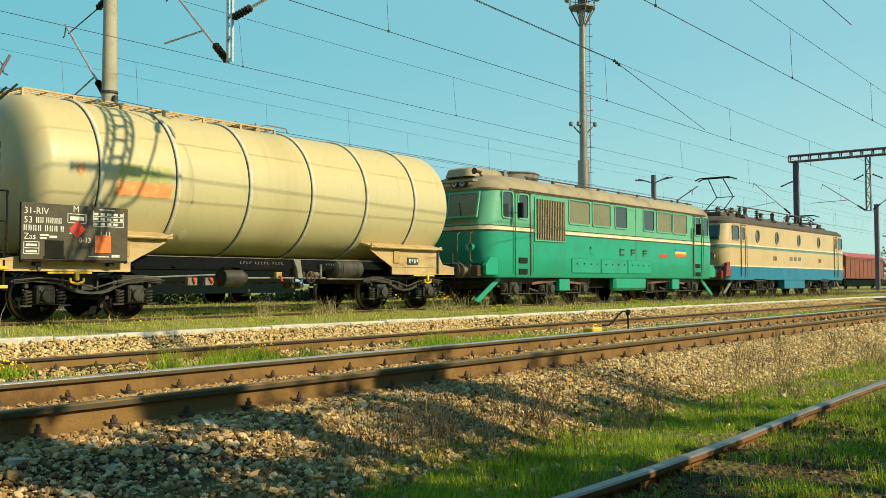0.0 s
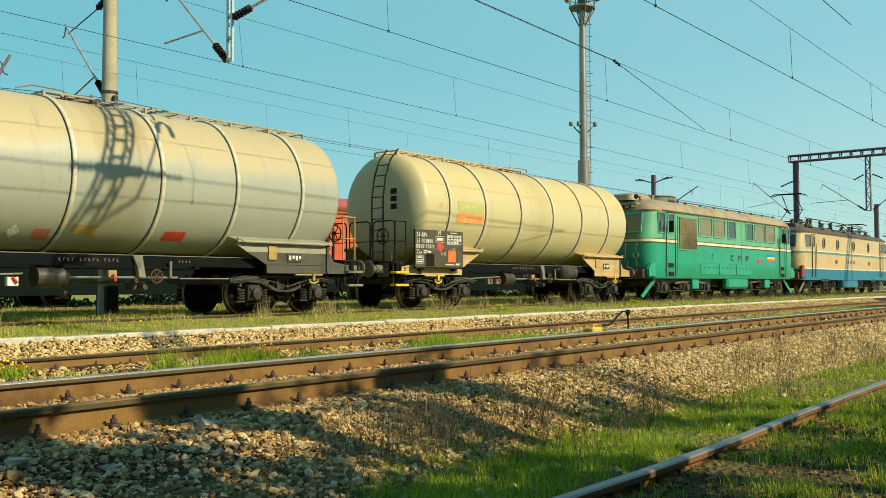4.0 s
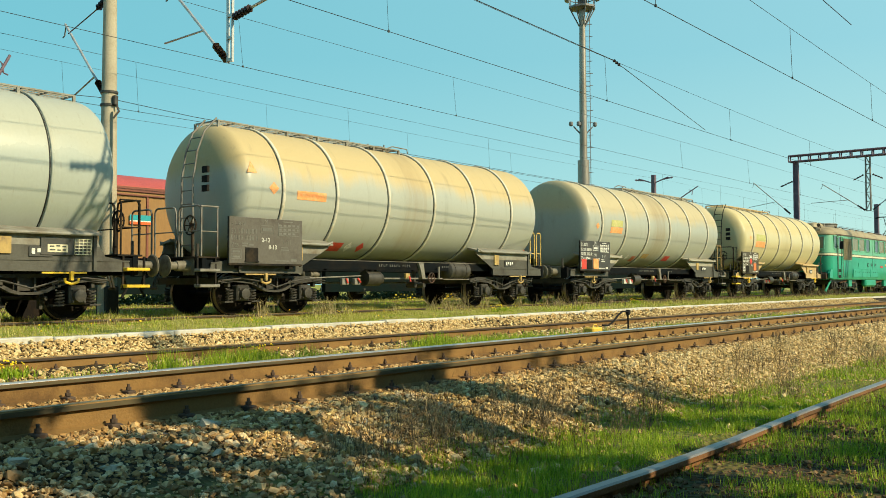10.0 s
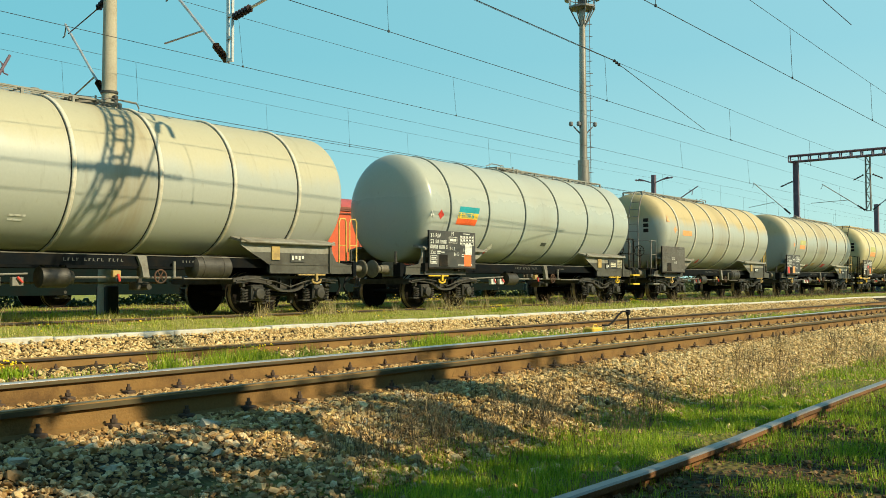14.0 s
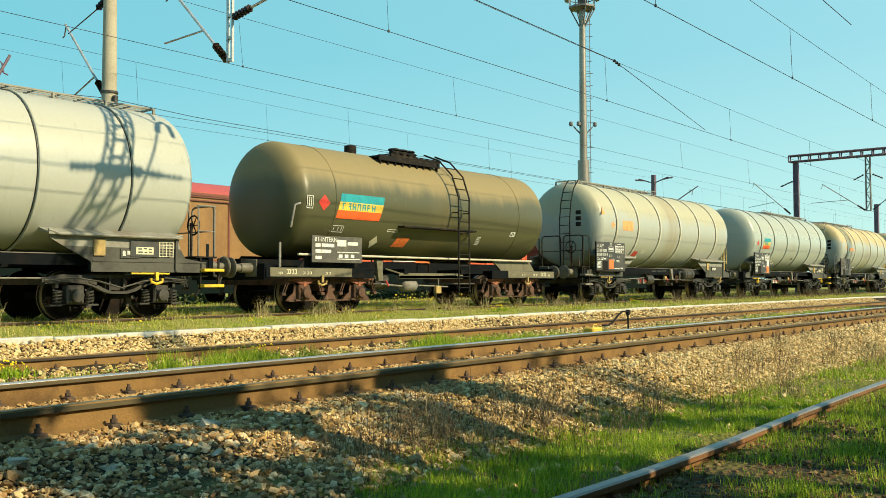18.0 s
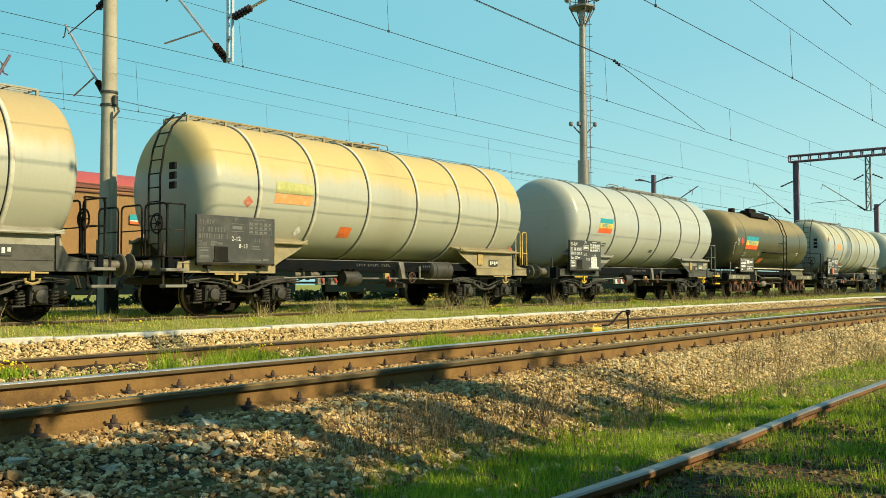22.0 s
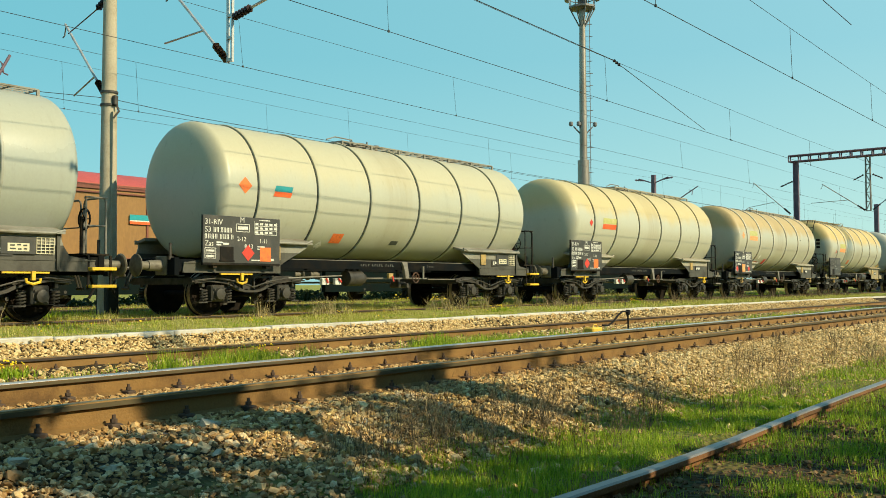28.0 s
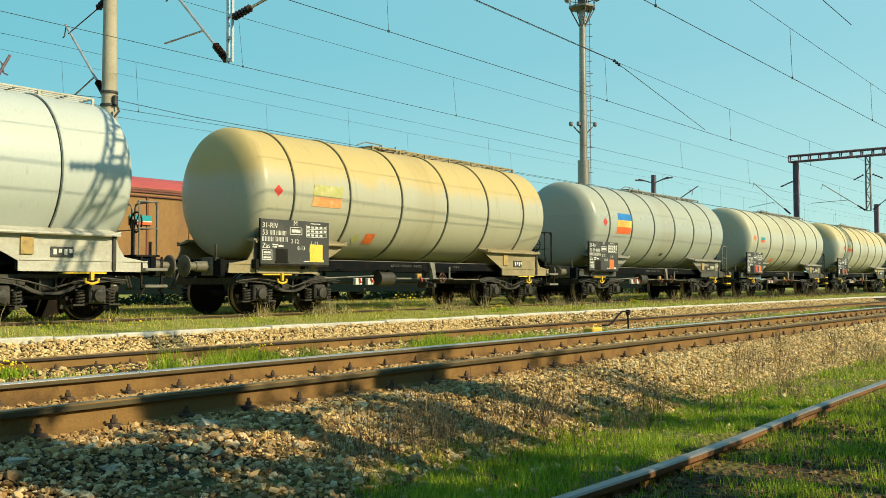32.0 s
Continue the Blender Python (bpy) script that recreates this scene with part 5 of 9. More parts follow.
def add_underframe(wagon, low_tank):
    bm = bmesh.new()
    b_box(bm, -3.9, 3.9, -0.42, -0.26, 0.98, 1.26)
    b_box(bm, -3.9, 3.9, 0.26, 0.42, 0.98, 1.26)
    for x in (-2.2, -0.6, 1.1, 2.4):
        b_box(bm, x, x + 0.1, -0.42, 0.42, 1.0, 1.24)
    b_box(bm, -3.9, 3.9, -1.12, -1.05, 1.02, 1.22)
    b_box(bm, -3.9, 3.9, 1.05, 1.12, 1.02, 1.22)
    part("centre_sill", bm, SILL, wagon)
    bm = bmesh.new()
    for k in range(13):
        x = -0.95 + 0.085 * k + (0.07 if k > 3 else 0) + (0.07 if k > 8 else 0)
        b_box(bm, x, x + 0.018, -1.124, -1.12, 1.10, 1.155)
        b_box(bm, x + 0.022, x + 0.05, -1.124, -1.12, 1.10 + 0.045 * (k % 2), 1.11 + 0.045 * (k % 2))
    for k in range(4):
        b_box(bm, 1.6 + 0.08 * k, 1.62 + 0.08 * k, -1.124, -1.12, 1.10, 1.145)
    part("stencilling", bm, FAINT, wagon, smooth=0)
    bm = bmesh.new()
    b_box(bm, -3.85, 3.85, -1.135, -1.04, 1.222, 1.236)
    part("sill_flange", bm, GREY_STEEL, wagon)
    for e in (-1, 1):
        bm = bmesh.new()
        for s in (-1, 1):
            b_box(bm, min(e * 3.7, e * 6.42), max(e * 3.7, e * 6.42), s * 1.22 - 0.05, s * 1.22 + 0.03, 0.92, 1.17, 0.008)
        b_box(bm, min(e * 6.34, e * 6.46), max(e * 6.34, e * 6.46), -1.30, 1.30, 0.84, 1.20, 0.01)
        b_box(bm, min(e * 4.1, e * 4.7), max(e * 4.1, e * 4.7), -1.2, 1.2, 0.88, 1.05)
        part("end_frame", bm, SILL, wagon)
        for s in (-1, 1):
            part("buffer", shared("buffer", buffer_mesh, BUFFER), BUFFER, wagon, at=pose(e * 6.46, s * 0.875, 1.04, 0, 0, 0 if e > 0 else 180))
        part("coupling", shared("coupling", coupling_mesh, BOGIE), BOGIE, wagon, at=pose(e * 6.46, 0, 1.0, 0, 0, 0 if e > 0 else 180))
        part("brake_hose", shared("brake_hose", hose_mesh, RUBBER), RUBBER, wagon, at=pose(e * 6.46, 0, 1.0, 0, 0, 0 if e > 0 else 180))
        bm = bmesh.new()
        b_tube(bm, [(e * 6.44, -1.12, 1.18), (e * 6.44, -1.12, 1.50)], 0.03, 8)
        b_box(bm, e * 6.44 - 0.05, e * 6.44 + 0.05, -1.17, -1.07, 1.16, 1.22)
        part("lamp_iron", bm, BOGIE, wagon)
    # brake gear between the bogies
    bm = bmesh.new()
    b_lathe(bm, [(-0.28, 0.10), (-0.27, 0.19), (0.24, 0.19), (0.27, 0.15), (0.36, 0.12), (0.37, 0.05)], "x", 20, (-1.05, -0.95, 0.80))
    for x in (-1.25, -0.88):
        b_box(bm, x - 0.03, x + 0.03, -1.0, -0.9, 0.95, 1.05)
    part("brake_cylinder", bm, BOGIE, wagon)
    bm = bmesh.new()
    b_tube(bm, [(-3.3, -1.1, 0.80), (-1.6, -1.1, 0.86)], 0.018, 6)
    b_tube(bm, [(-0.7, -0.95, 0.80), (1.55, -1.15, 0.80)], 0.022, 6)
    b_tube(bm, [(1.35, -1.2, 0.80), (1.35, -1.2, 1.12)], 0.03, 6)
    b_tube(bm, [(-2.6, 0.9, 0.7), (2.6, 0.9, 0.7)], 0.03, 6)
    b_tube(bm, [(1.6, -1.15, 0.78), (2.9, -1.05, 0.78)], 0.016, 6)
    part("brake_rod", bm, GREY_STEEL, wagon)
    bm = bmesh.new()
    b_prism(bm, [(0.52, 1.22), (0.72, 1.22), (0.80, 0.80), (0.66, 0.80), (0.62, 1.0)], "y", -1.19, -1.09)
    part("frame_bracket", bm, GREY_STEEL, wagon)
    bm = bmesh.new()
    b_box(bm, -2.35, -2.12, -1.22, -1.12, 0.64, 0.80, 0.01)
    part("changeover_plate", bm, GREY_STEEL if low_tank else WHITE, wagon, "changeover plate of the brake")
    bm = bmesh.new()
    b_box(bm, -1.92, -1.72, -1.22, -1.12, 0.64, 0.80, 0.01)
    part("changeover_plate", bm, GREY_STEEL if low_tank else WHITE, wagon, "changeover plate of the brake")
    for a, c, r in (((-2.24, -1.24, 0.80), (-2.20, -1.26, 0.68), 0.022), ((-1.84, -1.24, 0.80), (-1.76, -1.26, 0.70), 0.022), ((0.08, -1.24, 0.86), (0.10, -1.27, 0.72), 0.024)):
        bm = bmesh.new()
        b_tube(bm, [a, c], r, 6)
        part("brake_handle", bm, RED, wagon, "red changeover handle")
    bm = bmesh.new()
    b_box(bm, 0.0, 0.17, -1.2, -1.12, 0.80, 0.93, 0.01)
    part("valve_box", bm, FADED_YELLOW, wagon)
    bm = bmesh.new()
    pts = [(1.02 + 0.13 * math.cos(t), -1.22, 0.82 + 0.13 * math.sin(t)) for t in np.linspace(0, 2 * math.pi, 17)]
    b_tube(bm, pts, 0.016, 6, cap=False)
    for k in range(3):
        a = math.pi * k / 3
        b_tube(bm, [(1.02 + 0.13 * math.cos(a), -1.22, 0.82 + 0.13 * math.sin(a)), (1.02 - 0.13 * math.cos(a), -1.22, 0.82 - 0.13 * math.sin(a))], 0.011, 6)
    part("valve_wheel", bm, BOGIE_RUST, wagon)
    bm = bmesh.new()
    b_box(bm, 0.7, 1.0, -0.9, -0.6, 0.55, 0.72, 0.02)
    b_tube(bm, [(0.85, -0.75, 0.7), (0.85, -0.75, 1.0)], 0.05, 8)
    b_tube(bm, [(0.85, -1.1, 0.62), (0.85, -0.5, 0.62)], 0.06, 10)
    part("bottom_outlet", bm, BOGIE, wagon)
    if low_tank:
        bm = bmesh.new()
        b_lathe(bm, [(-0.50, 0.05), (-0.47, 0.19), (-0.42, 0.245), (0.42, 0.245), (0.47, 0.19), (0.50, 0.05)], "x", 20, (2.35, -0.98, 1.02))
        for x in (2.1, 2.6):
            b_lathe(bm, [(-0.025, 0.255), (0.025, 0.255)], "x", 20, (x, -0.98, 1.02))
        part("air_reservoir", bm, BOGIE, wagon, "dark cylindrical air reservoir")


def glyphs(bm, x, z, pitch, high, radius, zc):
    """A row of seven plain letter-like marks made of bars; they spell nothing."""
    t = pitch * 0.2
    for k, (stem, top, mid, right) in enumerate(((1, 1, 0, 0), (0, 1, 1, 1), (1, 0, 1, 1), (1, 1, 0, 1), (1, 1, 1, 1), (1, 1, 1, 0), (1, 0, 1, 1))):
        a, c = x + pitch * k, x + pitch * k + pitch * 0.72
        for on, pts in ((stem, rect(a, a + t, z, z + high)), (top, rect(a + t, c - t, z + high * 0.8, z + high)), (mid, rect(a + t, c - t, z + high * 0.38, z + high * 0.56)), (right, rect(c - t, c, z, z + high))):
            if on:
                on_tank(bm, pts, 0.010, radius, zc, 2)


def add_decals(wagon, decals):
    for kind, x, z, *rest in decals:
        bm = bmesh.new()
        if kind == "flag":                      # blue, yellow and red stripes, slanted
            w, h, top, mid, low, *marks = rest
            for k, (m, nm) in enumerate(((low, "lower_stripe"), (mid, "middle_stripe"), (top, "upper_stripe"))):
                bm = bmesh.new()
                on_tank(bm, rect(x + 0.05 * k, x + w + 0.05 * k, z + h / 3 * k, z + h / 3 * (k + 1), 0.05), strips=3)
                part(nm, bm, m, wagon, "stripe of the striped company panel")
            bm = bmesh.new()                     # worn dark letter shapes, drawn as plain bars
            glyphs(bm, x + 0.12 * w, z + h * 0.37, 0.11 * w, h * 0.27, TANK_R, TANK_Z)
            part("panel_lettering_shape", bm, marks[0] if marks else DARK_MARK, wagon)
        elif kind == "stripes":                 # two faded stripes
            w, h, top, low = rest
            on_tank(bm, rect(x, x + w, z, z + h * 0.45, 0.05), strips=4)
            part("lower_stripe", bm, low, wagon, "faded orange stripe of the worn company panel")
            bm = bmesh.new()
            on_tank(bm, rect(x + 0.03, x + w + 0.03, z + h * 0.48, z + h, 0.05), strips=4)
            part("upper_stripe", bm, top, wagon, "faded green stripe of the worn company panel")
        elif kind == "diamond":
            on_tank(bm, diamond(x, z, rest[0]))
            part("hazard_diamond", bm, rest[1], wagon, "hazard diamond sticker")
        elif kind == "block":
            on_tank(bm, rect(x, x + rest[0], z, z + rest[1]))
            part("sticker", bm, rest[2], wagon)
        elif kind == "text":
            bm.free()
            w = LETTERS[rest[0]]
            part("lettering", w, None, wagon, at=pose(x, -math.sqrt((TANK_R + 0.02) ** 2 - (z - TANK_Z + 0.1) ** 2), z, 0))
            continue
        elif kind == "bars":
            for k in range(rest[0]):
                on_tank(bm, rect(x, x + rest[1] * (1 - 0.13 * (k % 3)), z - 0.075 * k, z - 0.075 * k + 0.035), strips=2)
            part("stencilling", bm, rest[2], wagon)
        elif kind == "triangle":
            on_tank(bm, [(x - 0.14, z), (x + 0.14, z), (x, z + 0.26)])
            part("warning_triangle", bm, rest[0], wagon)


PALE_PIPE = mat("pale pipe", (0.50, 0.46, 0.36), 0.6, second=(0.32, 0.27, 0.18), blotch=3)
OLIVE_PLATE = mat("olive-grey sole plate", (0.15, 0.135, 0.085), 0.65, second=(0.09, 0.078, 0.05), blotch=3)
OLD_RINGS = (-4.44, -2.78, -0.97, 0.83, 2.62, 4.42)
NEW_RINGS = (-4.58, -2.80, -0.93, 0.93, 2.80, 4.60)


def tank_wagon(x, label, paint, end, board, decals, ring_mat, frame_mat, rail_mat=UNDER, step_mat=GREY_STEEL, low_tank=False, hook=FADED_YELLOW, way=None, rings=OLD_RINGS, board_x=-5.93, trim=0.0):
    wagon = thing("tank_wagon", pose(x, TRAIN_Y, RAIL_Z), label, "tank wagon", "tank wagons of the train")
    part("tank", shared("tank", lambda bm: tank_shell(bm, trim=trim), paint), paint, wagon)
    thin = ring_mat is RING_DARK                       # the newer tanks have slim welded rings in the tank's own paint
    ring_mat = paint if thin else RING_HIGHLIGHT
    for rx in rings:
        ring = part("stiffening_ring", shared("slim_ring" if thin else "stiffening_ring", ring_mesh(0.026, 0.034) if thin else ring_mesh(), ring_mat), ring_mat, wagon, at=pose(rx + (0.02 if thin else 0), 0, 0))
        # thin black hoop paints the ring's shaded side and its cast shadow
        part("ring_seam", shared("ring_seam", lambda bm: closed_band(bm, [(-0.062, TANK_R - 0.01), (-0.060, TANK_R + 0.004), (-0.037, TANK_R + 0.004), (-0.035, TANK_R - 0.01)], 72, (0, 0, TANK_Z)), RUBBER), RUBBER, ring)
    for e in (-1, 1):
        add_saddle(wagon, e, frame_mat)
        add_bogie(wagon, e * 4.4)
        bm = bmesh.new()
        cx = e * 4.95
        b_box(bm, cx - 0.42, cx + 0.42, -1.35, -1.31, 0.86, 0.89)
        hooked = part("hook_bar", bm, hook, wagon)
        part("rope_hook", shared("rope_hook", hook_mesh, hook), hook, wagon, at=pose(cx + 0.12, -1.36, 0.76))
    add_underframe(wagon, low_tank)
    add_platform_end(wagon, end, rail_mat, step_mat, end < 0)
    add_walkway(wagon, *(way or ((-5.4, 0.6) if end < 0 else (-0.9, 5.6))), frame_mat)
    add_board(wagon, board_x, -1.50, 2.03, 0.98, 1.10, board)
    # far side board, seen from nowhere near but part of every wagon
    bm = bmesh.new()
    b_box(bm, 3.9, 5.93, 1.44, 1.47, 1.10, 2.08, 0.006)
    part("inscription_board", bm, BOARD, wagon)
    for bx in (-5.6, -4.2):
        part("board_bracket", shared("board_bracket", lambda bm: b_box(bm, -0.05, 0.05, -0.16, 0.0, 0.0, 0.2), UNDER), UNDER, wagon, at=pose(bx, -1.30, 1.0))
    if low_tank and end < 0 and frame_mat is not CREAMFRAME:
        for lx in (6.28, 6.64):
            bm = bmesh.new()
            b_tube(bm, [(lx - 0.12, -1.0, 1.12), (lx - 0.12, -1.0, 2.16), (lx - 0.08, -1.0, 2.25), (lx + 0.08, -1.0, 2.25), (lx + 0.12, -1.0, 2.16), (lx + 0.12, -1.0, 1.2)], 0.02, 6)
            b_tube(bm, [(lx - 0.12, -1.0, 1.6), (lx + 0.12, -1.0, 1.6)], 0.014, 6)
            part("end_grab_rail", bm, GRAB_YELLOW, wagon, "faded yellow end grab rail")
    if thin and frame_mat is GREYFRAME:
        bm = bmesh.new()
        b_box(bm, 4.5, 5.12, -1.352, -1.338, 1.19, 1.49, 0.004)
        sheet = part("data_panel", bm, BOARD, wagon, "dark data panel with white table")
        bm = bmesh.new()
        b_box(bm, 4.62, 5.0, -1.356, -1.352, 1.24, 1.38)
        for k in range(6):
            b_box(bm, 5.13, 5.46, -1.345, -1.338, 1.20 + 0.056 * k, 1.212 + 0.056 * k)
        for k in range(5):
            b_box(bm, 5.13 + 0.079 * k, 5.142 + 0.079 * k, -1.347, -1.338, 1.20, 1.49)
        part("stencilling", bm, FADE_CREAM, sheet, smooth=0)
        bm = bmesh.new()
        for px, pz, pw in ((4.66, 1.33, 0.08), (4.78, 1.34, 0.07), (4.89, 1.33, 0.07), (4.66, 1.27, 0.1), (4.80, 1.265, 0.06), (4.90, 1.27, 0.06)):
            b_box(bm, px, px + pw, -1.36, -1.356, pz, pz + 0.025)
        part("panel_print", bm, DARK_MARK, sheet, smooth=0)
    add_decals(wagon, decals)
    return wagon


def brown_wagon(x, label):
    """The shorter olive-brown wagon with side ladders and plate-frame bogies."""
    wagon = thing("tank_wagon", pose(x, TRAIN_Y, RAIL_Z), label, "tank wagon", "tank wagons of the train")
    # tan dust above, dark lower flank; part of that darkness is shade put into colour
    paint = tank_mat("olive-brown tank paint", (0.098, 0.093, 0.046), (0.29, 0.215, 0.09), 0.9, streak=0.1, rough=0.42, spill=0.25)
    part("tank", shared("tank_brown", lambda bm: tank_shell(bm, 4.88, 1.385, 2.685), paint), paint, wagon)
    for rx in (-3.85, 3.85):
        bm = bmesh.new()
        closed_band(bm, [(-0.03, 1.38), (-0.025, 1.395), (0.025, 1.395), (0.03, 1.38)], 72, (rx, 0, 2.685))
        part("weld_seam", bm, paint, wagon)
    bm = bmesh.new()
    for e in (-1, 1):
        for s in (-1, 1):
            b_box(bm, min(e * 2.5, e * 5.95), max(e * 2.5, e * 5.95), s * 1.28 - 0.05, s * 1.28 + 0.03, 0.80, 1.04, 0.008)
        b_box(bm, min(e * 5.85, e * 5.98), max(e * 5.85, e * 5.98), -1.3, 1.3, 0.76, 1.12, 0.01)
    b_box(bm, -5.9, 5.9, -0.4, -0.2, 0.95, 1.24)
    b_box(bm, -5.9, 5.9, 0.2, 0.4, 0.95, 1.24)
    for k in (-3.4, -1.2, 1.2, 3.4):
        b_box(bm, k - 0.08, k + 0.08, -1.25, 1.25, 0.92, 1.04)
    part("underframe", bm, SILL, wagon)
    bm = bmesh.new()
    b_prism(bm, [(-2.28, 1.26), (-2.05, 1.26), (-2.05, 0.74), (-2.2, 0.74)], "y", -1.20, -1.10)
    part("frame_bracket", bm, OLIVE_PLATE, wagon)
    bm = bmesh.new()
    b_box(bm, -1.45, 1.25, -1.22, -1.10, 0.80, 0.88, 0.006)
    b_box(bm, -1.45, 1.25, -1.22, -1.20, 0.80, 0.94)
    b_tube(bm, [(-1.9, -1.16, 1.04), (-1.35, -1.16, 0.93)], 0.022, 6)
    part("foot_beam", bm, OLIVE_PLATE, wagon)
    bm = bmesh.new()
    b_lathe(bm, [(-0.30, 0.05), (-0.27, 0.12), (-0.2, 0.165), (0.2, 0.165), (0.26, 0.12), (0.30, 0.05)], "x", 18, (-0.85, -1.0, 0.62))
    part("air_reservoir", bm, GREY_STEEL, wagon, "small grey air reservoir")
    bm = bmesh.new()
    b_tube(bm, [(-2.1, -1.18, 0.66), (-1.15, -1.05, 0.60)], 0.022, 6)
    b_tube(bm, [(-0.5, -1.05, 0.62), (0.7, -1.1, 0.58)], 0.02, 6)
    b_tube(bm, [(0.2, -1.18, 0.44), (0.2, -1.18, 0.84)], 0.02, 6)
    part("brake_rod", bm, GREY_STEEL, wagon)
    bm = bmesh.new()
    b_box(bm, 0.02, 0.24, -1.26, -1.18, 0.40, 0.60, 0.01)
    part("valve_box", bm, FADED_YELLOW, wagon)
    bm = bmesh.new()
    b_tube(bm, [(-1.98, -1.24, 0.74), (-1.9, -1.26, 0.60)], 0.022, 6)
    part("brake_handle", bm, RED, wagon, "red changeover handle")
    for e in (-1, 1):
        add_bogie(wagon, e * 3.78, "plate")
        for s in (-1, 1):
            part("buffer", shared("buffer", buffer_mesh, BUFFER), BUFFER, wagon, at=pose(e * 5.98, s * 0.875, 1.02, 0, 0, 0 if e > 0 else 180))
            bm = bmesh.new()
            pts = [(e * 2.65, 1.36), (e * 4.6, 1.36), (e * 4.9, 1.04), (e * 3.1, 1.04)]
            b_prism(bm, pts, "y", s * 1.18 - 0.03, s * 1.18 + 0.03)
            part("saddle_plate", bm, OLIVE_PLATE if e > 0 else UNDER, wagon)
        part("coupling", shared("coupling", coupling_mesh, BOGIE), BOGIE, wagon, at=pose(e * 5.98, 0, 1.0, 0, 0, 0 if e > 0 else 180))
        part("rope_hook", shared("rope_hook", hook_mesh, FADED_YELLOW), FADED_YELLOW, wagon, at=pose(e * 4.3, -1.36, 0.72))
        bm = bmesh.new()
        b_box(bm, min(e * 3.3, e * 5.85), max(e * 3.3, e * 5.85), -1.345, -1.33, 0.83, 1.03, 0.004)
        plate_ob = part("sole_plate", bm, OLIVE_PLATE, wagon, "olive-grey sole plate with white stencils")
        bm = bmesh.new()
        for px, high in ((4.02, 0.05), (4.12, 0.05), (4.62, 0.06), (4.70, 0.06), (4.82, 0.06), (5.08, 0.11), (5.16, 0.11), (5.25, 0.11), (5.31, 0.11), (5.50, 0.05), (5.56, 0.05)):
            for q, (z0, z1) in ((0.0, (0.0, 1.0)), (0.03, (0.8, 1.0)), (0.03, (0.0, 0.2))):
                a, c = e * (px + q), e * (px + q + (0.03 if q else 0.022))
                b_box(bm, min(a, c), max(a, c), -1.349, -1.345, 0.885 + high * z0, 0.885 + high * z1)
        part("stencilling", bm, FADE_CREAM, plate_ob, smooth=0)
    bm = bmesh.new()                            # long pipe along the flank
    b_tube(bm, [(-5.0, -1.30, 1.34), (4.6, -1.30, 1.34)], 0.028, 8)
    part("flank_pipe", bm, PALE_PIPE, wagon)
    for s in (-1, 1):
        bm = bmesh.new()
        for lx in (0.54, 1.02):
            b_tube(bm, [(lx, s * 1.62, 0.45), (lx, s * 1.62, 3.0), (lx, s * 1.40, 3.62), (lx, s * 0.95, 4.06), (lx, s * 0.4, 4.27)], 0.025, 6)
        for k in range(12):
            z = 0.55 + 0.30 * k
            y = 1.62 if z < 3 else float(np.interp(z, [3.0, 3.62, 4.06, 4.27], [1.62, 1.40, 0.95, 0.4]))
            b_tube(bm, [(0.54, s * y, z), (1.02, s * y, z)], 0.015, 6)
        for lx in (0.54, 1.02):
            b_tube(bm, [(lx, s * 1.62, 1.3), (lx, s * 1.2, 1.3)], 0.016, 6)
            b_tube(bm, [(lx, s * 1.62, 2.6), (lx, s * 1.4, 2.6)], 0.016, 6)
        part("side_ladder", bm, UNDER, wagon)
    bm = bmesh.new()
    z = 2.685 + 1.385
    b_box(bm, -0.95, 1.15, -0.5, -0.45, z + 0.02, z + 0.07)
    b_box(bm, -0.95, 1.15, 0.45, 0.5, z + 0.02, z + 0.07)
    for k in range(9):
        b_box(bm, -0.95 + 0.25 * k, -0.85 + 0.25 * k, -0.5, 0.5, z + 0.07, z + 0.09)
    b_lathe(bm, [(z - 0.08, 0.3), (z + 0.14, 0.3), (z + 0.16, 0.34), (z + 0.22, 0.34), (z + 0.24, 0.25)], "z", 20, (0.1, 0, 0))
    part("roof_walkway", bm, UNDER, wagon)
    bm = bmesh.new()
    b_box(bm, -1.85, 0.62, -0.86, -0.52, 3.93, 3.98, 0.008)
    b_box(bm, -1.85, 0.62, -0.90, -0.86, 3.86, 4.0)
    for k in range(9):
        b_box(bm, -1.8 + 0.29 * k, -1.76 + 0.29 * k, -0.88, -0.80, 3.72, 3.94)
    part("side_walkway", bm, UNDER, wagon, "black plank walkway along the tank shoulder")
    for a in (-0.62, -0.30, 0.0):
        bm = bmesh.new()
        b_lathe(bm, [(z + 0.05, 0.13), (z + 0.2, 0.13), (z + 0.22, 0.17), (z + 0.26, 0.15), (z + 0.28, 0.05)], "z", 14, (a, -0.3, 0))
        part("hatch", bm, UNDER, wagon)
    bm = bmesh.new()
    b_tube(bm, [(-0.8, -0.38, z + 0.16), (0.2, -0.38, z + 0.16)], 0.04, 6)
    part("hatch_bar", bm, UNDER, wagon)
    bm = bmesh.new()
    b_lathe(bm, [(z - 0.06, 0.16), (z + 0.2, 0.16), (z + 0.22, 0.12)], "z", 16, (-2.0, 0, 0))
    part("dome_cap", bm, UNDER, wagon)
    bm = bmesh.new()
    b_box(bm, -5.0, -3.35, -1.42, -1.39, 1.16, 1.78, 0.006)
    bd = part("inscription_board", bm, mat("dusty grey board", (0.075, 0.072, 0.062), 0.7, second=(0.13, 0.12, 0.10), blotch=4), wagon, "dusty grey inscription board with white lines", pose(0.32, 0, 0))
    rows = bmesh.new()
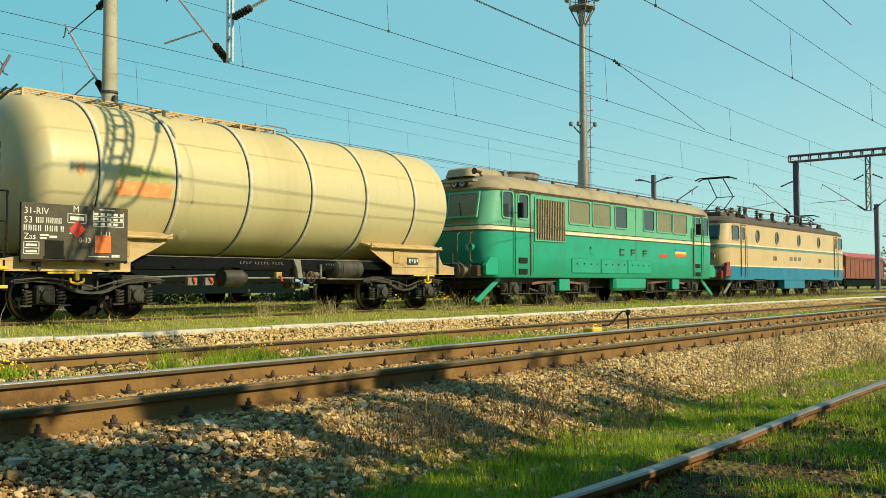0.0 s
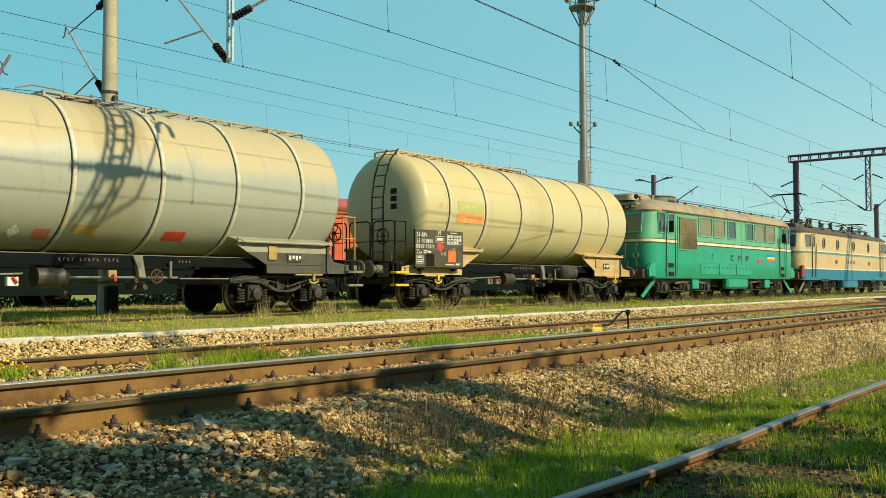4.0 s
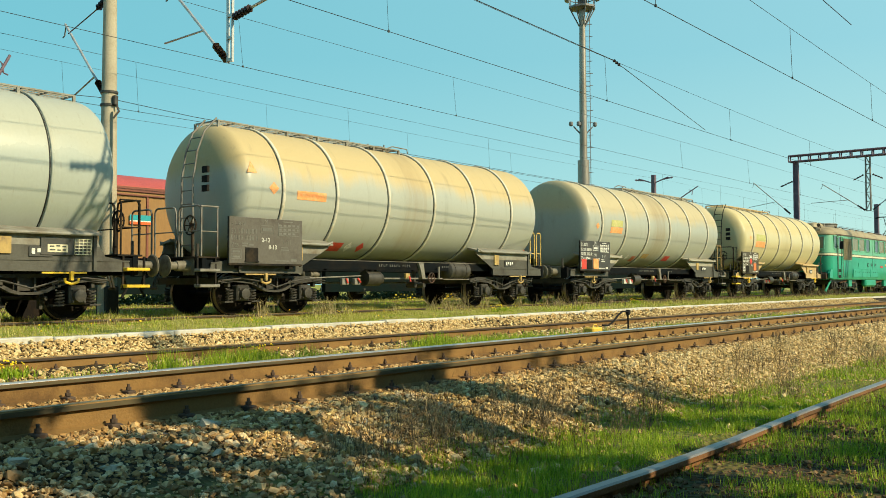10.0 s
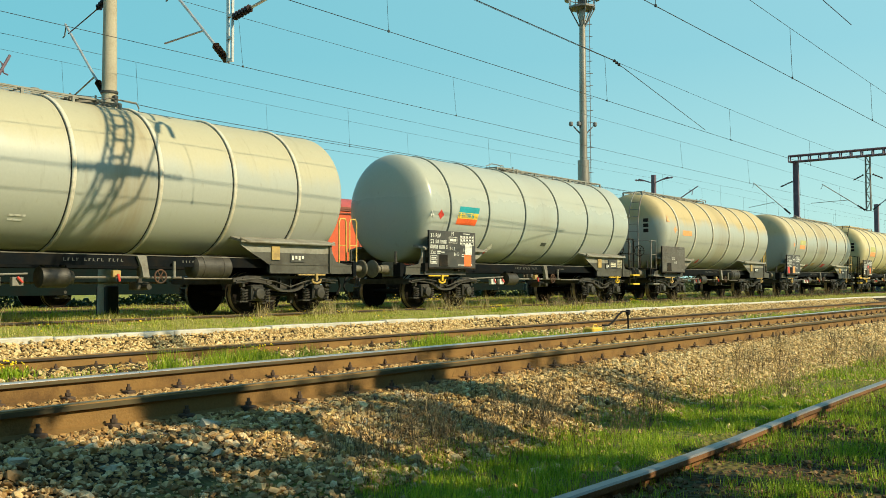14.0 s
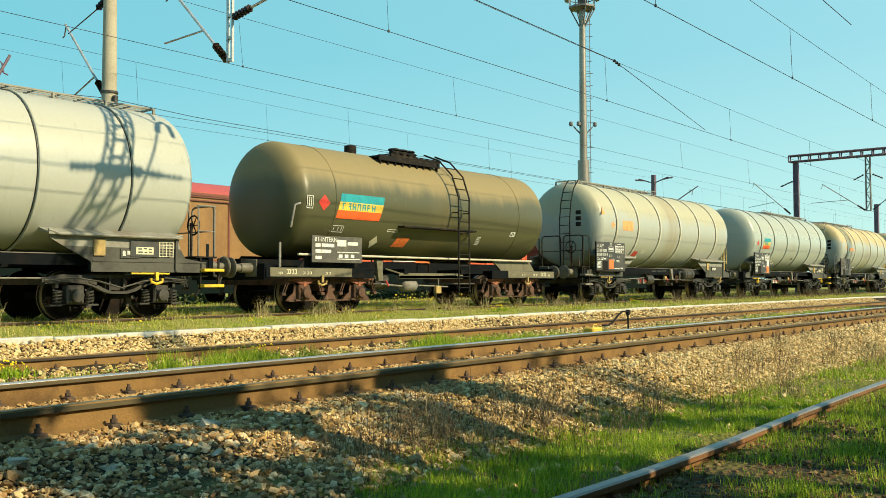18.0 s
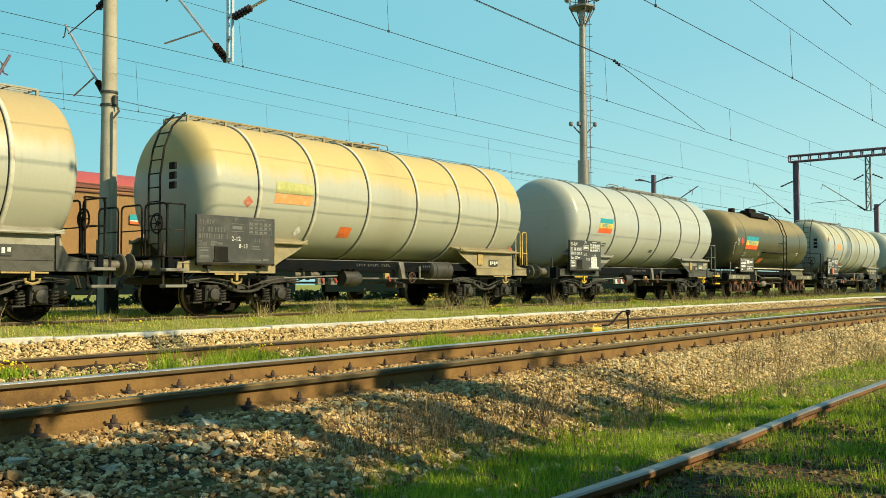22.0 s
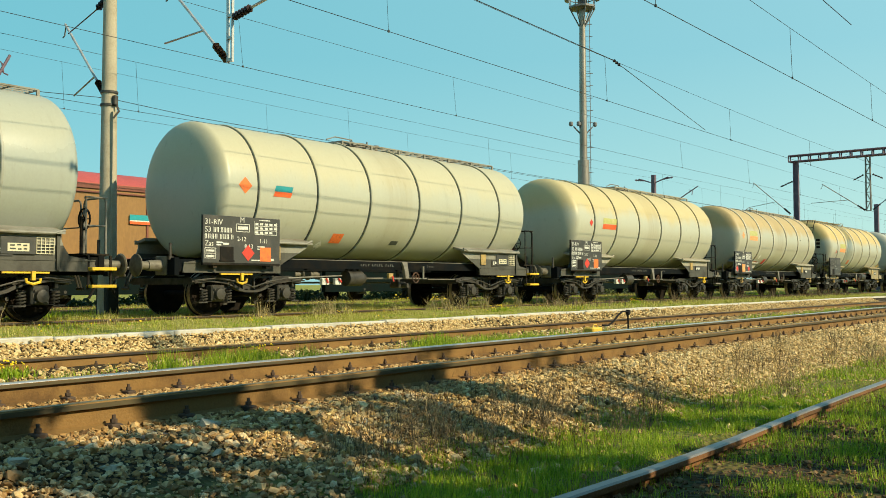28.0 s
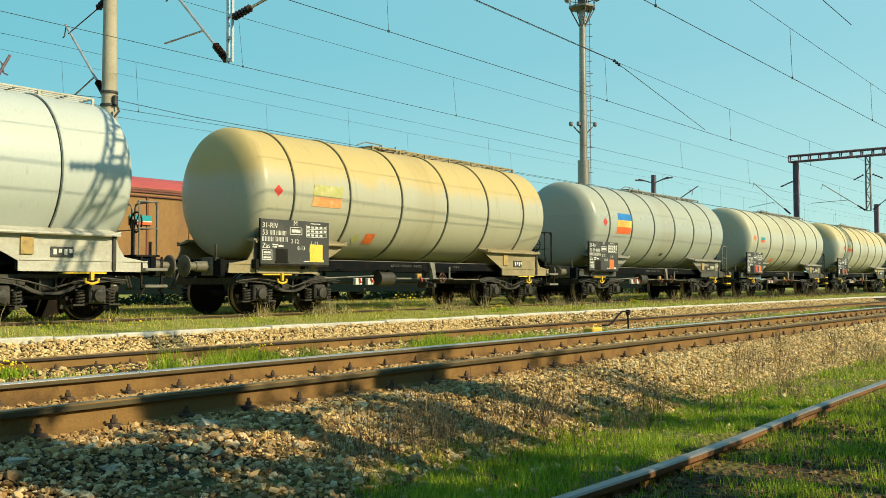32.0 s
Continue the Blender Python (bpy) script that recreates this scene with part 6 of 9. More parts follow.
    for px, pz, pw, ph in ((-4.9, 1.52, 0.16, 0.08), (-4.7, 1.52, 0.4, 0.08), (-4.9, 1.38, 0.5, 0.08), (-4.9, 1.24, 0.2, 0.07), (-4.2, 1.55, 0.3, 0.15), (-4.2, 1.24, 0.75, 0.02), (-4.2, 1.40, 0.75, 0.02),
                           (-4.15, 1.28, 0.12, 0.08), (-3.95, 1.28, 0.12, 0.08), (-3.75, 1.28, 0.12, 0.08), (-3.85, 1.58, 0.35, 0.08)):
        b_box(rows, px, px + pw, -1.427, -1.42, pz, pz + ph)
    part("stencilling", rows, WHITE, bd, smooth=0)
    part("lettering", LETTERS["81-INTERN"], None, bd, at=pose(-4.92, -1.424, 1.645))
    bm = bmesh.new()
    b_box(bm, -5.55, -5.5, -1.3, -1.27, 1.0, 1.6)
    part("lamp_iron", bm, GREY_STEEL, wagon)
    bm = bmesh.new()
    b_tube(bm, [(-5.2, -1.28, 1.95), (-5.15, -1.36, 2.45), (-5.0, -1.38, 2.5)], 0.03, 6)
    part("grab_iron", bm, GREY_STEEL, wagon)
    bm = bmesh.new()
    b_lathe(bm, [(-0.3, 0.12), (-0.29, 0.2), (0.25, 0.2), (0.3, 0.14)], "x", 18, (-1.6, -0.6, 0.72))
    b_tube(bm, [(-2.6, -0.9, 0.66), (2.2, -0.9, 0.66)], 0.025, 6)
    part("brake_cylinder", bm, BOGIE, wagon)
    bm = bmesh.new()
    b_box(bm, -1.55, 1.55, -1.50, -1.26, 2.10, 2.15, 0.01)
    part("flank_shelf", bm, UNDER, wagon)
    R, Z = 1.385, 2.685
    for k, (m, nm) in enumerate(((FLAG_RED, "lower_stripe"), (FLAG_YELLOW, "middle_stripe"), (FLAG_TEAL, "upper_stripe"))):
        bm = bmesh.new()
        on_tank(bm, rect(-3.84 + 0.05 * k, -2.32 + 0.05 * k, 2.22 + 0.2 * k, 2.42 + 0.2 * k, 0.05), 0.006, R, Z, 3)
        part(nm, bm, m, wagon, "stripe of the striped company panel")
    bm = bmesh.new()
    glyphs(bm, -3.66, 2.44, 0.17, 0.16, R, Z)
    part("panel_lettering_shape", bm, FLAG_TEAL, wagon)
    for pts, m in ((diamond(-4.25, 2.56, 0.19), RED), (rect(-1.45, -0.95, 1.62, 1.86, 0.05), ORANGE), (diamond(-2.2, 1.72, 0.15), FADE_CREAM), (diamond(1.28, 1.98, 0.13), FADED_YELLOW)):
        bm = bmesh.new()
        on_tank(bm, pts, 0.006, R, Z)
        part("sticker", bm, m, wagon)
    # framed stencils: four thin edges and a few strokes within
    for x0, x1, z0, z1, strokes in ((-4.80, -4.60, 2.40, 2.70, ((0.3, 0.15, 0.85), (0.6, 0.15, 0.85))), (-3.88, -3.46, 1.90, 2.06, ((0.2, 0.25, 0.75), (0.55, 0.25, 0.75), (0.8, 0.25, 0.75))),
                                    (1.95, 2.12, 1.78, 2.0, ((0.3, 0.1, 0.9), (0.6, 0.1, 0.9))), (-1.9, -1.5, 1.98, 2.05, ()), (3.5, 3.75, 2.06, 2.2, ((0.2, 0.1, 0.9), (0.5, 0.1, 0.9), (0.8, 0.1, 0.9)))):
        bm = bmesh.new()
        t = 0.016
        for q in (rect(x0, x1, z0, z0 + t), rect(x0, x1, z1 - t, z1), rect(x0, x0 + t, z0 + t, z1 - t), rect(x1 - t, x1, z0 + t, z1 - t)):
            on_tank(bm, q, 0.006, R, Z, 2)
        for u, a, c in strokes:
            on_tank(bm, rect(x0 + (x1 - x0) * u, x0 + (x1 - x0) * u + t * 1.4, z0 + (z1 - z0) * a, z0 + (z1 - z0) * c), 0.006, R, Z, 2)
        part("framed_stencil", bm, WHITE, wagon, "white framed stencil")
    return wagon


TRAIN = []
GREYFRAME = mat("grey saddle paint", (0.24, 0.235, 0.20), 0.6, second=(0.15, 0.125, 0.09), blotch=1.8)
CREAMFRAME = mat("orange-cream saddle paint", (0.50, 0.36, 0.17), 0.6, second=(0.36, 0.25, 0.12), blotch=1.8)
TANFRAME = mat("tan saddle paint", (0.30, 0.245, 0.135), 0.6, second=(0.20, 0.165, 0.10), blotch=1.8)
WHITEFRAME = mat("dusty white saddle paint", (0.46, 0.45, 0.385), 0.6, second=(0.34, 0.31, 0.24), blotch=1.8)
PALEFRAME = mat("pale saddle paint", (0.32, 0.30, 0.235), 0.6, second=(0.23, 0.195, 0.135), blotch=1.8)
# paler than the tanks: the rings' highlight is put into this colour
RING_HIGHLIGHT = mat("ring paint lightened as highlight", (0.58, 0.54, 0.43), 0.5, second=(0.44, 0.38, 0.26), blotch=2.5)
RING_DARK = mat("dark-edged ring", (0.36, 0.35, 0.29), 0.6, second=(0.22, 0.20, 0.15), blotch=3)
FADE_CREAM = mat("pale faded sticker", (0.62, 0.58, 0.42), 0.6, second=(0.5, 0.45, 0.3), blotch=9, bump=0)
FADE_RED = mat("faded red sticker", (0.50, 0.14, 0.08), 0.6, second=(0.45, 0.28, 0.18), blotch=9, bump=0)
TAN_BOARD = mat("dark olive board", (0.075, 0.064, 0.04), 0.65, second=(0.045, 0.038, 0.024), blotch=3)
BROWN_BOARD = mat("brown-grey board", (0.10, 0.092, 0.078), 0.65, second=(0.07, 0.06, 0.05), blotch=3)
FAINT = mat("faint lettering", (0.14, 0.14, 0.125), 0.7, bump=0)
P = {
    "cream": tank_mat("cream tank paint", (0.61, 0.525, 0.30), (0.61, 0.46, 0.20), 0.6, streak=0.16),
    "grey_cream": tank_mat("grey-cream tank paint", (0.41, 0.415, 0.355), (0.54, 0.42, 0.22), 0.8, streak=0.3, spill=0.8),
    "amber_grey": tank_mat("amber-stained grey tank paint", (0.435, 0.44, 0.38), (0.56, 0.415, 0.19), 0.9, streak=0.28, spill=0.6),
    "light": tank_mat("light grey tank paint", (0.43, 0.455, 0.405), (0.48, 0.43, 0.28), 0.35, streak=0.16, rough=0.3, spill=0.2),
    "dusty": tank_mat("dusty grey tank paint", (0.435, 0.44, 0.385), (0.50, 0.42, 0.22), 0.6, streak=0.3, spill=0.75),
    "silver": tank_mat("silver-grey tank paint", (0.49, 0.485, 0.43), (0.49, 0.44, 0.30), 0.35, streak=0.10, rough=0.28, spill=0.15),
    "amber": tank_mat("amber-washed tank paint", (0.49, 0.47, 0.37), (0.62, 0.43, 0.14), 0.85, streak=0.2),
    "rust_top": tank_mat("rust-crowned tank paint", (0.49, 0.465, 0.36), (0.52, 0.34, 0.11), 0.75, streak=0.25),
    "pale_cream": tank_mat("pale cream tank paint", (0.525, 0.51, 0.40), (0.61, 0.46, 0.18), 0.7, streak=0.12),
    "buff": tank_mat("buff tank paint", (0.50, 0.495, 0.395), (0.55, 0.46, 0.24), 0.45, streak=0.12),
    "bluegrey": tank_mat("blue-grey tank paint", (0.42, 0.435, 0.38), (0.45, 0.42, 0.28), 0.4, streak=0.12, rough=0.3),
    "ochre": tank_mat("ochre-washed tank paint", (0.49, 0.465, 0.35), (0.60, 0.42, 0.13), 0.8, streak=0.24),
    "white": tank_mat("whitish tank paint", (0.56, 0.585, 0.54), (0.55, 0.52, 0.39), 0.15, streak=0.06, rough=0.28, spill=0.1),
}


def build_train():
    add = TRAIN.append
    add(tank_wagon(13.58, "cream tank wagon with faded orange panel and red-splashed board", P["cream"], -1,
                   {"stickers": (("diamond", 1.02, 0.55, 0.16), ("square", 1.52, 0.30, 0.16)), "paint": TAN_BOARD, "look": "dark olive inscription board with white stencilled lettering"},
                   (("stripes", -4.15, 2.34, 1.2, 0.6, FADE_GREEN, FADE_ORANGE), ("diamond", -4.83, 2.75, 0.12, FADE_ORANGE), ("diamond", -2.37, 1.68, 0.12, FADE_CREAM)),
                   P["cream"], CREAMFRAME, low_tank=True, hook=YELLOW, step_mat=YELLOW))
    add(tank_wagon(-0.86, "grey-cream tank wagon with faded green and orange panel", P["grey_cream"], 1,
                   {"stickers": (("red_square", 0.22, 0.20, 0.16), ("pale", 1.02, 0.22, 0.17)), "pale": FADE_ORANGE},
                   (("stripes", -3.82, 2.42, 0.85, 0.46, FADE_GREEN, FADE_ORANGE), ("diamond", -4.72, 2.62, 0.12, FADE_ORANGE),
                    ("diamond", -1.72, 1.60, 0.12, WHITE), ("block", -1.35, 1.48, 0.3, 0.18, FADE_RED), ("block", -0.65, 1.60, 0.5, 0.16, FADED_YELLOW), ("block", 1.3, 1.54, 0.5, 0.18, RED)),
                   P["grey_cream"], PALEFRAME, rail_mat=FADED_YELLOW, rings=(-4.41, -2.66, -0.87, 0.97, 2.79, 4.61), trim=0.25))
    add(tank_wagon(-15.20, "amber-stained grey tank wagon with a blank weathered board", P["amber_grey"], -1, {"faint": FAINT, "paint": BROWN_BOARD, "look": "weathered brown-grey inscription board"},
                   (("block", -4.04, 2.56, 0.9, 0.2, FADE_ORANGE), ("diamond", -4.72, 2.76, 0.14, FADE_ORANGE), ("block", -2.5, 1.46, 0.4, 0.2, RED),
                    ("diamond", -1.88, 1.57, 0.12, WHITE), ("diamond", -1.46, 1.57, 0.12, RED), ("triangle", -5.3, 3.05, FADE_ORANGE)),
                   P["amber_grey"], GREYFRAME, low_tank=True, rail_mat=GREY_STEEL))
    add(tank_wagon(-29.59, "light grey tank wagon with bright blue, yellow and red panel", P["light"], 1,
                   {"stickers": (("square", 1.66, 0.20, 0.16), ("pale", 1.7, 0.50, 0.15))},
                   (("flag", -4.32, 2.29, 0.90, 0.50, FLAG_TEAL, FLAG_YELLOW, FLAG_RED, FLAG_TEAL), ("diamond", -5.0, 2.52, 0.13, RED), ("text", -5.46, 2.45, "A"),
                    ("block", -2.5, 1.46, 0.2, 0.16, RED), ("diamond", -2.27, 1.70, 0.12, WHITE), ("block", 0.3, 1.84, 0.28, 0.10, DARK_MARK)),
                   RING_DARK, GREYFRAME, hook=YELLOW, step_mat=YELLOW, rings=NEW_RINGS, board_x=-5.53))
    add(tank_wagon(-44.11, "dusty cream-grey tank wagon with an orange plate on its board", P["dusty"], -1,
                   {"stickers": (("square", 1.02, 0.22, 0.16),)},
                   (("block", -4.0, 2.55, 0.8, 0.34, FADE_ORANGE), ("diamond", -4.72, 2.70, 0.13, FADE_ORANGE), ("block", -2.6, 1.66, 0.35, 0.18, RED), ("triangle", -5.35, 3.05, FADE_ORANGE), ("bars", -2.0, 1.85, 2, 0.3, WHITE)),
                   P["dusty"], GREYFRAME, low_tank=True))
    add(brown_wagon(-58.37, "olive-brown tank wagon with side ladders and striped panel"))
    add(tank_wagon(-72.16, "silver-grey tank wagon with teal, yellow and red panel", P["silver"], 1,
                   {"stickers": (("pale", 1.55, 0.25, 0.19),), "pale": WHITE},
                   (("flag", -4.0, 2.39, 0.92, 0.50, FLAG_TEAL, FLAG_YELLOW, FLAG_RED, FLAG_TEAL), ("bars", -3.5, 2.02, 2, 0.3, DARK_MARK), ("block", 0.28, 1.82, 0.28, 0.10, DARK_MARK)),
                   RING_DARK, GREYFRAME, rail_mat=GREY_STEEL, step_mat=YELLOW, hook=YELLOW, board_x=-5.93, rings=(-4.58, -2.83, -1.05, 0.79, 2.62, 4.45), trim=0.07))
    add(tank_wagon(-86.64, "amber-washed tank wagon with dull board and orange plate", P["amber"], -1, {"faint": FAINT},
                   (("stripes", -3.9, 2.44, 1.1, 0.48, FADE_GREEN, FADE_ORANGE), ("diamond", -4.6, 2.42, 0.13, FADE_RED), ("block", -1.7, 1.78, 0.4, 0.24, ORANGE), ("diamond", -3.0, 1.86, 0.12, WHITE)),
                   P["amber"], TANFRAME, low_tank=True, rings=(-4.30, -2.64, -0.88, 0.94, 2.74, 4.57)))
    add(tank_wagon(-100.95, "rust-crowned tank wagon with faded orange panel", P["rust_top"], 1,
                   {"stickers": (("diamond", 0.2, 0.2, 0.14), ("pale", 1.0, 0.24, 0.17), ("diamond", 1.62, 0.2, 0.13)), "pale": FADE_ORANGE},
                   (("stripes", -4.1, 2.63, 1.0, 0.44, FADE_GREEN, FADE_ORANGE), ("diamond", -4.84, 2.82, 0.17, FADE_ORANGE), ("text", -5.43, 2.86, "A"),
                    ("diamond", -2.14, 1.9, 0.15, WHITE), ("block", -2.65, 1.56, 0.6, 0.14, FADE_RED), ("block", -1.4, 1.58, 0.32, 0.22, RED), ("bars", 3.1, 2.85, 1, 0.2, DARK_MARK)),
                   P["rust_top"], PALEFRAME, rings=(-4.39, -2.67, -0.88, 0.99, 2.81, 4.62), trim=0.2))
    add(tank_wagon(-115.10, "pale cream tank wagon with red and orange plates", P["pale_cream"], 1,
                   {"stickers": (("diamond", 1.02, 0.22, 0.17), ("square", 1.62, 0.22, 0.15))},
                   (("stripes", -3.8, 2.53, 0.95, 0.38, FADE_GREEN, FLAG_RED), ("diamond", -4.57, 2.70, 0.12, RED), ("bars", 4.7, 1.28, 1, 0.4, WHITE)),
                   RING_DARK, PALEFRAME, hook=YELLOW, rings=(-4.33, -2.76, -1.04, 0.78, 2.55, 4.34)))
    add(tank_wagon(-129.50, "buff-grey tank wagon with orange hazard diamond and plates", P["buff"], 1,
                   {"stickers": (("diamond", 1.15, 0.22, 0.17), ("square", 1.62, 0.20, 0.15))},
                   (("stripes", -4.08, 2.58, 0.5, 0.24, FLAG_TEAL, FLAG_RED), ("diamond", -4.85, 2.76, 0.18, ORANGE), ("block", -1.98, 1.64, 0.36, 0.22, ORANGE), ("diamond", -2.25, 1.57, 0.12, WHITE), ("block", 0.15, 1.66, 0.28, 0.10, DARK_MARK)),
                   RING_DARK, GREYFRAME, hook=YELLOW, step_mat=YELLOW, rings=(-4.48, -2.74, -0.98, 0.87, 2.66, 4.46), trim=0.2))
    add(tank_wagon(-143.94, "blue-grey tank wagon with blue, yellow and red panel", P["bluegrey"], 1,
                   {"stickers": (("square", 1.55, 0.22, 0.16),)},
                   (("flag", -3.95, 2.42, 1.04, 0.72, FLAG_BLUE, FLAG_YELLOW, FLAG_RED, FADE_ORANGE), ("diamond", -4.77, 2.78, 0.16, RED), ("block", 0.1, 1.72, 0.28, 0.10, DARK_MARK)),
                   RING_DARK, GREYFRAME, rail_mat=GREY_STEEL, step_mat=YELLOW, hook=YELLOW, trim=0.06))
    add(tank_wagon(-158.39, "ochre-washed tank wagon with pale green and orange panel", P["ochre"], 1,
                   {"stickers": (("pale", 1.62, 0.26, 0.2),), "pale": FLAG_YELLOW},
                   (("stripes", -4.05, 2.44, 0.92, 0.5, FADE_GREEN, FADE_ORANGE), ("diamond", -5.05, 2.72, 0.13, RED), ("block", -2.0, 1.66, 0.34, 0.24, ORANGE), ("diamond", -2.3, 1.76, 0.13, FADE_GREEN)),
                   RING_DARK, TANFRAME, hook=YELLOW, rings=NEW_RINGS, board_x=-5.56))
    add(tank_wagon(-172.85, "whitish grey tank wagon with pale saddle plates", P["white"], 1, {}, (), RING_DARK, WHITEFRAME, rail_mat=GREY_STEEL, hook=YELLOW))

# ---------------------------------------------------------------- locomotives
def outline(L, W, r, z, bow=0.0, n=6):
    """Rounded plan outline at height z, half length L, half width W, corner radius r; the ends bow outward."""
    pts = []
    for cx, cy, a0 in ((L - r, W - r, 0), (-L + r, W - r, 90), (-L + r, -W + r, 180), (L - r, -W + r, 270)):
        for k in range(n + 1):
            a = radians(a0 + 90 * k / n)
            x, y = cx + r * math.cos(a), cy + r * math.sin(a)
            x += math.copysign(bow * (1 - (y / W) ** 2), x)
            pts.append((x, y, z))
    return pts


def loco_bogie(loco, x, axles, r, m, half=2.6):
    def frame_make(bm):
        for s in (-1, 1):
            y = s * 1.12
            top = [(-half, 0.62), (-half, 0.86), (half, 0.86), (half, 0.62)]
            b_prism(bm, [(-half, 0.66), (half, 0.66), (half, 0.86), (-half, 0.86)], "y", y - 0.05, y + 0.05)
            for a in axles:
                b_prism(bm, [(a - 0.34, 0.66), (a - 0.24, 0.40), (a + 0.24, 0.40), (a + 0.34, 0.66)], "y", y - 0.05, y + 0.05)
            for a, c in zip(axles, axles[1:]):
                mid = (a + c) / 2
                b_prism(bm, [(mid - 0.55, 0.84), (mid - 0.5, 0.80), (mid + 0.5, 0.80), (mid + 0.55, 0.84), (mid + 0.1, 0.96), (mid - 0.1, 0.96)], "y", y - 0.16, y - 0.06 if s < 0 else y + 0.16)
                b_tube(bm, [(mid - 0.2, y + s * 0.1, 0.5), (mid + 0.3, y + s * 0.1, 0.42)], 0.035, 6)
            b_tube(bm, [(-half, y + s * 0.1, 0.35), (half, y + s * 0.1, 0.35)], 0.02, 6)
        b_box(bm, -half, half, -0.4, 0.4, 0.5, 0.8)
        b_box(bm, -half, -half + 0.12, -1.1, 1.1, 0.55, 0.8)
        b_box(bm, half - 0.12, half, -1.1, 1.1, 0.55, 0.8)
    key = "loco_bogie_%s" % "_".join("%.1f" % a for a in axles)
    bogie = part("bogie", shared(key, frame_make, m), m, loco, at=pose(x, 0, 0))
    for a in axles:
        ws = part("wheelset", shared("wheelset_%.2f" % r, wheelset_mesh(r), WHEEL), WHEEL, bogie, at=pose(a, 0, r))
        ROLLING.append((ws, Vector((a, 0, r)), r))
        for s in (-1, 1):
            part("axle_box", shared("axle_box", axle_box_mesh, m), m, bogie, at=pose(a, s * 1.16, r * 0.95, 0, 0, 0 if s < 0 else 180) @ Matrix.Diagonal((1.15, 1, 1.15, 1)))
            for e in (-0.42, 0.42):
                part("coil_spring", shared("coil_spring", spring_mesh, m), m, bogie, at=pose(a + e, s * 1.14, 0.40) @ Matrix.Diagonal((1.1, 1.1, 1.2, 1)))
    return bogie


def side_window(parent, x0, x1, z0, z1, y, frame_m, glass_m, label="", deep=0.03, round_r=0.07):
    """A window with a proud frame and a pane set back inside it, on the flank at y (near side negative)."""
    s = -1 if y < 0 else 1
    def rr(a0, a1, b0, b1, r):
        pts = []
        for cx, cz, s0 in ((a1 - r, b1 - r, 0), (a0 + r, b1 - r, 90), (a0 + r, b0 + r, 180), (a1 - r, b0 + r, 270)):
            for k in range(4):
                a = radians(s0 + 30 * k)
                pts.append((cx + r * math.cos(a), cz + r * math.sin(a)))
        return pts
    outer, inner = rr(x0 - 0.045, x1 + 0.045, z0 - 0.045, z1 + 0.045, round_r + 0.03), rr(x0, x1, z0, z1, round_r)
    bm = bmesh.new()
    loops = []
    for pts, yy in ((outer, y - s * 0.01), (outer, y + s * deep), (inner, y + s * deep), (inner, y - s * 0.01)):
        loops.append([bm.verts.new((px, yy, pz)) for px, pz in pts])
    k = len(outer)
    for a, c in zip(loops, loops[1:] + loops[:1]):
        for i in range(k):
            bm.faces.new((a[i], a[(i + 1) % k], c[(i + 1) % k], c[i]))
    win = part("window", bm, frame_m, parent)
    bm = bmesh.new()
    vs = [bm.verts.new((px, y + s * 0.006, pz)) for px, pz in inner]
    bm.faces.new(vs)
    part("pane", bm, glass_m, win, label)
    return win


def end_window(parent, y0, y1, z0, z1, x, tilt, frame_m, glass_m):
    """A cab window on the front, leaning back by tilt degrees, turned by its place on the bow."""
    bm = bmesh.new()
    w, h = y1 - y0, z1 - z0
    for a, c, d, e in ((-0.05, 0.0, -0.05, h + 0.05), (w, w + 0.05, -0.05, h + 0.05), (0, w, -0.05, 0), (0, w, h, h + 0.05)):
        b_box(bm, -0.035, 0.02, a, c, d, e)
    win = part("cab_window", bm, frame_m, parent, at=pose(x, y0, z0, 0, tilt, 0))
    bm = bmesh.new()
    b_box(bm, -0.012, 0.0, 0, w, 0, h)
    part("pane", bm, glass_m, win)
    bm = bmesh.new()
    b_tube(bm, [(-0.045, w * 0.5, 0.0), (-0.045, w * 0.62, h * 0.6)], 0.012, 5)
    part("wiper", bm, RUBBER, win)
    return win


def lamp_round(parent, x, y, z, r, depth=0.14, name="headlight", m=None):
    bm = bmesh.new()
    b_lathe(bm, [(0.02, r * 0.7), (-depth + 0.02, r), (-depth, r * 1.05), (-depth, r * 0.86), (-depth + 0.03, r * 0.82)], "x", 18, (0, 0, 0))
    h = part(name, bm, m or D_DARKLINE, parent, at=pose(x, y, z))
    bm = bmesh.new()
    b_lathe(bm, [(-depth + 0.035, 0.01), (-depth + 0.02, r * 0.8), (-depth + 0.04, r * 0.8)], "x", 18)
    part("lens", bm, CLEAR, h)
    return h


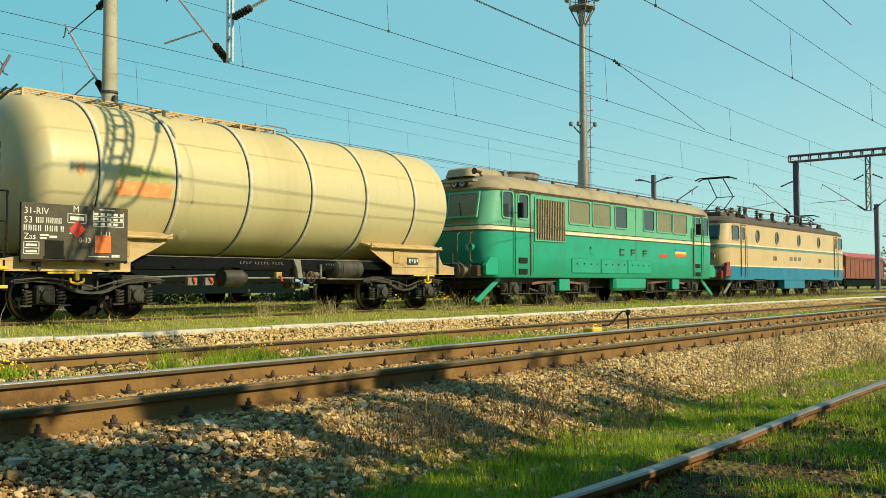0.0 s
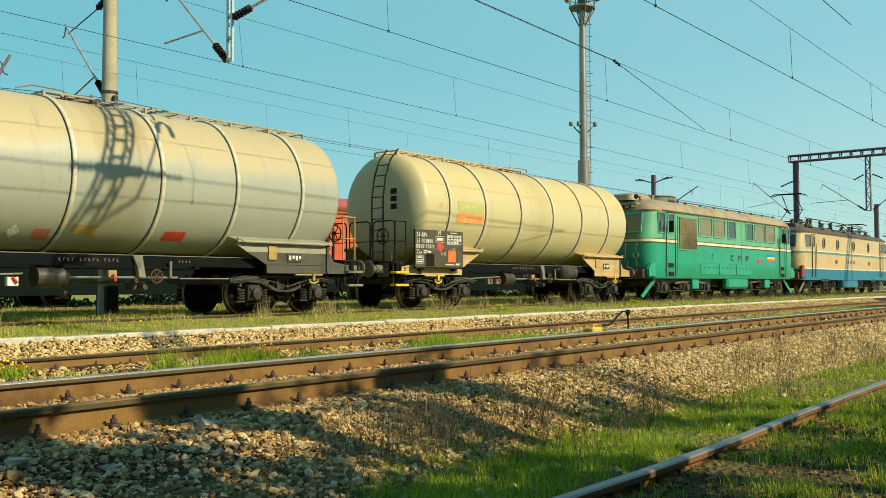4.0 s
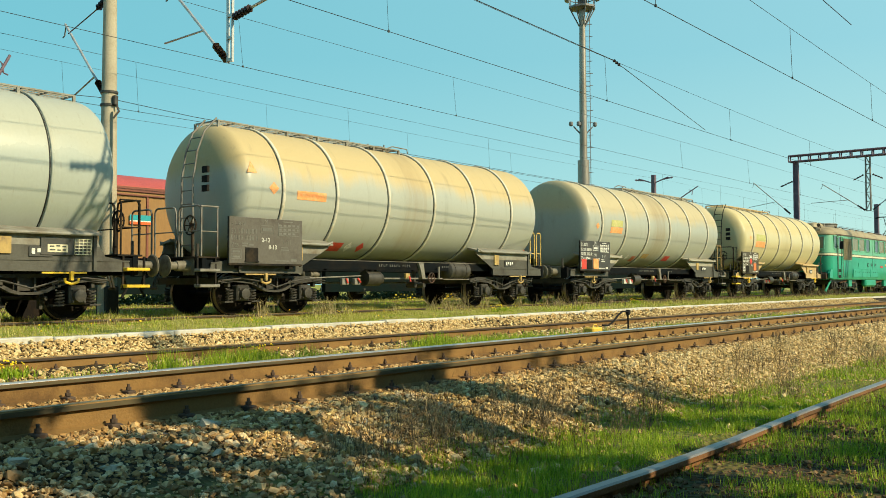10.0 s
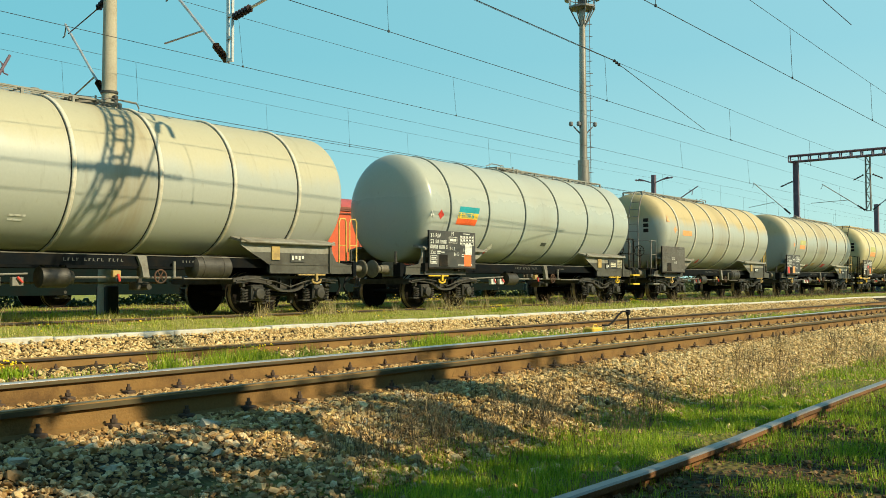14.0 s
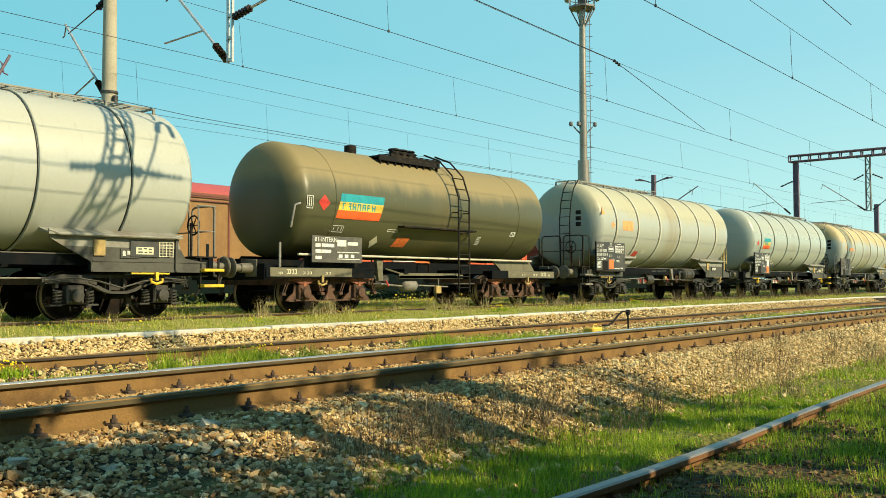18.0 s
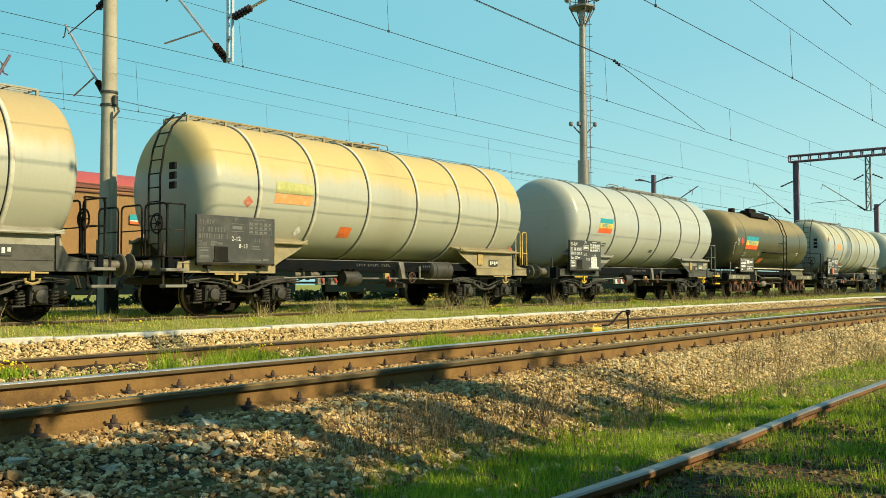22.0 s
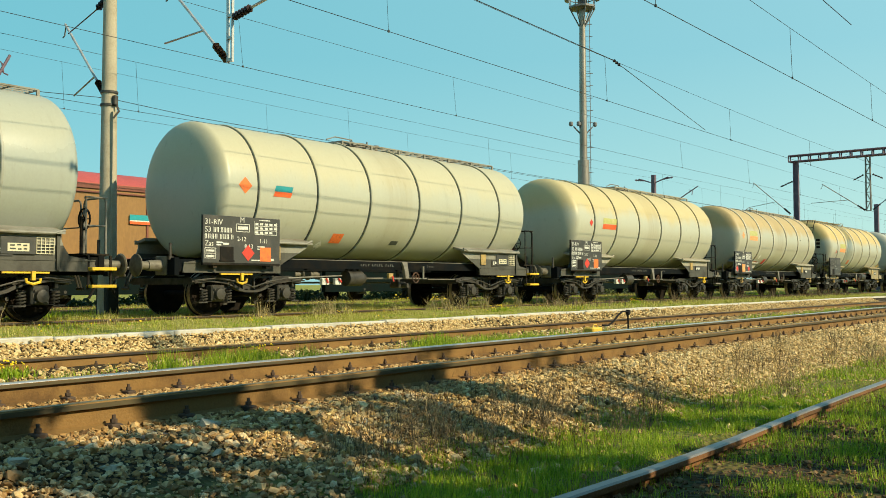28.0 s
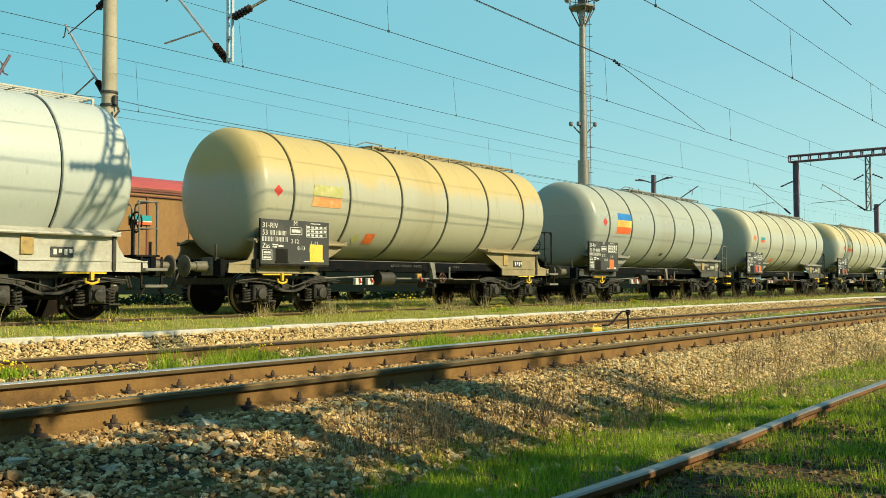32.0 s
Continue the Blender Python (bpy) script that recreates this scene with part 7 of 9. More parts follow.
def diesel_loco(x):
    loco = thing("diesel_locomotive", pose(x, TRAIN_Y, RAIL_Z), "green diesel locomotive with cream line and dusty roof", "locomotive")
    W = 1.47
    def lv(z, L, w, r, bow):
        return outline(L, w, r, z, bow)
    bm = bmesh.new()
    b_loft(bm, [lv(0.84, 7.95, W - 0.04, 0.35, 0.12), lv(0.90, 8.0, W, 0.38, 0.14), lv(1.5, 8.08, W, 0.42, 0.16), lv(2.20, 8.12, W, 0.45, 0.18)])
    part("lower_body", bm, D_GREEN, loco, "emerald green lower body")
    bm = bmesh.new()
    b_loft(bm, [lv(2.20, 8.135, W + 0.012, 0.45, 0.18), lv(2.235, 8.135, W + 0.012, 0.45, 0.18)])
    b_loft(bm, [lv(2.345, 8.13, W + 0.012, 0.45, 0.18), lv(2.37, 8.13, W + 0.012, 0.45, 0.18)])
    part("dark_line", bm, D_DARKLINE, loco)
    bm = bmesh.new()
    b_loft(bm, [lv(2.235, 8.13, W + 0.008, 0.45, 0.18), lv(2.345, 8.13, W + 0.008, 0.45, 0.18)])
    part("cream_line", bm, D_CREAM, loco)
    bm = bmesh.new()
    b_loft(bm, [lv(2.37, 8.10, W, 0.45, 0.18), lv(2.6, 8.06, W, 0.46, 0.18), lv(3.42, 7.86, W, 0.52, 0.14)])
    part("upper_body", bm, D_LIGHT, loco, "pale green upper body")
    bm = bmesh.new()
    b_loft(bm, [lv(3.42, 7.90, W + 0.03, 0.54, 0.14), lv(3.47, 7.92, W + 0.035, 0.54, 0.14), lv(3.58, 7.88, W + 0.0, 0.56, 0.12), lv(3.75, 7.72, W - 0.12, 0.6, 0.1), lv(3.90, 7.45, W - 0.42, 0.6, 0.05), lv(3.97, 7.2, W - 0.85, 0.4, 0.0), lv(3.99, 6.9, 0.2, 0.1, 0.0)])
    part("roof", bm, D_ROOF, loco, "dusty cream roof")
    bm = bmesh.new()
    for s in (-1, 1):
        b_tube(bm, [(-5.6, s * 1.0, 3.99), (7.0, s * 1.0, 3.95)], 0.022, 6)
        for k in range(9):
            b_box(bm, -5.5 + 1.5 * k, -5.4 + 1.5 * k, s * 1.0 - 0.03, s * 1.0 + 0.03, 3.84, 4.0)
        b_box(bm, -7.2, 7.2, s * 1.50 - 0.02, s * 1.50 + 0.02, 3.44, 3.48)
    part("roof_rail", bm, D_DARKLINE, loco)
    bm = bmesh.new()
    b_loft(bm, [outline(0.95, 0.55, 0.25, 3.88), outline(0.88, 0.5, 0.25, 4.10), outline(0.7, 0.42, 0.2, 4.17)])
    part("roof_cowl", bm, D_ROOF, loco, at=pose(-6.85, 0, 0))
    bm = bmesh.new()
    b_lathe(bm, [(3.9, 0.95), (4.10, 0.95), (4.14, 0.99), (4.18, 0.95), (4.20, 0.2)], "z", 28)
    b_box(bm, -1.0, -0.8, -0.5, 0.5, 3.92, 4.16)
    part("roof_fan", bm, GREY_STEEL, loco, "grey round roof fan guard", pose(-5.0, 0, 0.02))
    for k in range(4):
        bm = bmesh.new()
        b_box(bm, -0.6, 0.6, -0.5, 0.5, 3.95, 4.05, 0.02)
        part("roof_hatch", bm, D_ROOF, loco, at=pose(-2.4 + 2.4 * k, 0, 0))
    bm = bmesh.new()
    b_tube(bm, [(-7.5, -0.75, 3.85), (-7.65, -0.75, 3.95)], 0.03, 6)
    b_lathe(bm, [(-0.35, 0.10), (-0.3, 0.06), (0, 0.03)], "x", 12, (-7.55, -0.75, 3.98))
    b_lathe(bm, [(-0.35, 0.09), (-0.3, 0.06), (0, 0.03)], "x", 12, (-7.75, 0.9, 3.82))
    part("horn", bm, D_DARKLINE, loco)
    # both flanks
    for s in (-1, 1):
        y = s * W
        for a, c, g in ((-3.72, -2.43, BLIND_AND_GLARE), (-2.2, -0.98, BLIND_AND_GLARE), (-0.6, 0.24, GLASS), (1.58, 2.42, GLASS), (2.71, 3.96, BLIND_AND_GLARE), (4.12, 5.38, BLIND_AND_GLARE), (-7.5, -7.0, GLASS), (7.0, 7.5, GLASS)):
            side_window(loco, a, c, 2.62, 3.36, y, D_LIGHT, g)
        for e in (-1, 1):
            bm = bmesh.new()
            x0, x1 = sorted((e * 6.86, e * 6.02))
            for a, c, d, f in ((x0, x0 + 0.03, 0.9, 3.4), (x1 - 0.03, x1, 0.9, 3.4), (x0, x1, 3.37, 3.4)):
                b_box(bm, a, c, min(y, y + s * 0.02), max(y, y + s * 0.02), d, f)
            door = part("cab_door", bm, D_DARKLINE, loco)
            side_window(loco, x0 + 0.2, x1 - 0.16, 2.63, 3.33, y, D_LIGHT, GLASS)
            bm = bmesh.new()
            for xx in (x0 - 0.06, x1 + 0.06):
                b_tube(bm, [(xx, y + s * 0.07, 1.0), (xx, y + s * 0.07, 2.9)], 0.016, 6)
            part("door_handrail", bm, GREY_STEEL, loco)
            bm = bmesh.new()
            for k in range(2):
                b_box(bm, x0 + 0.2, x1 - 0.2, min(y, y + s * 0.03), max(y, y + s * 0.03), 0.94 + 0.34 * k, 1.10 + 0.34 * k)
            part("footstep", bm, RUBBER, loco)
            bm = bmesh.new()
            b_tube(bm, [(x0 - 0.1, y + s * 0.05, 2.75), (x0 - 0.1, y + s * 0.28, 2.8)], 0.012, 5)
            b_box(bm, x0 - 0.14, x0 - 0.06, y + s * 0.28 - 0.10, y + s * 0.28 + 0.10, 2.6, 3.05, 0.02)
            part("mirror", bm, RUBBER, loco)
        bm = bmesh.new()
        b_box(bm, -5.80, -4.02, min(y, y + s * 0.035), max(y, y + s * 0.035), 1.97, 3.33)
        g = part("louvre_panel", bm, D_LIGHT, loco)
        bm = bmesh.new()
        b_box(bm, -5.72, -4.10, min(y, y + s * 0.04), max(y, y + s * 0.04), 2.02, 3.27)
        part("louvre_back", bm, RUBBER, g)
        for k in range(17):
            bm = bmesh.new()
            xx = -5.69 + 0.098 * k
            b_box(bm, xx, xx + 0.045, min(y, y + s * 0.065), max(y, y + s * 0.065), 2.02, 3.27)
            part("slat", bm, GRILLE, g)
        bm = bmesh.new()
        for xx in (0.95, 6.0):
            b_box(bm, xx, xx + 0.02, min(y, y + s * 0.008), max(y, y + s * 0.008), 1.4, 3.38)
        for a in (0.95, 6.0):
            b_box(bm, a, a + 1.0, min(y, y + s * 0.008), max(y, y + s * 0.008), 1.39, 1.41)
        part("panel_seam", bm, D_DARKLINE, loco)
        for k in range(3):
            bm = bmesh.new()
            x0 = -3.6 + 1.95 * k
            b_box(bm, x0, x0 + 1.86, min(y, y + s * 0.025), max(y, y + s * 0.025), 1.0, 1.48, 0.02)
            part("hatch", bm, D_GREEN, loco)
            bm = bmesh.new()
            for a in (0.3, 0.75, 1.2, 1.62):
                b_box(bm, x0 + a, x0 + a + 0.045, min(y + s * 0.02, y + s * 0.04), max(y + s * 0.02, y + s * 0.04), 1.28, 1.33)
            part("latch", bm, RUBBER, loco)
        for k, m in enumerate((FLAG_RED, FLAG_YELLOW, FLAG_BLUE)):
            bm = bmesh.new()
            b_box(bm, 4.28, 5.3, min(y, y + s * 0.012), max(y, y + s * 0.012), 1.70 + 0.1 * k, 1.80 + 0.1 * k)
            part("panel_stripe", bm, m, loco)
        bm = bmesh.new()
        b_box(bm, 2.95, 3.55, min(y, y + s * 0.012), max(y, y + s * 0.012), 1.62, 1.76)
        part("number_panel", bm, RED, loco)
        for a in (-2.4, -0.3, 0.55, 1.5):
            bm = bmesh.new()
            for px, pz, pw, ph in ((0, 1.64, 0.07, 0.24), (0, 1.82, 0.34, 0.06), (0.04, 1.64 if a < 0.5 else 1.73, 0.28, 0.05)):
                b_box(bm, a + px, a + px + pw, min(y, y + s * 0.015), max(y, y + s * 0.015), pz, pz + ph)
            part("side_emblem", bm, D_GREEN if a < -1 else DARK_MARK, loco)
        bm = bmesh.new()
        b_box(bm, -0.6, 1.85, s * 1.25 - 0.2, s * 1.25 + 0.1, 0.40, 0.88, 0.09)
        t = part("fuel_tank", bm, D_GREEN, loco)
        bm = bmesh.new()
        b_lathe(bm, [(-0.02, 0.16), (0.03, 0.16)], "y", 18, (-0.3, s * 1.33, 0.62))
        part("tank_cap", bm, GREY_STEEL, t)
        for a in (-4.2, 4.2):
            bm = bmesh.new()
            b_box(bm, a, a + 0.66, s * 1.3 - 0.08, s * 1.3 + 0.08, 0.42, 0.82, 0.02)
            part("sand_box", bm, D_GREEN, loco)
        bm = bmesh.new()
        b_prism(bm, [(-5.6, 0.62), (-4.2, 0.72), (-2.4, 0.60), (-2.4, 0.66), (-4.2, 0.82), (-5.6, 0.70)], "y", s * 1.22 - 0.04, s * 1.22 + 0.04)
        b_prism(bm, [(2.4, 0.62), (4.2, 0.72), (5.6, 0.60), (5.6, 0.66), (4.2, 0.82), (2.4, 0.70)], "y", s * 1.22 - 0.04, s * 1.22 + 0.04)
        part("equaliser_beam", bm, RUST, loco)
    # ends
    for e in (-1, 1):
        end = part("cab_front", shared("cab_front", lambda bm: b_loft(bm, [outline(0.06, 1.22, 0.05, 0.88), outline(0.06, 1.22, 0.05, 1.25)]), D_DARKLINE), D_DARKLINE, loco, at=pose(e * 8.2, 0, 0, 0, 0, 0 if e < 0 else 180))
        for a, c in ((-1.12, -0.10), (0.10, 1.12)):
            # olive pane: the windscreen's brownish reflection is put into its colour
            end_window(end, a, c, 2.62, 3.30, -0.16 + 0.03, 12.5, D_LIGHT, BLIND_AND_GLARE if a < 0 else GLASS)
        for yy in (-0.95, 0.95):
            lamp_round(end, -0.10, yy, 1.72, 0.13, 0.16, "headlight", D_GREEN)
        for yy in (-0.28, 0.02):
            lamp_round(end, 0.24, yy - 0.2, 3.62, 0.12, 0.2, "roof_headlight")
        bm = bmesh.new()
        b_box(bm, 0.02, 0.26, -0.9, 0.9, 3.66, 3.72)
        part("visor", bm, D_ROOF, end)
        bm = bmesh.new()
        for yy in (-1.0, -0.55, 0.55, 1.0):
            b_tube(bm, [(-0.16, yy, 1.3), (-0.26, yy, 1.35), (-0.26, yy, 2.1), (-0.14, yy, 2.15)], 0.018, 6)
        b_tube(bm, [(-0.24, -1.05, 2.42), (-0.36, 0, 2.44), (-0.24, 1.05, 2.42)], 0.014, 6)
        part("front_handrail", bm, RUST, end)
        bm = bmesh.new()
        b_box(bm, -0.3, 0.1, -1.3, 1.3, 0.86, 1.18, 0.02)
        part("buffer_beam", bm, D_DARKLINE, end)
        for s in (-1, 1):
            part("buffer", shared("buffer", buffer_mesh, BUFFER), BUFFER, end, at=pose(-0.28, s * 0.875, 1.04, 0, 0, 180))
        part("coupling", shared("coupling", coupling_mesh, BOGIE), BOGIE, end, at=pose(-0.3, 0, 1.0, 0, 0, 180))
        for s in (-1, 1):
            bm = bmesh.new()                    # green corner steps and rail guard
            b_prism(bm, [(-0.1, 0.92), (0.62, 0.92), (0.62, 1.42), (0.1, 1.42), (-0.12, 1.2)], "y", s * 1.40 - 0.06, s * 1.40 + 0.06)
            part("corner_step", bm, D_GREEN, end)
            bm = bmesh.new()
            b_prism(bm, [(-0.35, 0.18), (-0.15, 0.12), (0.95, 0.78), (0.80, 0.86)], "y", s * 1.22 - 0.02, s * 1.22 + 0.02)
            part("rail_guard", bm, D_GREEN, end)
        bm = bmesh.new()
        b_tube(bm, [(-0.3, -0.5, 0.95), (-0.42, -0.5, 0.7), (-0.35, -0.48, 0.45)], 0.03, 8)
        b_tube(bm, [(-0.3, 0.5, 0.95), (-0.42, 0.5, 0.7), (-0.35, 0.48, 0.45)], 0.03, 8)
        part("brake_hose", bm, RUBBER, end)
        loco_bogie(loco, e * 4.55, (-2.05, 0.0, 2.05), 0.52, BOGIE, 2.7)
    bm = bmesh.new()
    b_box(bm, -7.8, 7.8, -0.6, 0.6, 0.75, 0.95)
    b_box(bm, -1.9, 1.9, -1.0, 1.0, 0.5, 0.85)
    part("main_frame", bm, UNDER, loco)
    return loco


def pantograph(parent, x, raised):
    bm = bmesh.new()
    for s in (-0.6, 0.6):
        b_box(bm, -0.75, 0.75, s - 0.03, s + 0.03, 4.02, 4.08)
    for a in (-0.7, 0.7):
        b_box(bm, a - 0.03, a + 0.03, -0.6, 0.6, 4.02, 4.08)
        for s in (-0.6, 0.6):
            b_tube(bm, [(a, s, 3.72), (a, s, 4.03)], 0.06, 8)
            for k in range(3):
                b_tube(bm, [(a, s, 3.76 + 0.08 * k), (a, s, 3.80 + 0.08 * k)], 0.10, 10)
    part("pantograph_base", bm, E_ROOF, parent, at=pose(x, 0, 0))
    top = 5.60 if raised else 4.50
    bm = bmesh.new()
    knee, kz = (0.85, 4.95 if raised else 4.42), 0
    for s in (-0.45, 0.45):
        b_tube(bm, [(-0.5, s, 4.1), (0.75 if raised else 0.8, s * 0.9, 4.78 if raised else 4.32), (-0.35, s * 0.8, top - 0.06)], 0.026, 6)
        b_tube(bm, [(0.5, s, 4.1), (-0.6, s * 0.9, 4.32)], 0.022, 6) if not raised else None
    for y in (-0.2, 0.2):
        b_tube(bm, [(-0.35 + y, -0.95, top - 0.10), (-0.35 + y, -0.7, top), (-0.35 + y, 0.7, top), (-0.35 + y, 0.95, top - 0.10)], 0.028, 6)
    b_tube(bm, [(0.78, -0.45, 4.78 if raised else 4.32), (0.78, 0.45, 4.78 if raised else 4.32)], 0.022, 6)
    part("pantograph_arm", bm, UNDER, parent, at=pose(x, 0, 0))


def electric_loco(x):
    loco = thing("electric_locomotive", pose(x, TRAIN_Y, RAIL_Z), "cream and blue electric locomotive with round windows and sooty roof", "locomotive")
    W = 1.46
    lv = lambda z, L, w, r, bow: outline(L, w, r, z, bow)
    bm = bmesh.new()
    b_loft(bm, [lv(0.80, 8.9, W, 0.4, 0.1), lv(1.40, 9.0, W, 0.45, 0.15)])
    part("lower_body", bm, E_BLUE, loco, "blue lower body band")
    bm = bmesh.new()
    b_loft(bm, [lv(1.40, 9.01, W + 0.008, 0.45, 0.15), lv(1.46, 9.02, W + 0.008, 0.45, 0.15)])
    b_loft(bm, [lv(2.36, 9.13, W + 0.008, 0.5, 0.18), lv(2.42, 9.13, W + 0.008, 0.5, 0.18)])
    part("white_line", bm, D_CREAM, loco)
    bm = bmesh.new()
    b_loft(bm, [lv(2.24, 9.13, W + 0.006, 0.5, 0.18), lv(2.36, 9.13, W + 0.006, 0.5, 0.18)])
    part("green_line", bm, E_LINE, loco)
    bm = bmesh.new()
    b_loft(bm, [lv(1.46, 9.0, W, 0.45, 0.15), lv(2.4, 9.12, W, 0.5, 0.18), lv(2.6, 9.05, W, 0.5, 0.18), lv(3.36, 8.8, W, 0.55, 0.14)])
    part("upper_body", bm, E_CREAM, loco, "cream upper body")
    bm = bmesh.new()
    b_loft(bm, [lv(3.36, 8.84, W + 0.03, 0.55, 0.14), lv(3.44, 8.82, W + 0.03, 0.55, 0.14), lv(3.62, 8.6, W - 0.18, 0.55, 0.1), lv(3.72, 8.2, W - 0.6, 0.5, 0.0), lv(3.74, 7.8, 0.3, 0.2, 0.0)])
    part("roof", bm, E_ROOF, loco, "sooty dark roof")
    for k in range(5):
        bm = bmesh.new()
        b_box(bm, -0.7, 0.7, -0.8, 0.8, 3.70, 3.84, 0.03)
        part("roof_hatch", bm, E_ROOF, loco, at=pose(-4.4 + 2.2 * k, 0, 0))
        bm = bmesh.new()
        insulator(bm, (0, 0, 3.8), (0, 0, 4.3), 0.12, 5)
        part("roof_insulator", bm, INSUL, loco, at=pose(-4.9 + 2.3 * k, -0.45, 0))
    bm = bmesh.new()
    b_tube(bm, [(-5.2, -0.45, 4.34), (5.2, -0.45, 4.34)], 0.03, 6)
    part("roof_bus_bar", bm, E_ROOF, loco)
    for bx, w, d, h in ((-8.0, 0.35, 0.9, 0.30), (-5.9, 0.5, 0.55, 0.42), (-3.6, 0.28, 0.3, 0.55), (-1.9, 0.6, 0.5, 0.40), (0.2, 0.3, 0.35, 0.5), (1.9, 0.7, 0.6, 0.36), (4.2, 0.35, 0.4, 0.45), (7.6, 0.4, 0.7, 0.25)):
        bm = bmesh.new()
        b_box(bm, -w, w, -d, d, 3.66, 3.72 + h * 0.55, 0.04)
        b_lathe(bm, [(3.7, 0.09), (3.74 + h, 0.09), (3.78 + h, 0.14), (3.82 + h, 0.05)], "z", 10, (w * 0.5, -d * 0.6, 0))
        b_tube(bm, [(-w, -d * 0.8, 3.72 + h * 0.5), (-w * 0.2, -d * 0.8, 3.80 + h), (w * 1.4, -d * 0.5, 3.78 + h)], 0.022, 6)
        part("roof_equipment", bm, E_ROOF, loco, "sooty switchgear on the roof", pose(bx, 0, 0))
    for bx in (-5.15, 5.15):
        for s in (-1, 1):
            bm = bmesh.new()
            b_box(bm, -0.75, 0.75, s * 1.36 - 0.10, s * 1.36 + 0.11, 0.74, 0.86, 0.02)
            b_prism(bm, [(-0.75, 0.80), (0.75, 0.80), (0.5, 1.06), (-0.5, 1.06)], "y", s * 1.40 - 0.02, s * 1.40 + 0.075)
            for k in (-0.3, 0.0, 0.3):
                for q in range(6):
                    b_lathe(bm, [(0.30 + 0.075 * q, 0.06), (0.315 + 0.075 * q, 0.105), (0.345 + 0.075 * q, 0.105), (0.36 + 0.075 * q, 0.06)], "z", 12, (k, s * 1.42, 0))
            part("spring_pack", bm, BOGIE, loco, "dark coil-spring pack over the bogie", pose(bx, 0, 0))
    pantograph(loco, -6.3, True)
    pantograph(loco, 6.2, False)
    for s in (-1, 1):
        y = s * W
        for ox in (-5.36, -2.71, 0.66, 4.04):
            bm = bmesh.new()
            pts = [(ox + 0.25 * math.cos(t), 2.86 + 0.31 * math.sin(t)) for t in (2 * math.pi * k / 20 for k in range(20))]
            inn = [(ox + 0.19 * math.cos(t), 2.86 + 0.25 * math.sin(t)) for t in (2 * math.pi * k / 20 for k in range(20))]
            lo = [[bm.verts.new((a, yy, c)) for a, c in q] for q, yy in ((pts, y - s * 0.01), (pts, y + s * 0.035), (inn, y + s * 0.035), (inn, y - s * 0.01))]
            for a, c in zip(lo, lo[1:] + lo[:1]):
                for k in range(20):
                    bm.faces.new((a[k], a[(k + 1) % 20], c[(k + 1) % 20], c[k]))
            win = part("round_window", bm, GREY_STEEL, loco)
            bm = bmesh.new()
            bm.faces.new([bm.verts.new((a, y + s * 0.008, c)) for a, c in inn])
            part("pane", bm, GLASS, win)
        for e in (-1, 1):
            x0, x1 = sorted((e * 7.5, e * 6.92))
            bm = bmesh.new()
            for a, c, d, f in ((x0, x0 + 0.03, 0.95, 3.3), (x1 - 0.03, x1, 0.95, 3.3), (x0, x1, 3.27, 3.3)):
                b_box(bm, a, c, min(y, y + s * 0.02), max(y, y + s * 0.02), d, f)
            part("cab_door", bm, D_DARKLINE, loco)
            side_window(loco, x0 + 0.12, x1 - 0.12, 2.6, 3.18, y, E_CREAM, GLASS)
            a0, a1 = sorted((e * 8.45, e * 7.75))
            side_window(loco, a0, a1, 2.62, 3.2, y, GREY_STEEL, GLASS)
            bm = bmesh.new()
            b_tube(bm, [(x0 - 0.05, y + s * 0.06, 1.0), (x0 - 0.05, y + s * 0.06, 2.8)], 0.016, 6)
            b_tube(bm, [(x1 + 0.05, y + s * 0.06, 1.0), (x1 + 0.05, y + s * 0.06, 2.8)], 0.016, 6)
            part("door_handrail", bm, GREY_STEEL, loco)
        for a in (-0.8, -0.1, 0.55):
            bm = bmesh.new()
            b_box(bm, a, a + 0.42, min(y, y + s * 0.015), max(y, y + s * 0.015), 1.78, 1.98)
            part("side_emblem", bm, GREY_STEEL, loco)
        for a in (-3.2, 4.0):
            bm = bmesh.new()
            b_box(bm, a, a + 0.45, min(y, y + s * 0.012), max(y, y + s * 0.012), 1.75, 1.95)
            part("number_panel", bm, RUST, loco)
        bm = bmesh.new()
        b_box(bm, -1.6, 1.6, s * 1.2 - 0.25, s * 1.2 + 0.1, 0.36, 0.80, 0.03)
        part("battery_box", bm, E_BLUE, loco)
    for e in (-1, 1):
        end = part("cab_front", shared("cab_front_b", lambda bm: b_loft(bm, [outline(0.06, 1.2, 0.05, 0.9), outline(0.06, 1.2, 0.05, 1.3)]), RUST), RUST, loco, at=pose(e * 9.12, 0, 0, 0, 0, 0 if e < 0 else 180))
        for a, c in ((-1.1, -0.08), (0.08, 1.1)):
            end_window(end, a, c, 2.6, 3.22, -0.06, 16, E_LINE, GLASS)
        for yy in (-0.85, 0.85):
            lamp_round(end, -0.05, yy, 1.85, 0.15, 0.25, "headlight", GREY_STEEL)
        bm = bmesh.new()
        b_box(bm, -0.2, 0.15, -1.3, 1.3, 0.85, 1.2, 0.02)
        part("buffer_beam", bm, DULL_RED, end)
        for s in (-1, 1):
            part("buffer", shared("buffer", buffer_mesh, BUFFER), BUFFER, end, at=pose(-0.2, s * 0.875, 1.04, 0, 0, 180))
            bm = bmesh.new()
            b_prism(bm, [(-0.1, 0.95), (0.7, 0.95), (0.35, 1.6), (0.05, 1.55)], "y", s * 1.38 - 0.06, s * 1.38 + 0.06)
            part("corner_fairing", bm, DULL_RED, end)
            bm = bmesh.new()
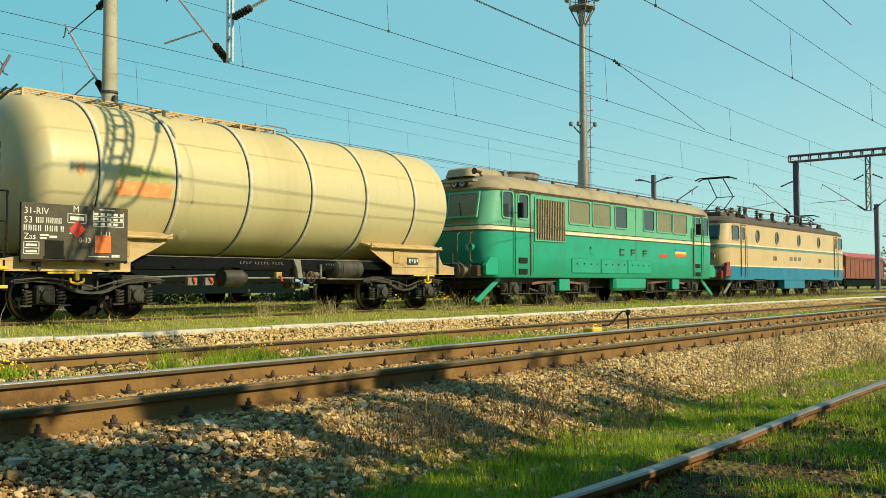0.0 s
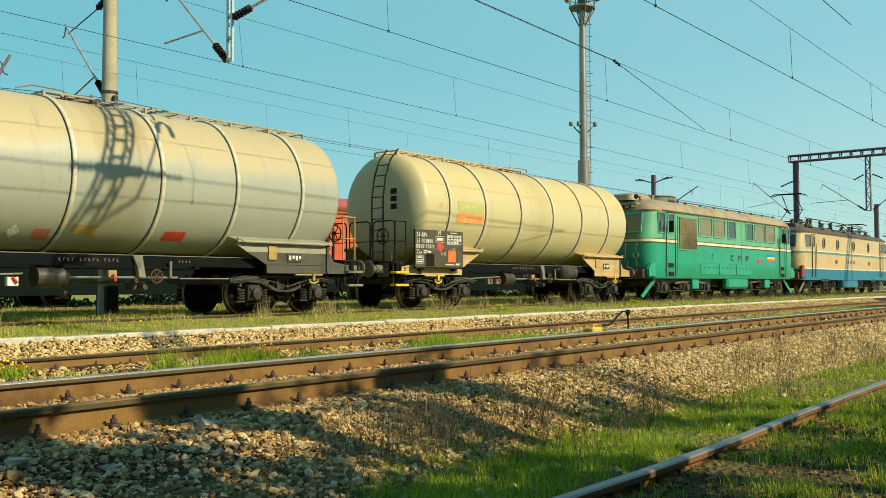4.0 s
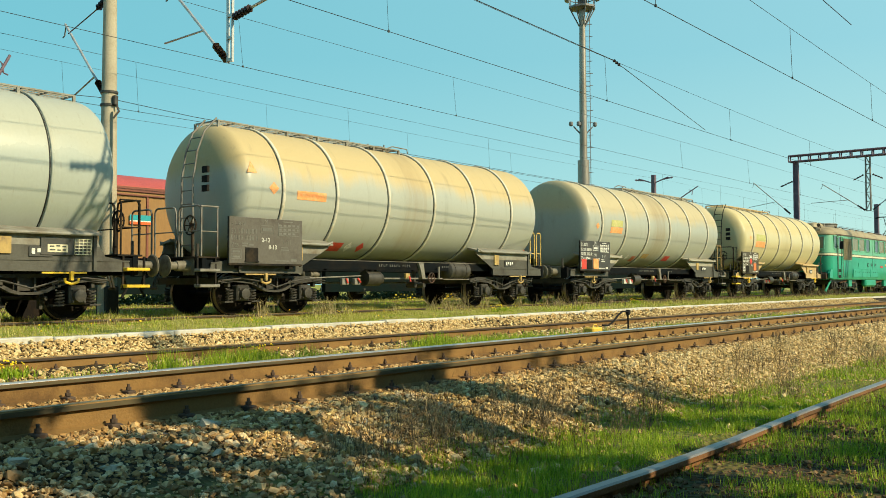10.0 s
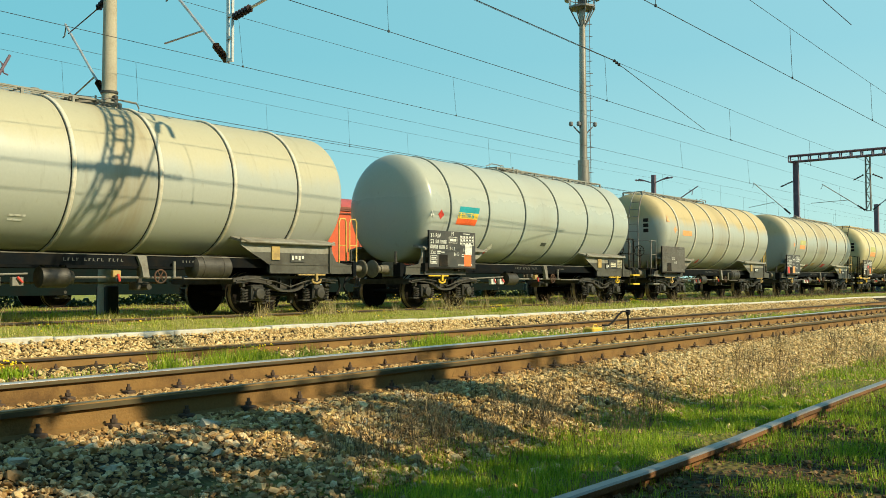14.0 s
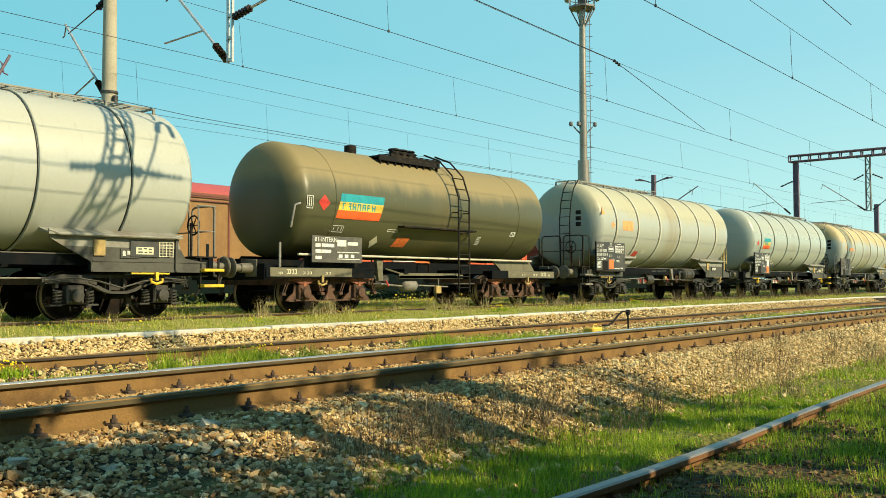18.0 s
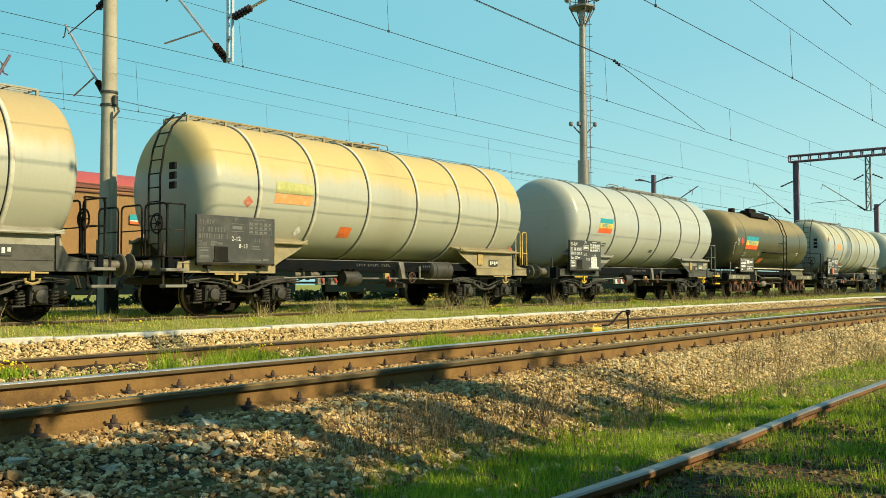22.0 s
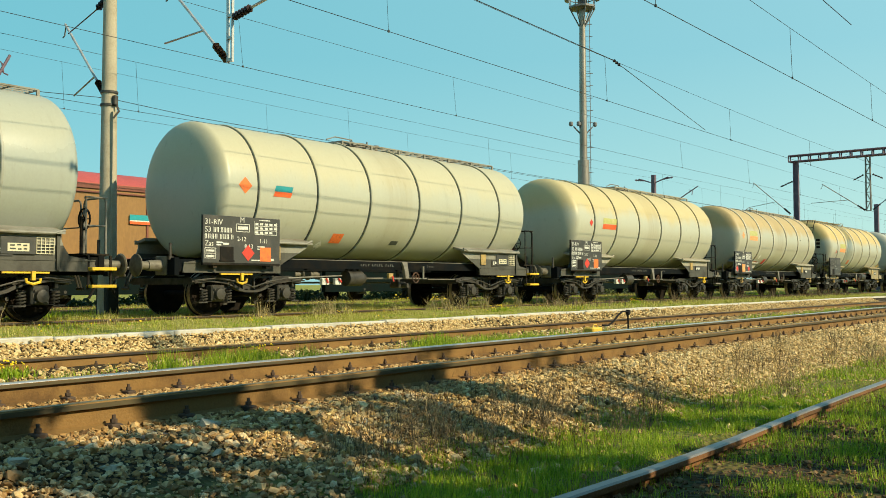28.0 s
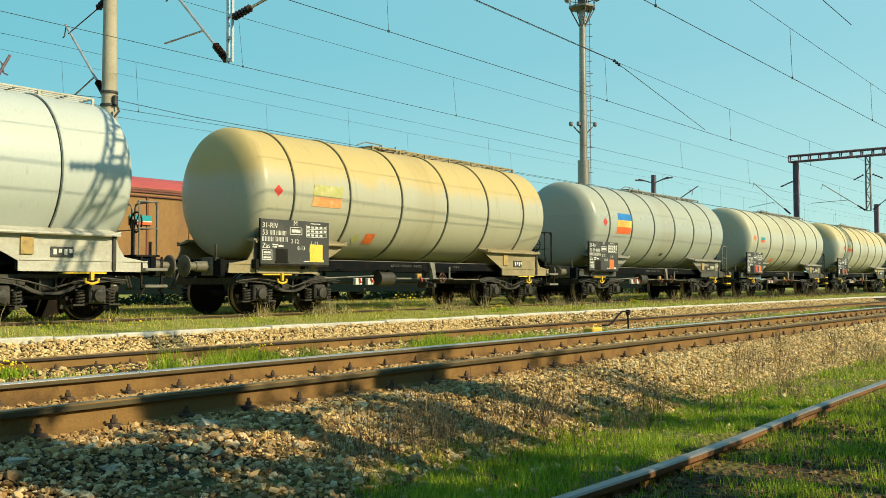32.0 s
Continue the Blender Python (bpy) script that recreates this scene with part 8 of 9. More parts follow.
            b_prism(bm, [(0.1, 0.22), (0.3, 0.18), (1.2, 0.76), (1.0, 0.82)], "y", s * 1.22 - 0.02, s * 1.22 + 0.02)
            part("rail_guard", bm, GREY_STEEL, end)
        part("coupling", shared("coupling", coupling_mesh, BOGIE), BOGIE, end, at=pose(-0.2, 0, 1.0, 0, 0, 180))
        loco_bogie(loco, e * 5.15, (-2.2, 0.0, 2.2), 0.60, BOGIE, 2.9)
    bm = bmesh.new()
    b_box(bm, -8.7, 8.7, -0.6, 0.6, 0.72, 0.95)
    part("main_frame", bm, UNDER, loco)
    return loco


def build_locos():
    TRAIN.append(diesel_loco(29.45))
    TRAIN.append(electric_loco(48.2))

# ---------------------------------------------------------------- poles, portals, wires
PORTAL_1, PORTAL_2 = 11.6, 60.4


def insulator(bm, a, c, r=0.055, n=6):
    """Ribbed insulator between two points."""
    a, c = Vector(a), Vector(c)
    d = c - a
    b_tube(bm, [a, c], r * 0.45, 8)
    for k in range(n):
        m = a + d * ((k + 0.5) / n)
        b_tube(bm, [m - d * 0.25 / n, m + d * 0.1 / n], r, 10, taper=r * 0.6)


def lattice(bm, p, q, half, step, leg=0.03, web=0.018, axis="x"):
    """Two chords with rungs from p to q; the chords lie `half` to each side along an axis."""
    p, q = Vector(p), Vector(q)
    o = {"x": Vector((half, 0, 0)), "y": Vector((0, half, 0)), "z": Vector((0, 0, half))}[axis]
    b_tube(bm, [p - o, q - o], leg, 4)
    b_tube(bm, [p + o, q + o], leg, 4)
    n = max(1, int((q - p).length / step))
    for k in range(n + 1):
        m = p + (q - p) * (k / n)
        b_tube(bm, [m - o, m + o], web, 4)


def cantilever(name_parent, pole_pt, tip, contact, arm=True, share=0.38):
    """Raked bracket tube with insulator, registration arm and steady arm."""
    a, t, c = Vector(pole_pt), Vector(tip), Vector(contact)
    d = (t - a).normalized()
    bm = bmesh.new()
    insulator(bm, a, a + d * 0.55, 0.085)
    part("bracket_insulator", bm, INSUL, name_parent, "dark ribbed porcelain insulator")
    bm = bmesh.new()
    b_tube(bm, [a + d * 0.5, t], 0.03, 8)
    part("bracket_tube", bm, GALV, name_parent)
    if not arm:
        return
    bm = bmesh.new()
    m = a + d * ((t - a).length * share)
    b_tube(bm, [m, c + Vector((0, 0, 0.06))], 0.02, 6)
    part("registration_arm", bm, GALV, name_parent)
    bm = bmesh.new()
    b_tube(bm, [t + Vector((0, -0.05, 0)), t + Vector((0, 0.02, -0.28)), t + Vector((0, 0.10, -0.32))], 0.016, 6)
    part("messenger_clamp", bm, GREY_STEEL, name_parent)


def build_portal_near():
    x = PORTAL_1
    portal = thing("catenary_portal", pose(0, 0, 0), "catenary portal with a round concrete pole and hanging lattice post", "catenary portal")
    bm = bmesh.new()
    b_tube(bm, [(x, 19.2, 0.0), (x, 19.2, 9.4)], 0.215, 24, taper=0.13)
    part("concrete_pole", bm, POLE, portal, "tall tapered round concrete pole")
    bm = bmesh.new()
    for z in (4.85, 5.15):
        b_lathe(bm, [(z, 0.185), (z, 0.20), (z + 0.05, 0.20), (z + 0.05, 0.18)], "z", 20, (x, 19.2, 0))
    b_box(bm, x - 0.03, x + 0.07, 18.93, 19.05, 4.86, 5.08, 0.01)
    b_tube(bm, [(x + 0.02, 18.98, 4.95), (x + 0.08, 18.92, 4.72), (x - 0.04, 18.95, 4.55)], 0.025, 6)
    part("pole_clamp", bm, BOGIE, portal)
    bm = bmesh.new()
    b_box(bm, x - 0.05, x + 0.05, 18.95, 19.05, 0.9, 4.7)
    part("earth_strap", bm, POLE, portal)
    bm = bmesh.new()
    b_box(bm, x - 0.16, x + 0.16, 18.95, 19.42, -0.5, 0.7, 0.03)
    part("pole_footing", bm, FOOTING_SHADED, portal)
    bm = bmesh.new()
    for k in (-0.2, 0.2):
        lattice(bm, (x + k, 19.4, 8.75), (x + k, -10.2, 8.75), 0.19, 0.62, 0.036, 0.022, "z")
    for z in (8.56, 8.94):
        lattice(bm, (x, 19.4, z), (x, -10.2, z), 0.2, 0.62, 0.03, 0.024, "x")
    for k in range(24):
        b_tube(bm, [(x - 0.2, -10.2 + 1.24 * k, 8.56), (x + 0.2, -10.2 + 1.24 * k + 0.62, 8.56)], 0.018, 4)
    part("portal_beam", bm, STEEL_POST, portal, "lattice beam across the tracks")
    bm = bmesh.new()
    insulator(bm, (x - 0.95, 7.1, 8.49), (x - 0.35, 7.1, 8.52), 0.10, 5)
    insulator(bm, (x + 0.45, 7.1, 8.51), (x + 0.95, 7.1, 8.48), 0.10, 4)
    insulator(bm, (x + 0.95, 7.1, 8.48), (x + 1.42, 7.1, 8.46), 0.06, 4)
    b_box(bm, x - 0.4, x + 0.5, 7.02, 7.16, 8.44, 8.58)
    b_tube(bm, [(x - 16, 7.1, 8.62), (x - 0.9, 7.1, 8.49)], 0.012, 5)
    b_tube(bm, [(x + 16, 7.1, 8.1), (x + 1.4, 7.1, 8.46)], 0.012, 5)
    part("strain_insulator", bm, INSUL, portal, "pair of ribbed strain insulators under the beam")
    # unseen cable, placed by the thin shadow line it casts on the tanks
    bm = bmesh.new()
    b_tube(bm, [(x + 0.2, 5.9, 8.56), (x + 0.62, 6.4, 8.5), (x + 0.62, 7.4, 8.5), (x + 0.70, 8.5, 8.5), (x + 0.77, 9.2, 8.5), (x + 0.2, 9.9, 8.6)], 0.03, 6)
    part("jumper_cable", bm, WIRE, portal, "dark jumper cable slung beside the beam")
    # unseen piece added and shaped to cast a leaf-like shadow on the tanks
    bm = bmesh.new()
    insulator(bm, (x + 0.73, 8.75, 8.5), (x + 0.77, 9.2, 8.5), 0.075, 3)
    b_tube(bm, [(x + 0.77, 9.2, 8.5), (x + 0.9, 9.38, 8.5), (x + 1.02, 9.15, 8.5), (x + 1.08, 8.6, 8.5)], 0.055, 8)
    part("surge_horn", bm, INSUL, portal)
    bm = bmesh.new()
    b_tube(bm, [(x, -10.0, -0.6), (x, -10.0, 9.4)], 0.205, 20, taper=0.135)
    part("concrete_pole", bm, POLE, portal)
    bm = bmesh.new()
    b_prism(bm, [(14.70, 5.2), (14.74, 5.2), (14.74, 8.6), (14.70, 8.6)], "x", x - 0.028, x + 0.028)
    b_prism(bm, [(14.84, 5.2), (14.88, 5.2), (14.88, 8.6), (14.84, 8.6)], "x", x - 0.028, x + 0.028)
    for k in range(8):
        b_box(bm, x - 0.03, x + 0.03, 14.72, 14.86, 5.22 + 0.45 * k, 5.28 + 0.45 * k)
    part("hanging_post", bm, GALV, portal, "pale lattice post hanging from the beam")
    cantilever(portal, (x, 19.35, 5.12), (x, 21.2, 7.14), (x, 20.75, 5.25), share=0.26)
    cantilever(portal, (x, 14.9, 5.27), (x, 16.9, 7.2), (x, 17.03, 5.9))
    cantilever(portal, (x, 14.66, 6.1), (x, 12.4, 6.5), (x, 11.4, 5.3), False)
    bm = bmesh.new()
    insulator(bm, (x, 19.35, 7.4), (x, 19.75, 7.24), 0.09, 4)
    b_tube(bm, [(x, 19.75, 7.24), (x, 21.05, 6.88)], 0.014, 6)
    part("stay_insulator", bm, INSUL, portal)
    return portal


def build_portal_far():
    x = PORTAL_2
    portal = thing("catenary_portal", pose(0, 0, 0), "far steel catenary portal with violet-brown posts", "catenary portal")
    for y in (19.1, -4.0):
        bm = bmesh.new()
        for s in (-0.16, 0.16):
            b_box(bm, x - 0.10, x + 0.10, y + s * 0.8 - 0.04, y + s * 0.8 + 0.04, -0.5, 8.6)
        for k in range(14):
            b_box(bm, x - 0.09, x + 0.09, y - 0.13, y + 0.13, 0.2 + 0.62 * k, 0.26 + 0.62 * k)
        b_box(bm, x - 0.05, x + 0.05, y - 0.12, y + 0.12, -0.5, 8.5)
        part("portal_post", bm, STEEL_POST, portal)
    bm = bmesh.new()
    for k in (-0.2, 0.2):
        lattice(bm, (x + k, 19.5, 8.75), (x + k, -4.5, 8.75), 0.19, 0.62, 0.055, 0.045, "z")
    part("portal_beam", bm, STEEL_POST, portal)
    for y in (14.75, 9.2):
        bm = bmesh.new()
        lattice(bm, (x, y, 5.15), (x, y, 8.6), 0.13, 0.5, 0.05, 0.028, "y")
        for k in range(6):
            s = 1 if k % 2 else -1
            b_tube(bm, [(x, y - 0.13 * s, 5.2 + 0.56 * k), (x, y + 0.13 * s, 5.76 + 0.56 * k)], 0.026, 4)
        part("hanging_post", bm, GREY_STEEL, portal)
    cantilever(portal, (x, 19.5, 5.2), (x, 21.9, 7.4), (x, 22.2, 5.7))
    cantilever(portal, (x, 14.95, 5.2), (x, 17.5, 7.0), (x, 18.2, 5.75))
    cantilever(portal, (x, 14.5, 5.2), (x, 12.2, 7.0), (x, 11.4, 5.45))
    for a, c in (((x, 14.5, 7.4), (x, 13.9, 7.1)), ((x, 15.0, 7.4), (x, 15.6, 7.1)), ((x, 19.3, 7.3), (x, 20.1, 7.0))):
        bm = bmesh.new()
        insulator(bm, a, c, 0.07, 4)
        part("beam_insulator", bm, INSUL, portal)


def small_mast(x, y, z, r=0.14, arms=True, label="distant steel catenary mast"):
    mast = thing("catenary_mast", pose(x, y, 0), label, "catenary mast", "distant masts")
    bm = bmesh.new()
    b_box(bm, -r, r, -r, r, -0.6, z, 0.02)
    part("mast_post", bm, STEEL_POST, mast)
    if arms:
        bm = bmesh.new()
        for s in (-1, 1):
            b_tube(bm, [(0, 0, z - 0.7), (0, s * 1.3, z - 0.25)], 0.05, 6)
            insulator(bm, (0, s * 0.9, z - 0.4), (0, s * 1.7, z - 0.3), 0.1, 4)
        part("mast_arm", bm, STEEL_POST, mast)
    return mast


def raked_arm(x, y, z, dy, dz):
    arm = small_mast(x, y, z, 0.10, False, "distant mast with a raked bracket arm")
    bm = bmesh.new()
    b_tube(bm, [(0, 0, z - 0.1), (0, dy, z - 0.1 + dz)], 0.06, 6)
    b_tube(bm, [(0, dy * 0.55, z - 0.1 + dz * 0.75), (0, dy * 0.72, z - 0.1 + dz * 0.66), (0, dy * 0.7, z - 0.2 + dz * 0.4)], 0.05, 6)
    part("mast_arm", bm, STEEL_POST, arm)


def build_tower():
    x, y = 50.0, 28.8
    t = thing("lighting_tower", pose(x, y, 0), "tall tubular steel lighting tower with ladder and floodlights", "lighting tower")
    bm = bmesh.new()
    b_lathe(bm, [(-0.5, 0.42), (8.4, 0.36), (8.42, 0.24), (13, 0.22), (18.0, 0.185)], "z", 24)
    part("tower_tube", bm, TOWER, t)
    bm = bmesh.new()
    b_prism(bm, [(0.85 * math.cos(a), 0.85 * math.sin(a)) for a in (math.pi / 4 * k for k in range(8))], "z", 18.0, 18.12)
    part("platform", bm, LAMP_GREY, t)
    bm = bmesh.new()
    for k in range(8):
        a = math.pi / 4 * k
        b_tube(bm, [(0.2 * math.cos(a), 0.2 * math.sin(a), 16.9), (0.8 * math.cos(a), 0.8 * math.sin(a), 18.0)], 0.04, 6)
        b_tube(bm, [(0.82 * math.cos(a), 0.82 * math.sin(a), 18.1), (0.82 * math.cos(a), 0.82 * math.sin(a), 19.2)], 0.03, 6)
    for z in (18.65, 19.2):
        b_tube(bm, [(0.82 * math.cos(a), 0.82 * math.sin(a), z) for a in np.linspace(0, 2 * math.pi, 17)], 0.03, 6)
    part("platform_railing", bm, LAMP_GREY, t)
    for k in range(4):
        a = math.pi / 2 * k + 0.5
        bm = bmesh.new()
        b_box(bm, -0.3, 0.3, -0.12, 0.16, -0.25, 0.25, 0.04)
        part("floodlight", bm, LAMP_GREY, t, at=pose(0.9 * math.cos(a), 0.9 * math.sin(a), 18.75, -25, 0, math.degrees(a) + 90))
    bm = bmesh.new()
    cx, cy = 0.19, -0.22
    for s in (-0.12, 0.12):
        b_tube(bm, [(cx + s, cy - s, 2.0), (cx + s, cy - s, 18.1)], 0.025, 4)
    for k in range(50):
        z = 2.2 + 0.32 * k
        b_tube(bm, [(cx - 0.12, cy + 0.12, z), (cx + 0.12, cy - 0.12, z)], 0.012, 4)
    for k in range(20):
        z = 3.0 + 0.78 * k
        b_tube(bm, [(cx - 0.13, cy + 0.13, z), (cx + 0.07, cy + 0.07, z), (cx + 0.22, cy - 0.05, z), (cx + 0.25, cy - 0.25, z), (cx + 0.13, cy - 0.13, z)], 0.014, 4)
    part("caged_ladder", bm, LAMP_GREY, t)
    for dx, dy in ((-0.55, 0.55), (-0.3, 0.15), (0.6, -0.5)):
        bm = bmesh.new()
        b_tube(bm, [(0, 0, 9.9), (dx * 0.8, dy * 0.8, 10.55)], 0.045, 6)
        b_lathe(bm, [(-0.14, 0.07), (-0.08, 0.13), (0.10, 0.13), (0.14, 0.08)], "z", 12, (dx, dy, 10.7))
        part("side_lamp", bm, LAMP_GREY, t)


def wire_line(name, label, pts, r, group=""):
    bm = bmesh.new()
    b_tube(bm, pts, r, 5)
    return solid(name, bm, WIRE, label, "overhead wire", group=group)


def catenary(y0, z0, y1, z1, sag, r=0.0065, near=-50.0, far=230.0, y_m=None, droppers=True, first=12.0, pace=8.4, span0=PORTAL_1, span=PORTAL_2 - PORTAL_1):
    """Contact wire, sagging messenger and droppers of one track; y swings a little from portal to portal."""
    ym = y0 if y_m is None else y_m
    line = thing("overhead_line", pose(0, 0, 0), "overhead line of thin dark wires with droppers", "overhead line", "overhead lines")
    bm = bmesh.new()
    b_tube(bm, [(near, y0, z0), (far, y0, z0)], r, 5)
    part("contact_wire", bm, WIRE, line)
    bm = bmesh.new()
    def zm(x):
        u = ((x - span0) / span) % 1.0
        return z1 - sag * 4 * u * (1 - u)
    xs = np.arange(near, far, span / 12)
    b_tube(bm, [(x, ym, zm(x)) for x in xs], r * 0.8, 5)
    part("messenger_wire", bm, WIRE, line)
    if droppers:
        k = 0
        x = first - 6 * pace
        while x < 140:
            bm = bmesh.new()
            b_tube(bm, [(x, ym, zm(x)), (x + 0.1, y0, z0)], 0.005, 4)
            b_box(bm, x + 0.08, x + 0.12, y0 - 0.012, y0 + 0.012, z0 - 0.015, z0 + 0.03)
            part("dropper", bm, WIRE, line)
            x += pace
    return line


def build_wires():
    catenary(16.95, 5.82, 0, 6.99, 0.0, y_m=17.0, first=13.57, pace=8.14)
    catenary(11.1, 5.32, 0, 6.62, 0.35, first=12.18, pace=8.2)
    catenary(5.95, 4.84, 0, 5.95, 0.22, first=18.6, pace=6.2)
    catenary(22.6, 5.57, 0, 6.98, 0.1, r=0.007, first=14.46)
    catenary(27.6, 6.35, 0, 7.9, 0.2, r=0.006, first=15.0)
    wire_line("return_wire", "dark return wire kinked at the concrete pole", [(-30, 22.7, 4.4), (10.69, 22.7, 5.62), (13.67, 22.7, 5.83), (16.45, 22.7, 5.71), (23.0, 22.7, 5.66), (60.4, 22.7, 5.6), (150, 22.7, 5.6)], 0.009)
    wire_line("feeder_wire", "dark feeder wire with splice crossing the tracks", [(8.0, 8.4, 5.28), (11.72, 8.7, 5.29), (16.9, 9.0, 5.34), (26.62, 11.1, 5.38)], 0.008)
    bead = bmesh.new()
    insulator(bead, (16.9, 9.0, 5.34), (17.45, 9.13, 5.342), 0.034, 3)
    solid("wire_insulator", bead, INSUL, "small dark insulator beads spliced into the feeder wire", "insulator")


# ---------------------------------------------------------------- parked vans
def van(x0, x1, paint, label, roof_z=4.29, eave=3.83, y=25.64, w=2.8, floor=1.55):
    v = thing("covered_van", pose(0, 0, 0), label, "railway van", "parked vans")
    bm = bmesh.new()
    b_box(bm, x0, x1, y, y + w, floor, eave, 0.02)
    part("van_body", bm, paint, v)
    bm = bmesh.new()
    arc = [(y - 0.04 + (w + 0.08) * k / 12, eave + 0.02 + (roof_z - eave) * (1 - abs(2 * k / 12 - 1) ** 2.2)) for k in range(13)]
    b_prism(bm, arc + [(y + w + 0.04, eave - 0.03), (y - 0.04, eave - 0.03)], "x", x0 - 0.05, x1 + 0.05)
    part("van_roof", bm, V_ROOF, v, "pink-red painted curved roof")
    bm = bmesh.new()
    b_box(bm, x0, x1, y - 0.05, y - 0.0, eave - 0.17, eave - 0.02)
    b_box(bm, x0, x1, y - 0.05, y - 0.0, eave - 0.30, eave - 0.25)
    b_box(bm, x0, x1, y - 0.06, y + 0.02, floor - 0.06, floor + 0.02)
    part("door_rail", bm, V_DARK, v)
    n = int((x1 - x0) / 1.55)
    for k in range(n + 1):
        x = x0 + (x1 - x0) * k / n
        bm = bmesh.new()
        b_box(bm, x - 0.035, x + 0.035, y - 0.035, y, floor + 0.02, eave - 0.3)
        part("body_post", bm, V_DARK if k % 2 else paint, v)
    bm = bmesh.new()
    # near box reaches low and near-black, standing in for shade under the van
    b_box(bm, x0, x1, y + 0.15, y + 0.35, 0.42, floor - 0.06)
    b_box(bm, x0, x1, y + w - 0.35, y + w - 0.15, 0.95, floor - 0.06)
    part("underframe", bm, TEAL_FRAME_SHADE, v)
    for xx in (x0 + 2.2, x1 - 2.2):
        ws = part("wheelset", shared("wheelset", wheelset_mesh(), WHEEL), WHEEL, v, at=pose(xx, y + w / 2, 0.51))
        for s in (-1, 1):
            part("axle_box", shared("axle_box", axle_box_mesh, BOGIE), BOGIE, v, at=pose(xx, y + w / 2 + s * 1.05, 0.51, 0, 0, 0 if s < 0 else 180))
            bm = bmesh.new()
            for k in range(6):
                b_box(bm, xx - 0.6 + 0.08 * k, xx + 0.6 - 0.08 * k, y + w / 2 + s * 1.05 - 0.05, y + w / 2 + s * 1.05 + 0.05, 0.98 - 0.03 * k, 1.005 - 0.03 * k)
            part("leaf_spring", bm, BOGIE, v)
    for e, xx in ((-1, x0), (1, x1)):
        for s in (-1, 1):
            part("buffer", shared("buffer", buffer_mesh, BUFFER), BUFFER, v, at=pose(xx, y + w / 2 + s * 0.875, 1.1, 0, 0, 0 if e > 0 else 180))
    return v


def build_vans():
    van(-5.36, 10.59, V_BROWN, "ochre-brown covered van with pink-red roof")
    v = van(12.02, 23.32, V_BROWN, "ochre-brown covered van with pink-red roof and small striped panel")
    for m, z0, z1 in ((FLAG_RED, 2.63, 2.72), (WHITE, 2.72, 2.755), (FLAG_TEAL, 2.755, 2.93)):
        bm = bmesh.new()
        b_box(bm, 16.21, 17.0, 25.58, 25.595, z0, z1)
        part("panel_stripe", bm, m, v)
    bm = bmesh.new()
    b_tube(bm, [(14.16, 28.2, 3.6), (14.16, 28.2, 5.159)], 0.107, 10)
    part("roof_pipe", bm, V_DARK, v)
    r = van(24.87, 38.68, V_RED, "orange-red covered van with curved roof", 4.24, 3.79)
    for x0, x1, z0, z1, m in ((28.56, 31.18, 1.67, 2.01, WHITE), (28.92, 30.23, 1.74, 1.93, FLAG_TEAL), (29.99, 31.65, 1.60, 1.72, ORANGE)):
        bm = bmesh.new()
        b_box(bm, x0, x1, 25.57 - (0.006 if m is not WHITE else 0), 25.595, z0, z1)
        part("panel_stripe", bm, m, r)
    van(40.22, 54.74, V_DARK, "dark red-brown covered van")
    van(95.8, 110.7, V_DARK, "far red-brown covered van with pink roof", 3.85, 3.374, floor=1.2)


# ---------------------------------------------------------------- small line-side things
def build_small():
    d = thing("point_rodding_box", pose(15.55, 8.6, -0.36), "small yellow box with a bent black hose beside the rails", "trackside box")
    bm = bmesh.new()
    b_box(bm, -0.50, -0.20, -0.11, 0.11, 0.0, 0.26, 0.03)
    b_box(bm, -0.20, -0.02, -0.08, 0.08, 0.0, 0.17, 0.02)
    b_box(bm, -0.16, -0.06, -0.06, 0.06, 0.16, 0.25, 0.015)
    b_tube(bm, [(-0.44, -0.06, 0.25), (-0.40, -0.06, 0.31), (-0.30, -0.06, 0.31), (-0.26, -0.06, 0.25)], 0.012, 6)
    part("box", bm, WORN_YELLOW, d)
    bm = bmesh.new()
    b_tube(bm, [(0.05, 0, 0.28), (0.2, -0.03, 0.27), (0.34, -0.06, 0.33), (0.5, -0.1, 0.47), (0.66, -0.11, 0.53), (0.84, -0.12, 0.52), (0.86, -0.12, 0.35), (0.86, -0.12, 0.0)], 0.019, 8)
    part("hose", bm, RUBBER, d)
    bm = bmesh.new()
    b_box(bm, 0.82, 0.90, -0.16, -0.08, 0.46, 0.56, 0.015)
    part("hose_cap", bm, RUBBER, d)
    for k, (x, y) in enumerate(((8.45, 10.20), (5.04, 10.36), (27.0, 8.9), (30.0, 15.2), (20.5, 14.4))):
        rng = np.random.default_rng(40 + k)
        bush = thing("flowering_weed", pose(x, y, ground_z(y)), "low green weed with yellow blossoms", "weed", "flowering weeds")
        n = 260
        v, f = blades(rng, rng.normal(0, 0.14, n), rng.normal(0, 0.1, n), np.full(n, -0.02), rng.uniform(0.06, 0.2, n), np.full(n, 0.008), 0.8)
        part("leaves", raw_mesh("leaves", v, f, GRASS), None, bush)
        m = 26
        v, f = stones(rng, rng.normal(0, 0.13, m), rng.normal(0, 0.1, m), rng.uniform(0.1, 0.2, m), np.full(m, 0.016))
        part("blossoms", raw_mesh("blossoms", v, f, FLOWER), None, bush)


LEAF = island_mat("tree leaf", [(0.05, 0.09, 0.012), (0.11, 0.16, 0.02), (0.08, 0.12, 0.015), (0.16, 0.19, 0.03)], 0.6, 5, 0, 0.2, trans=0.3)
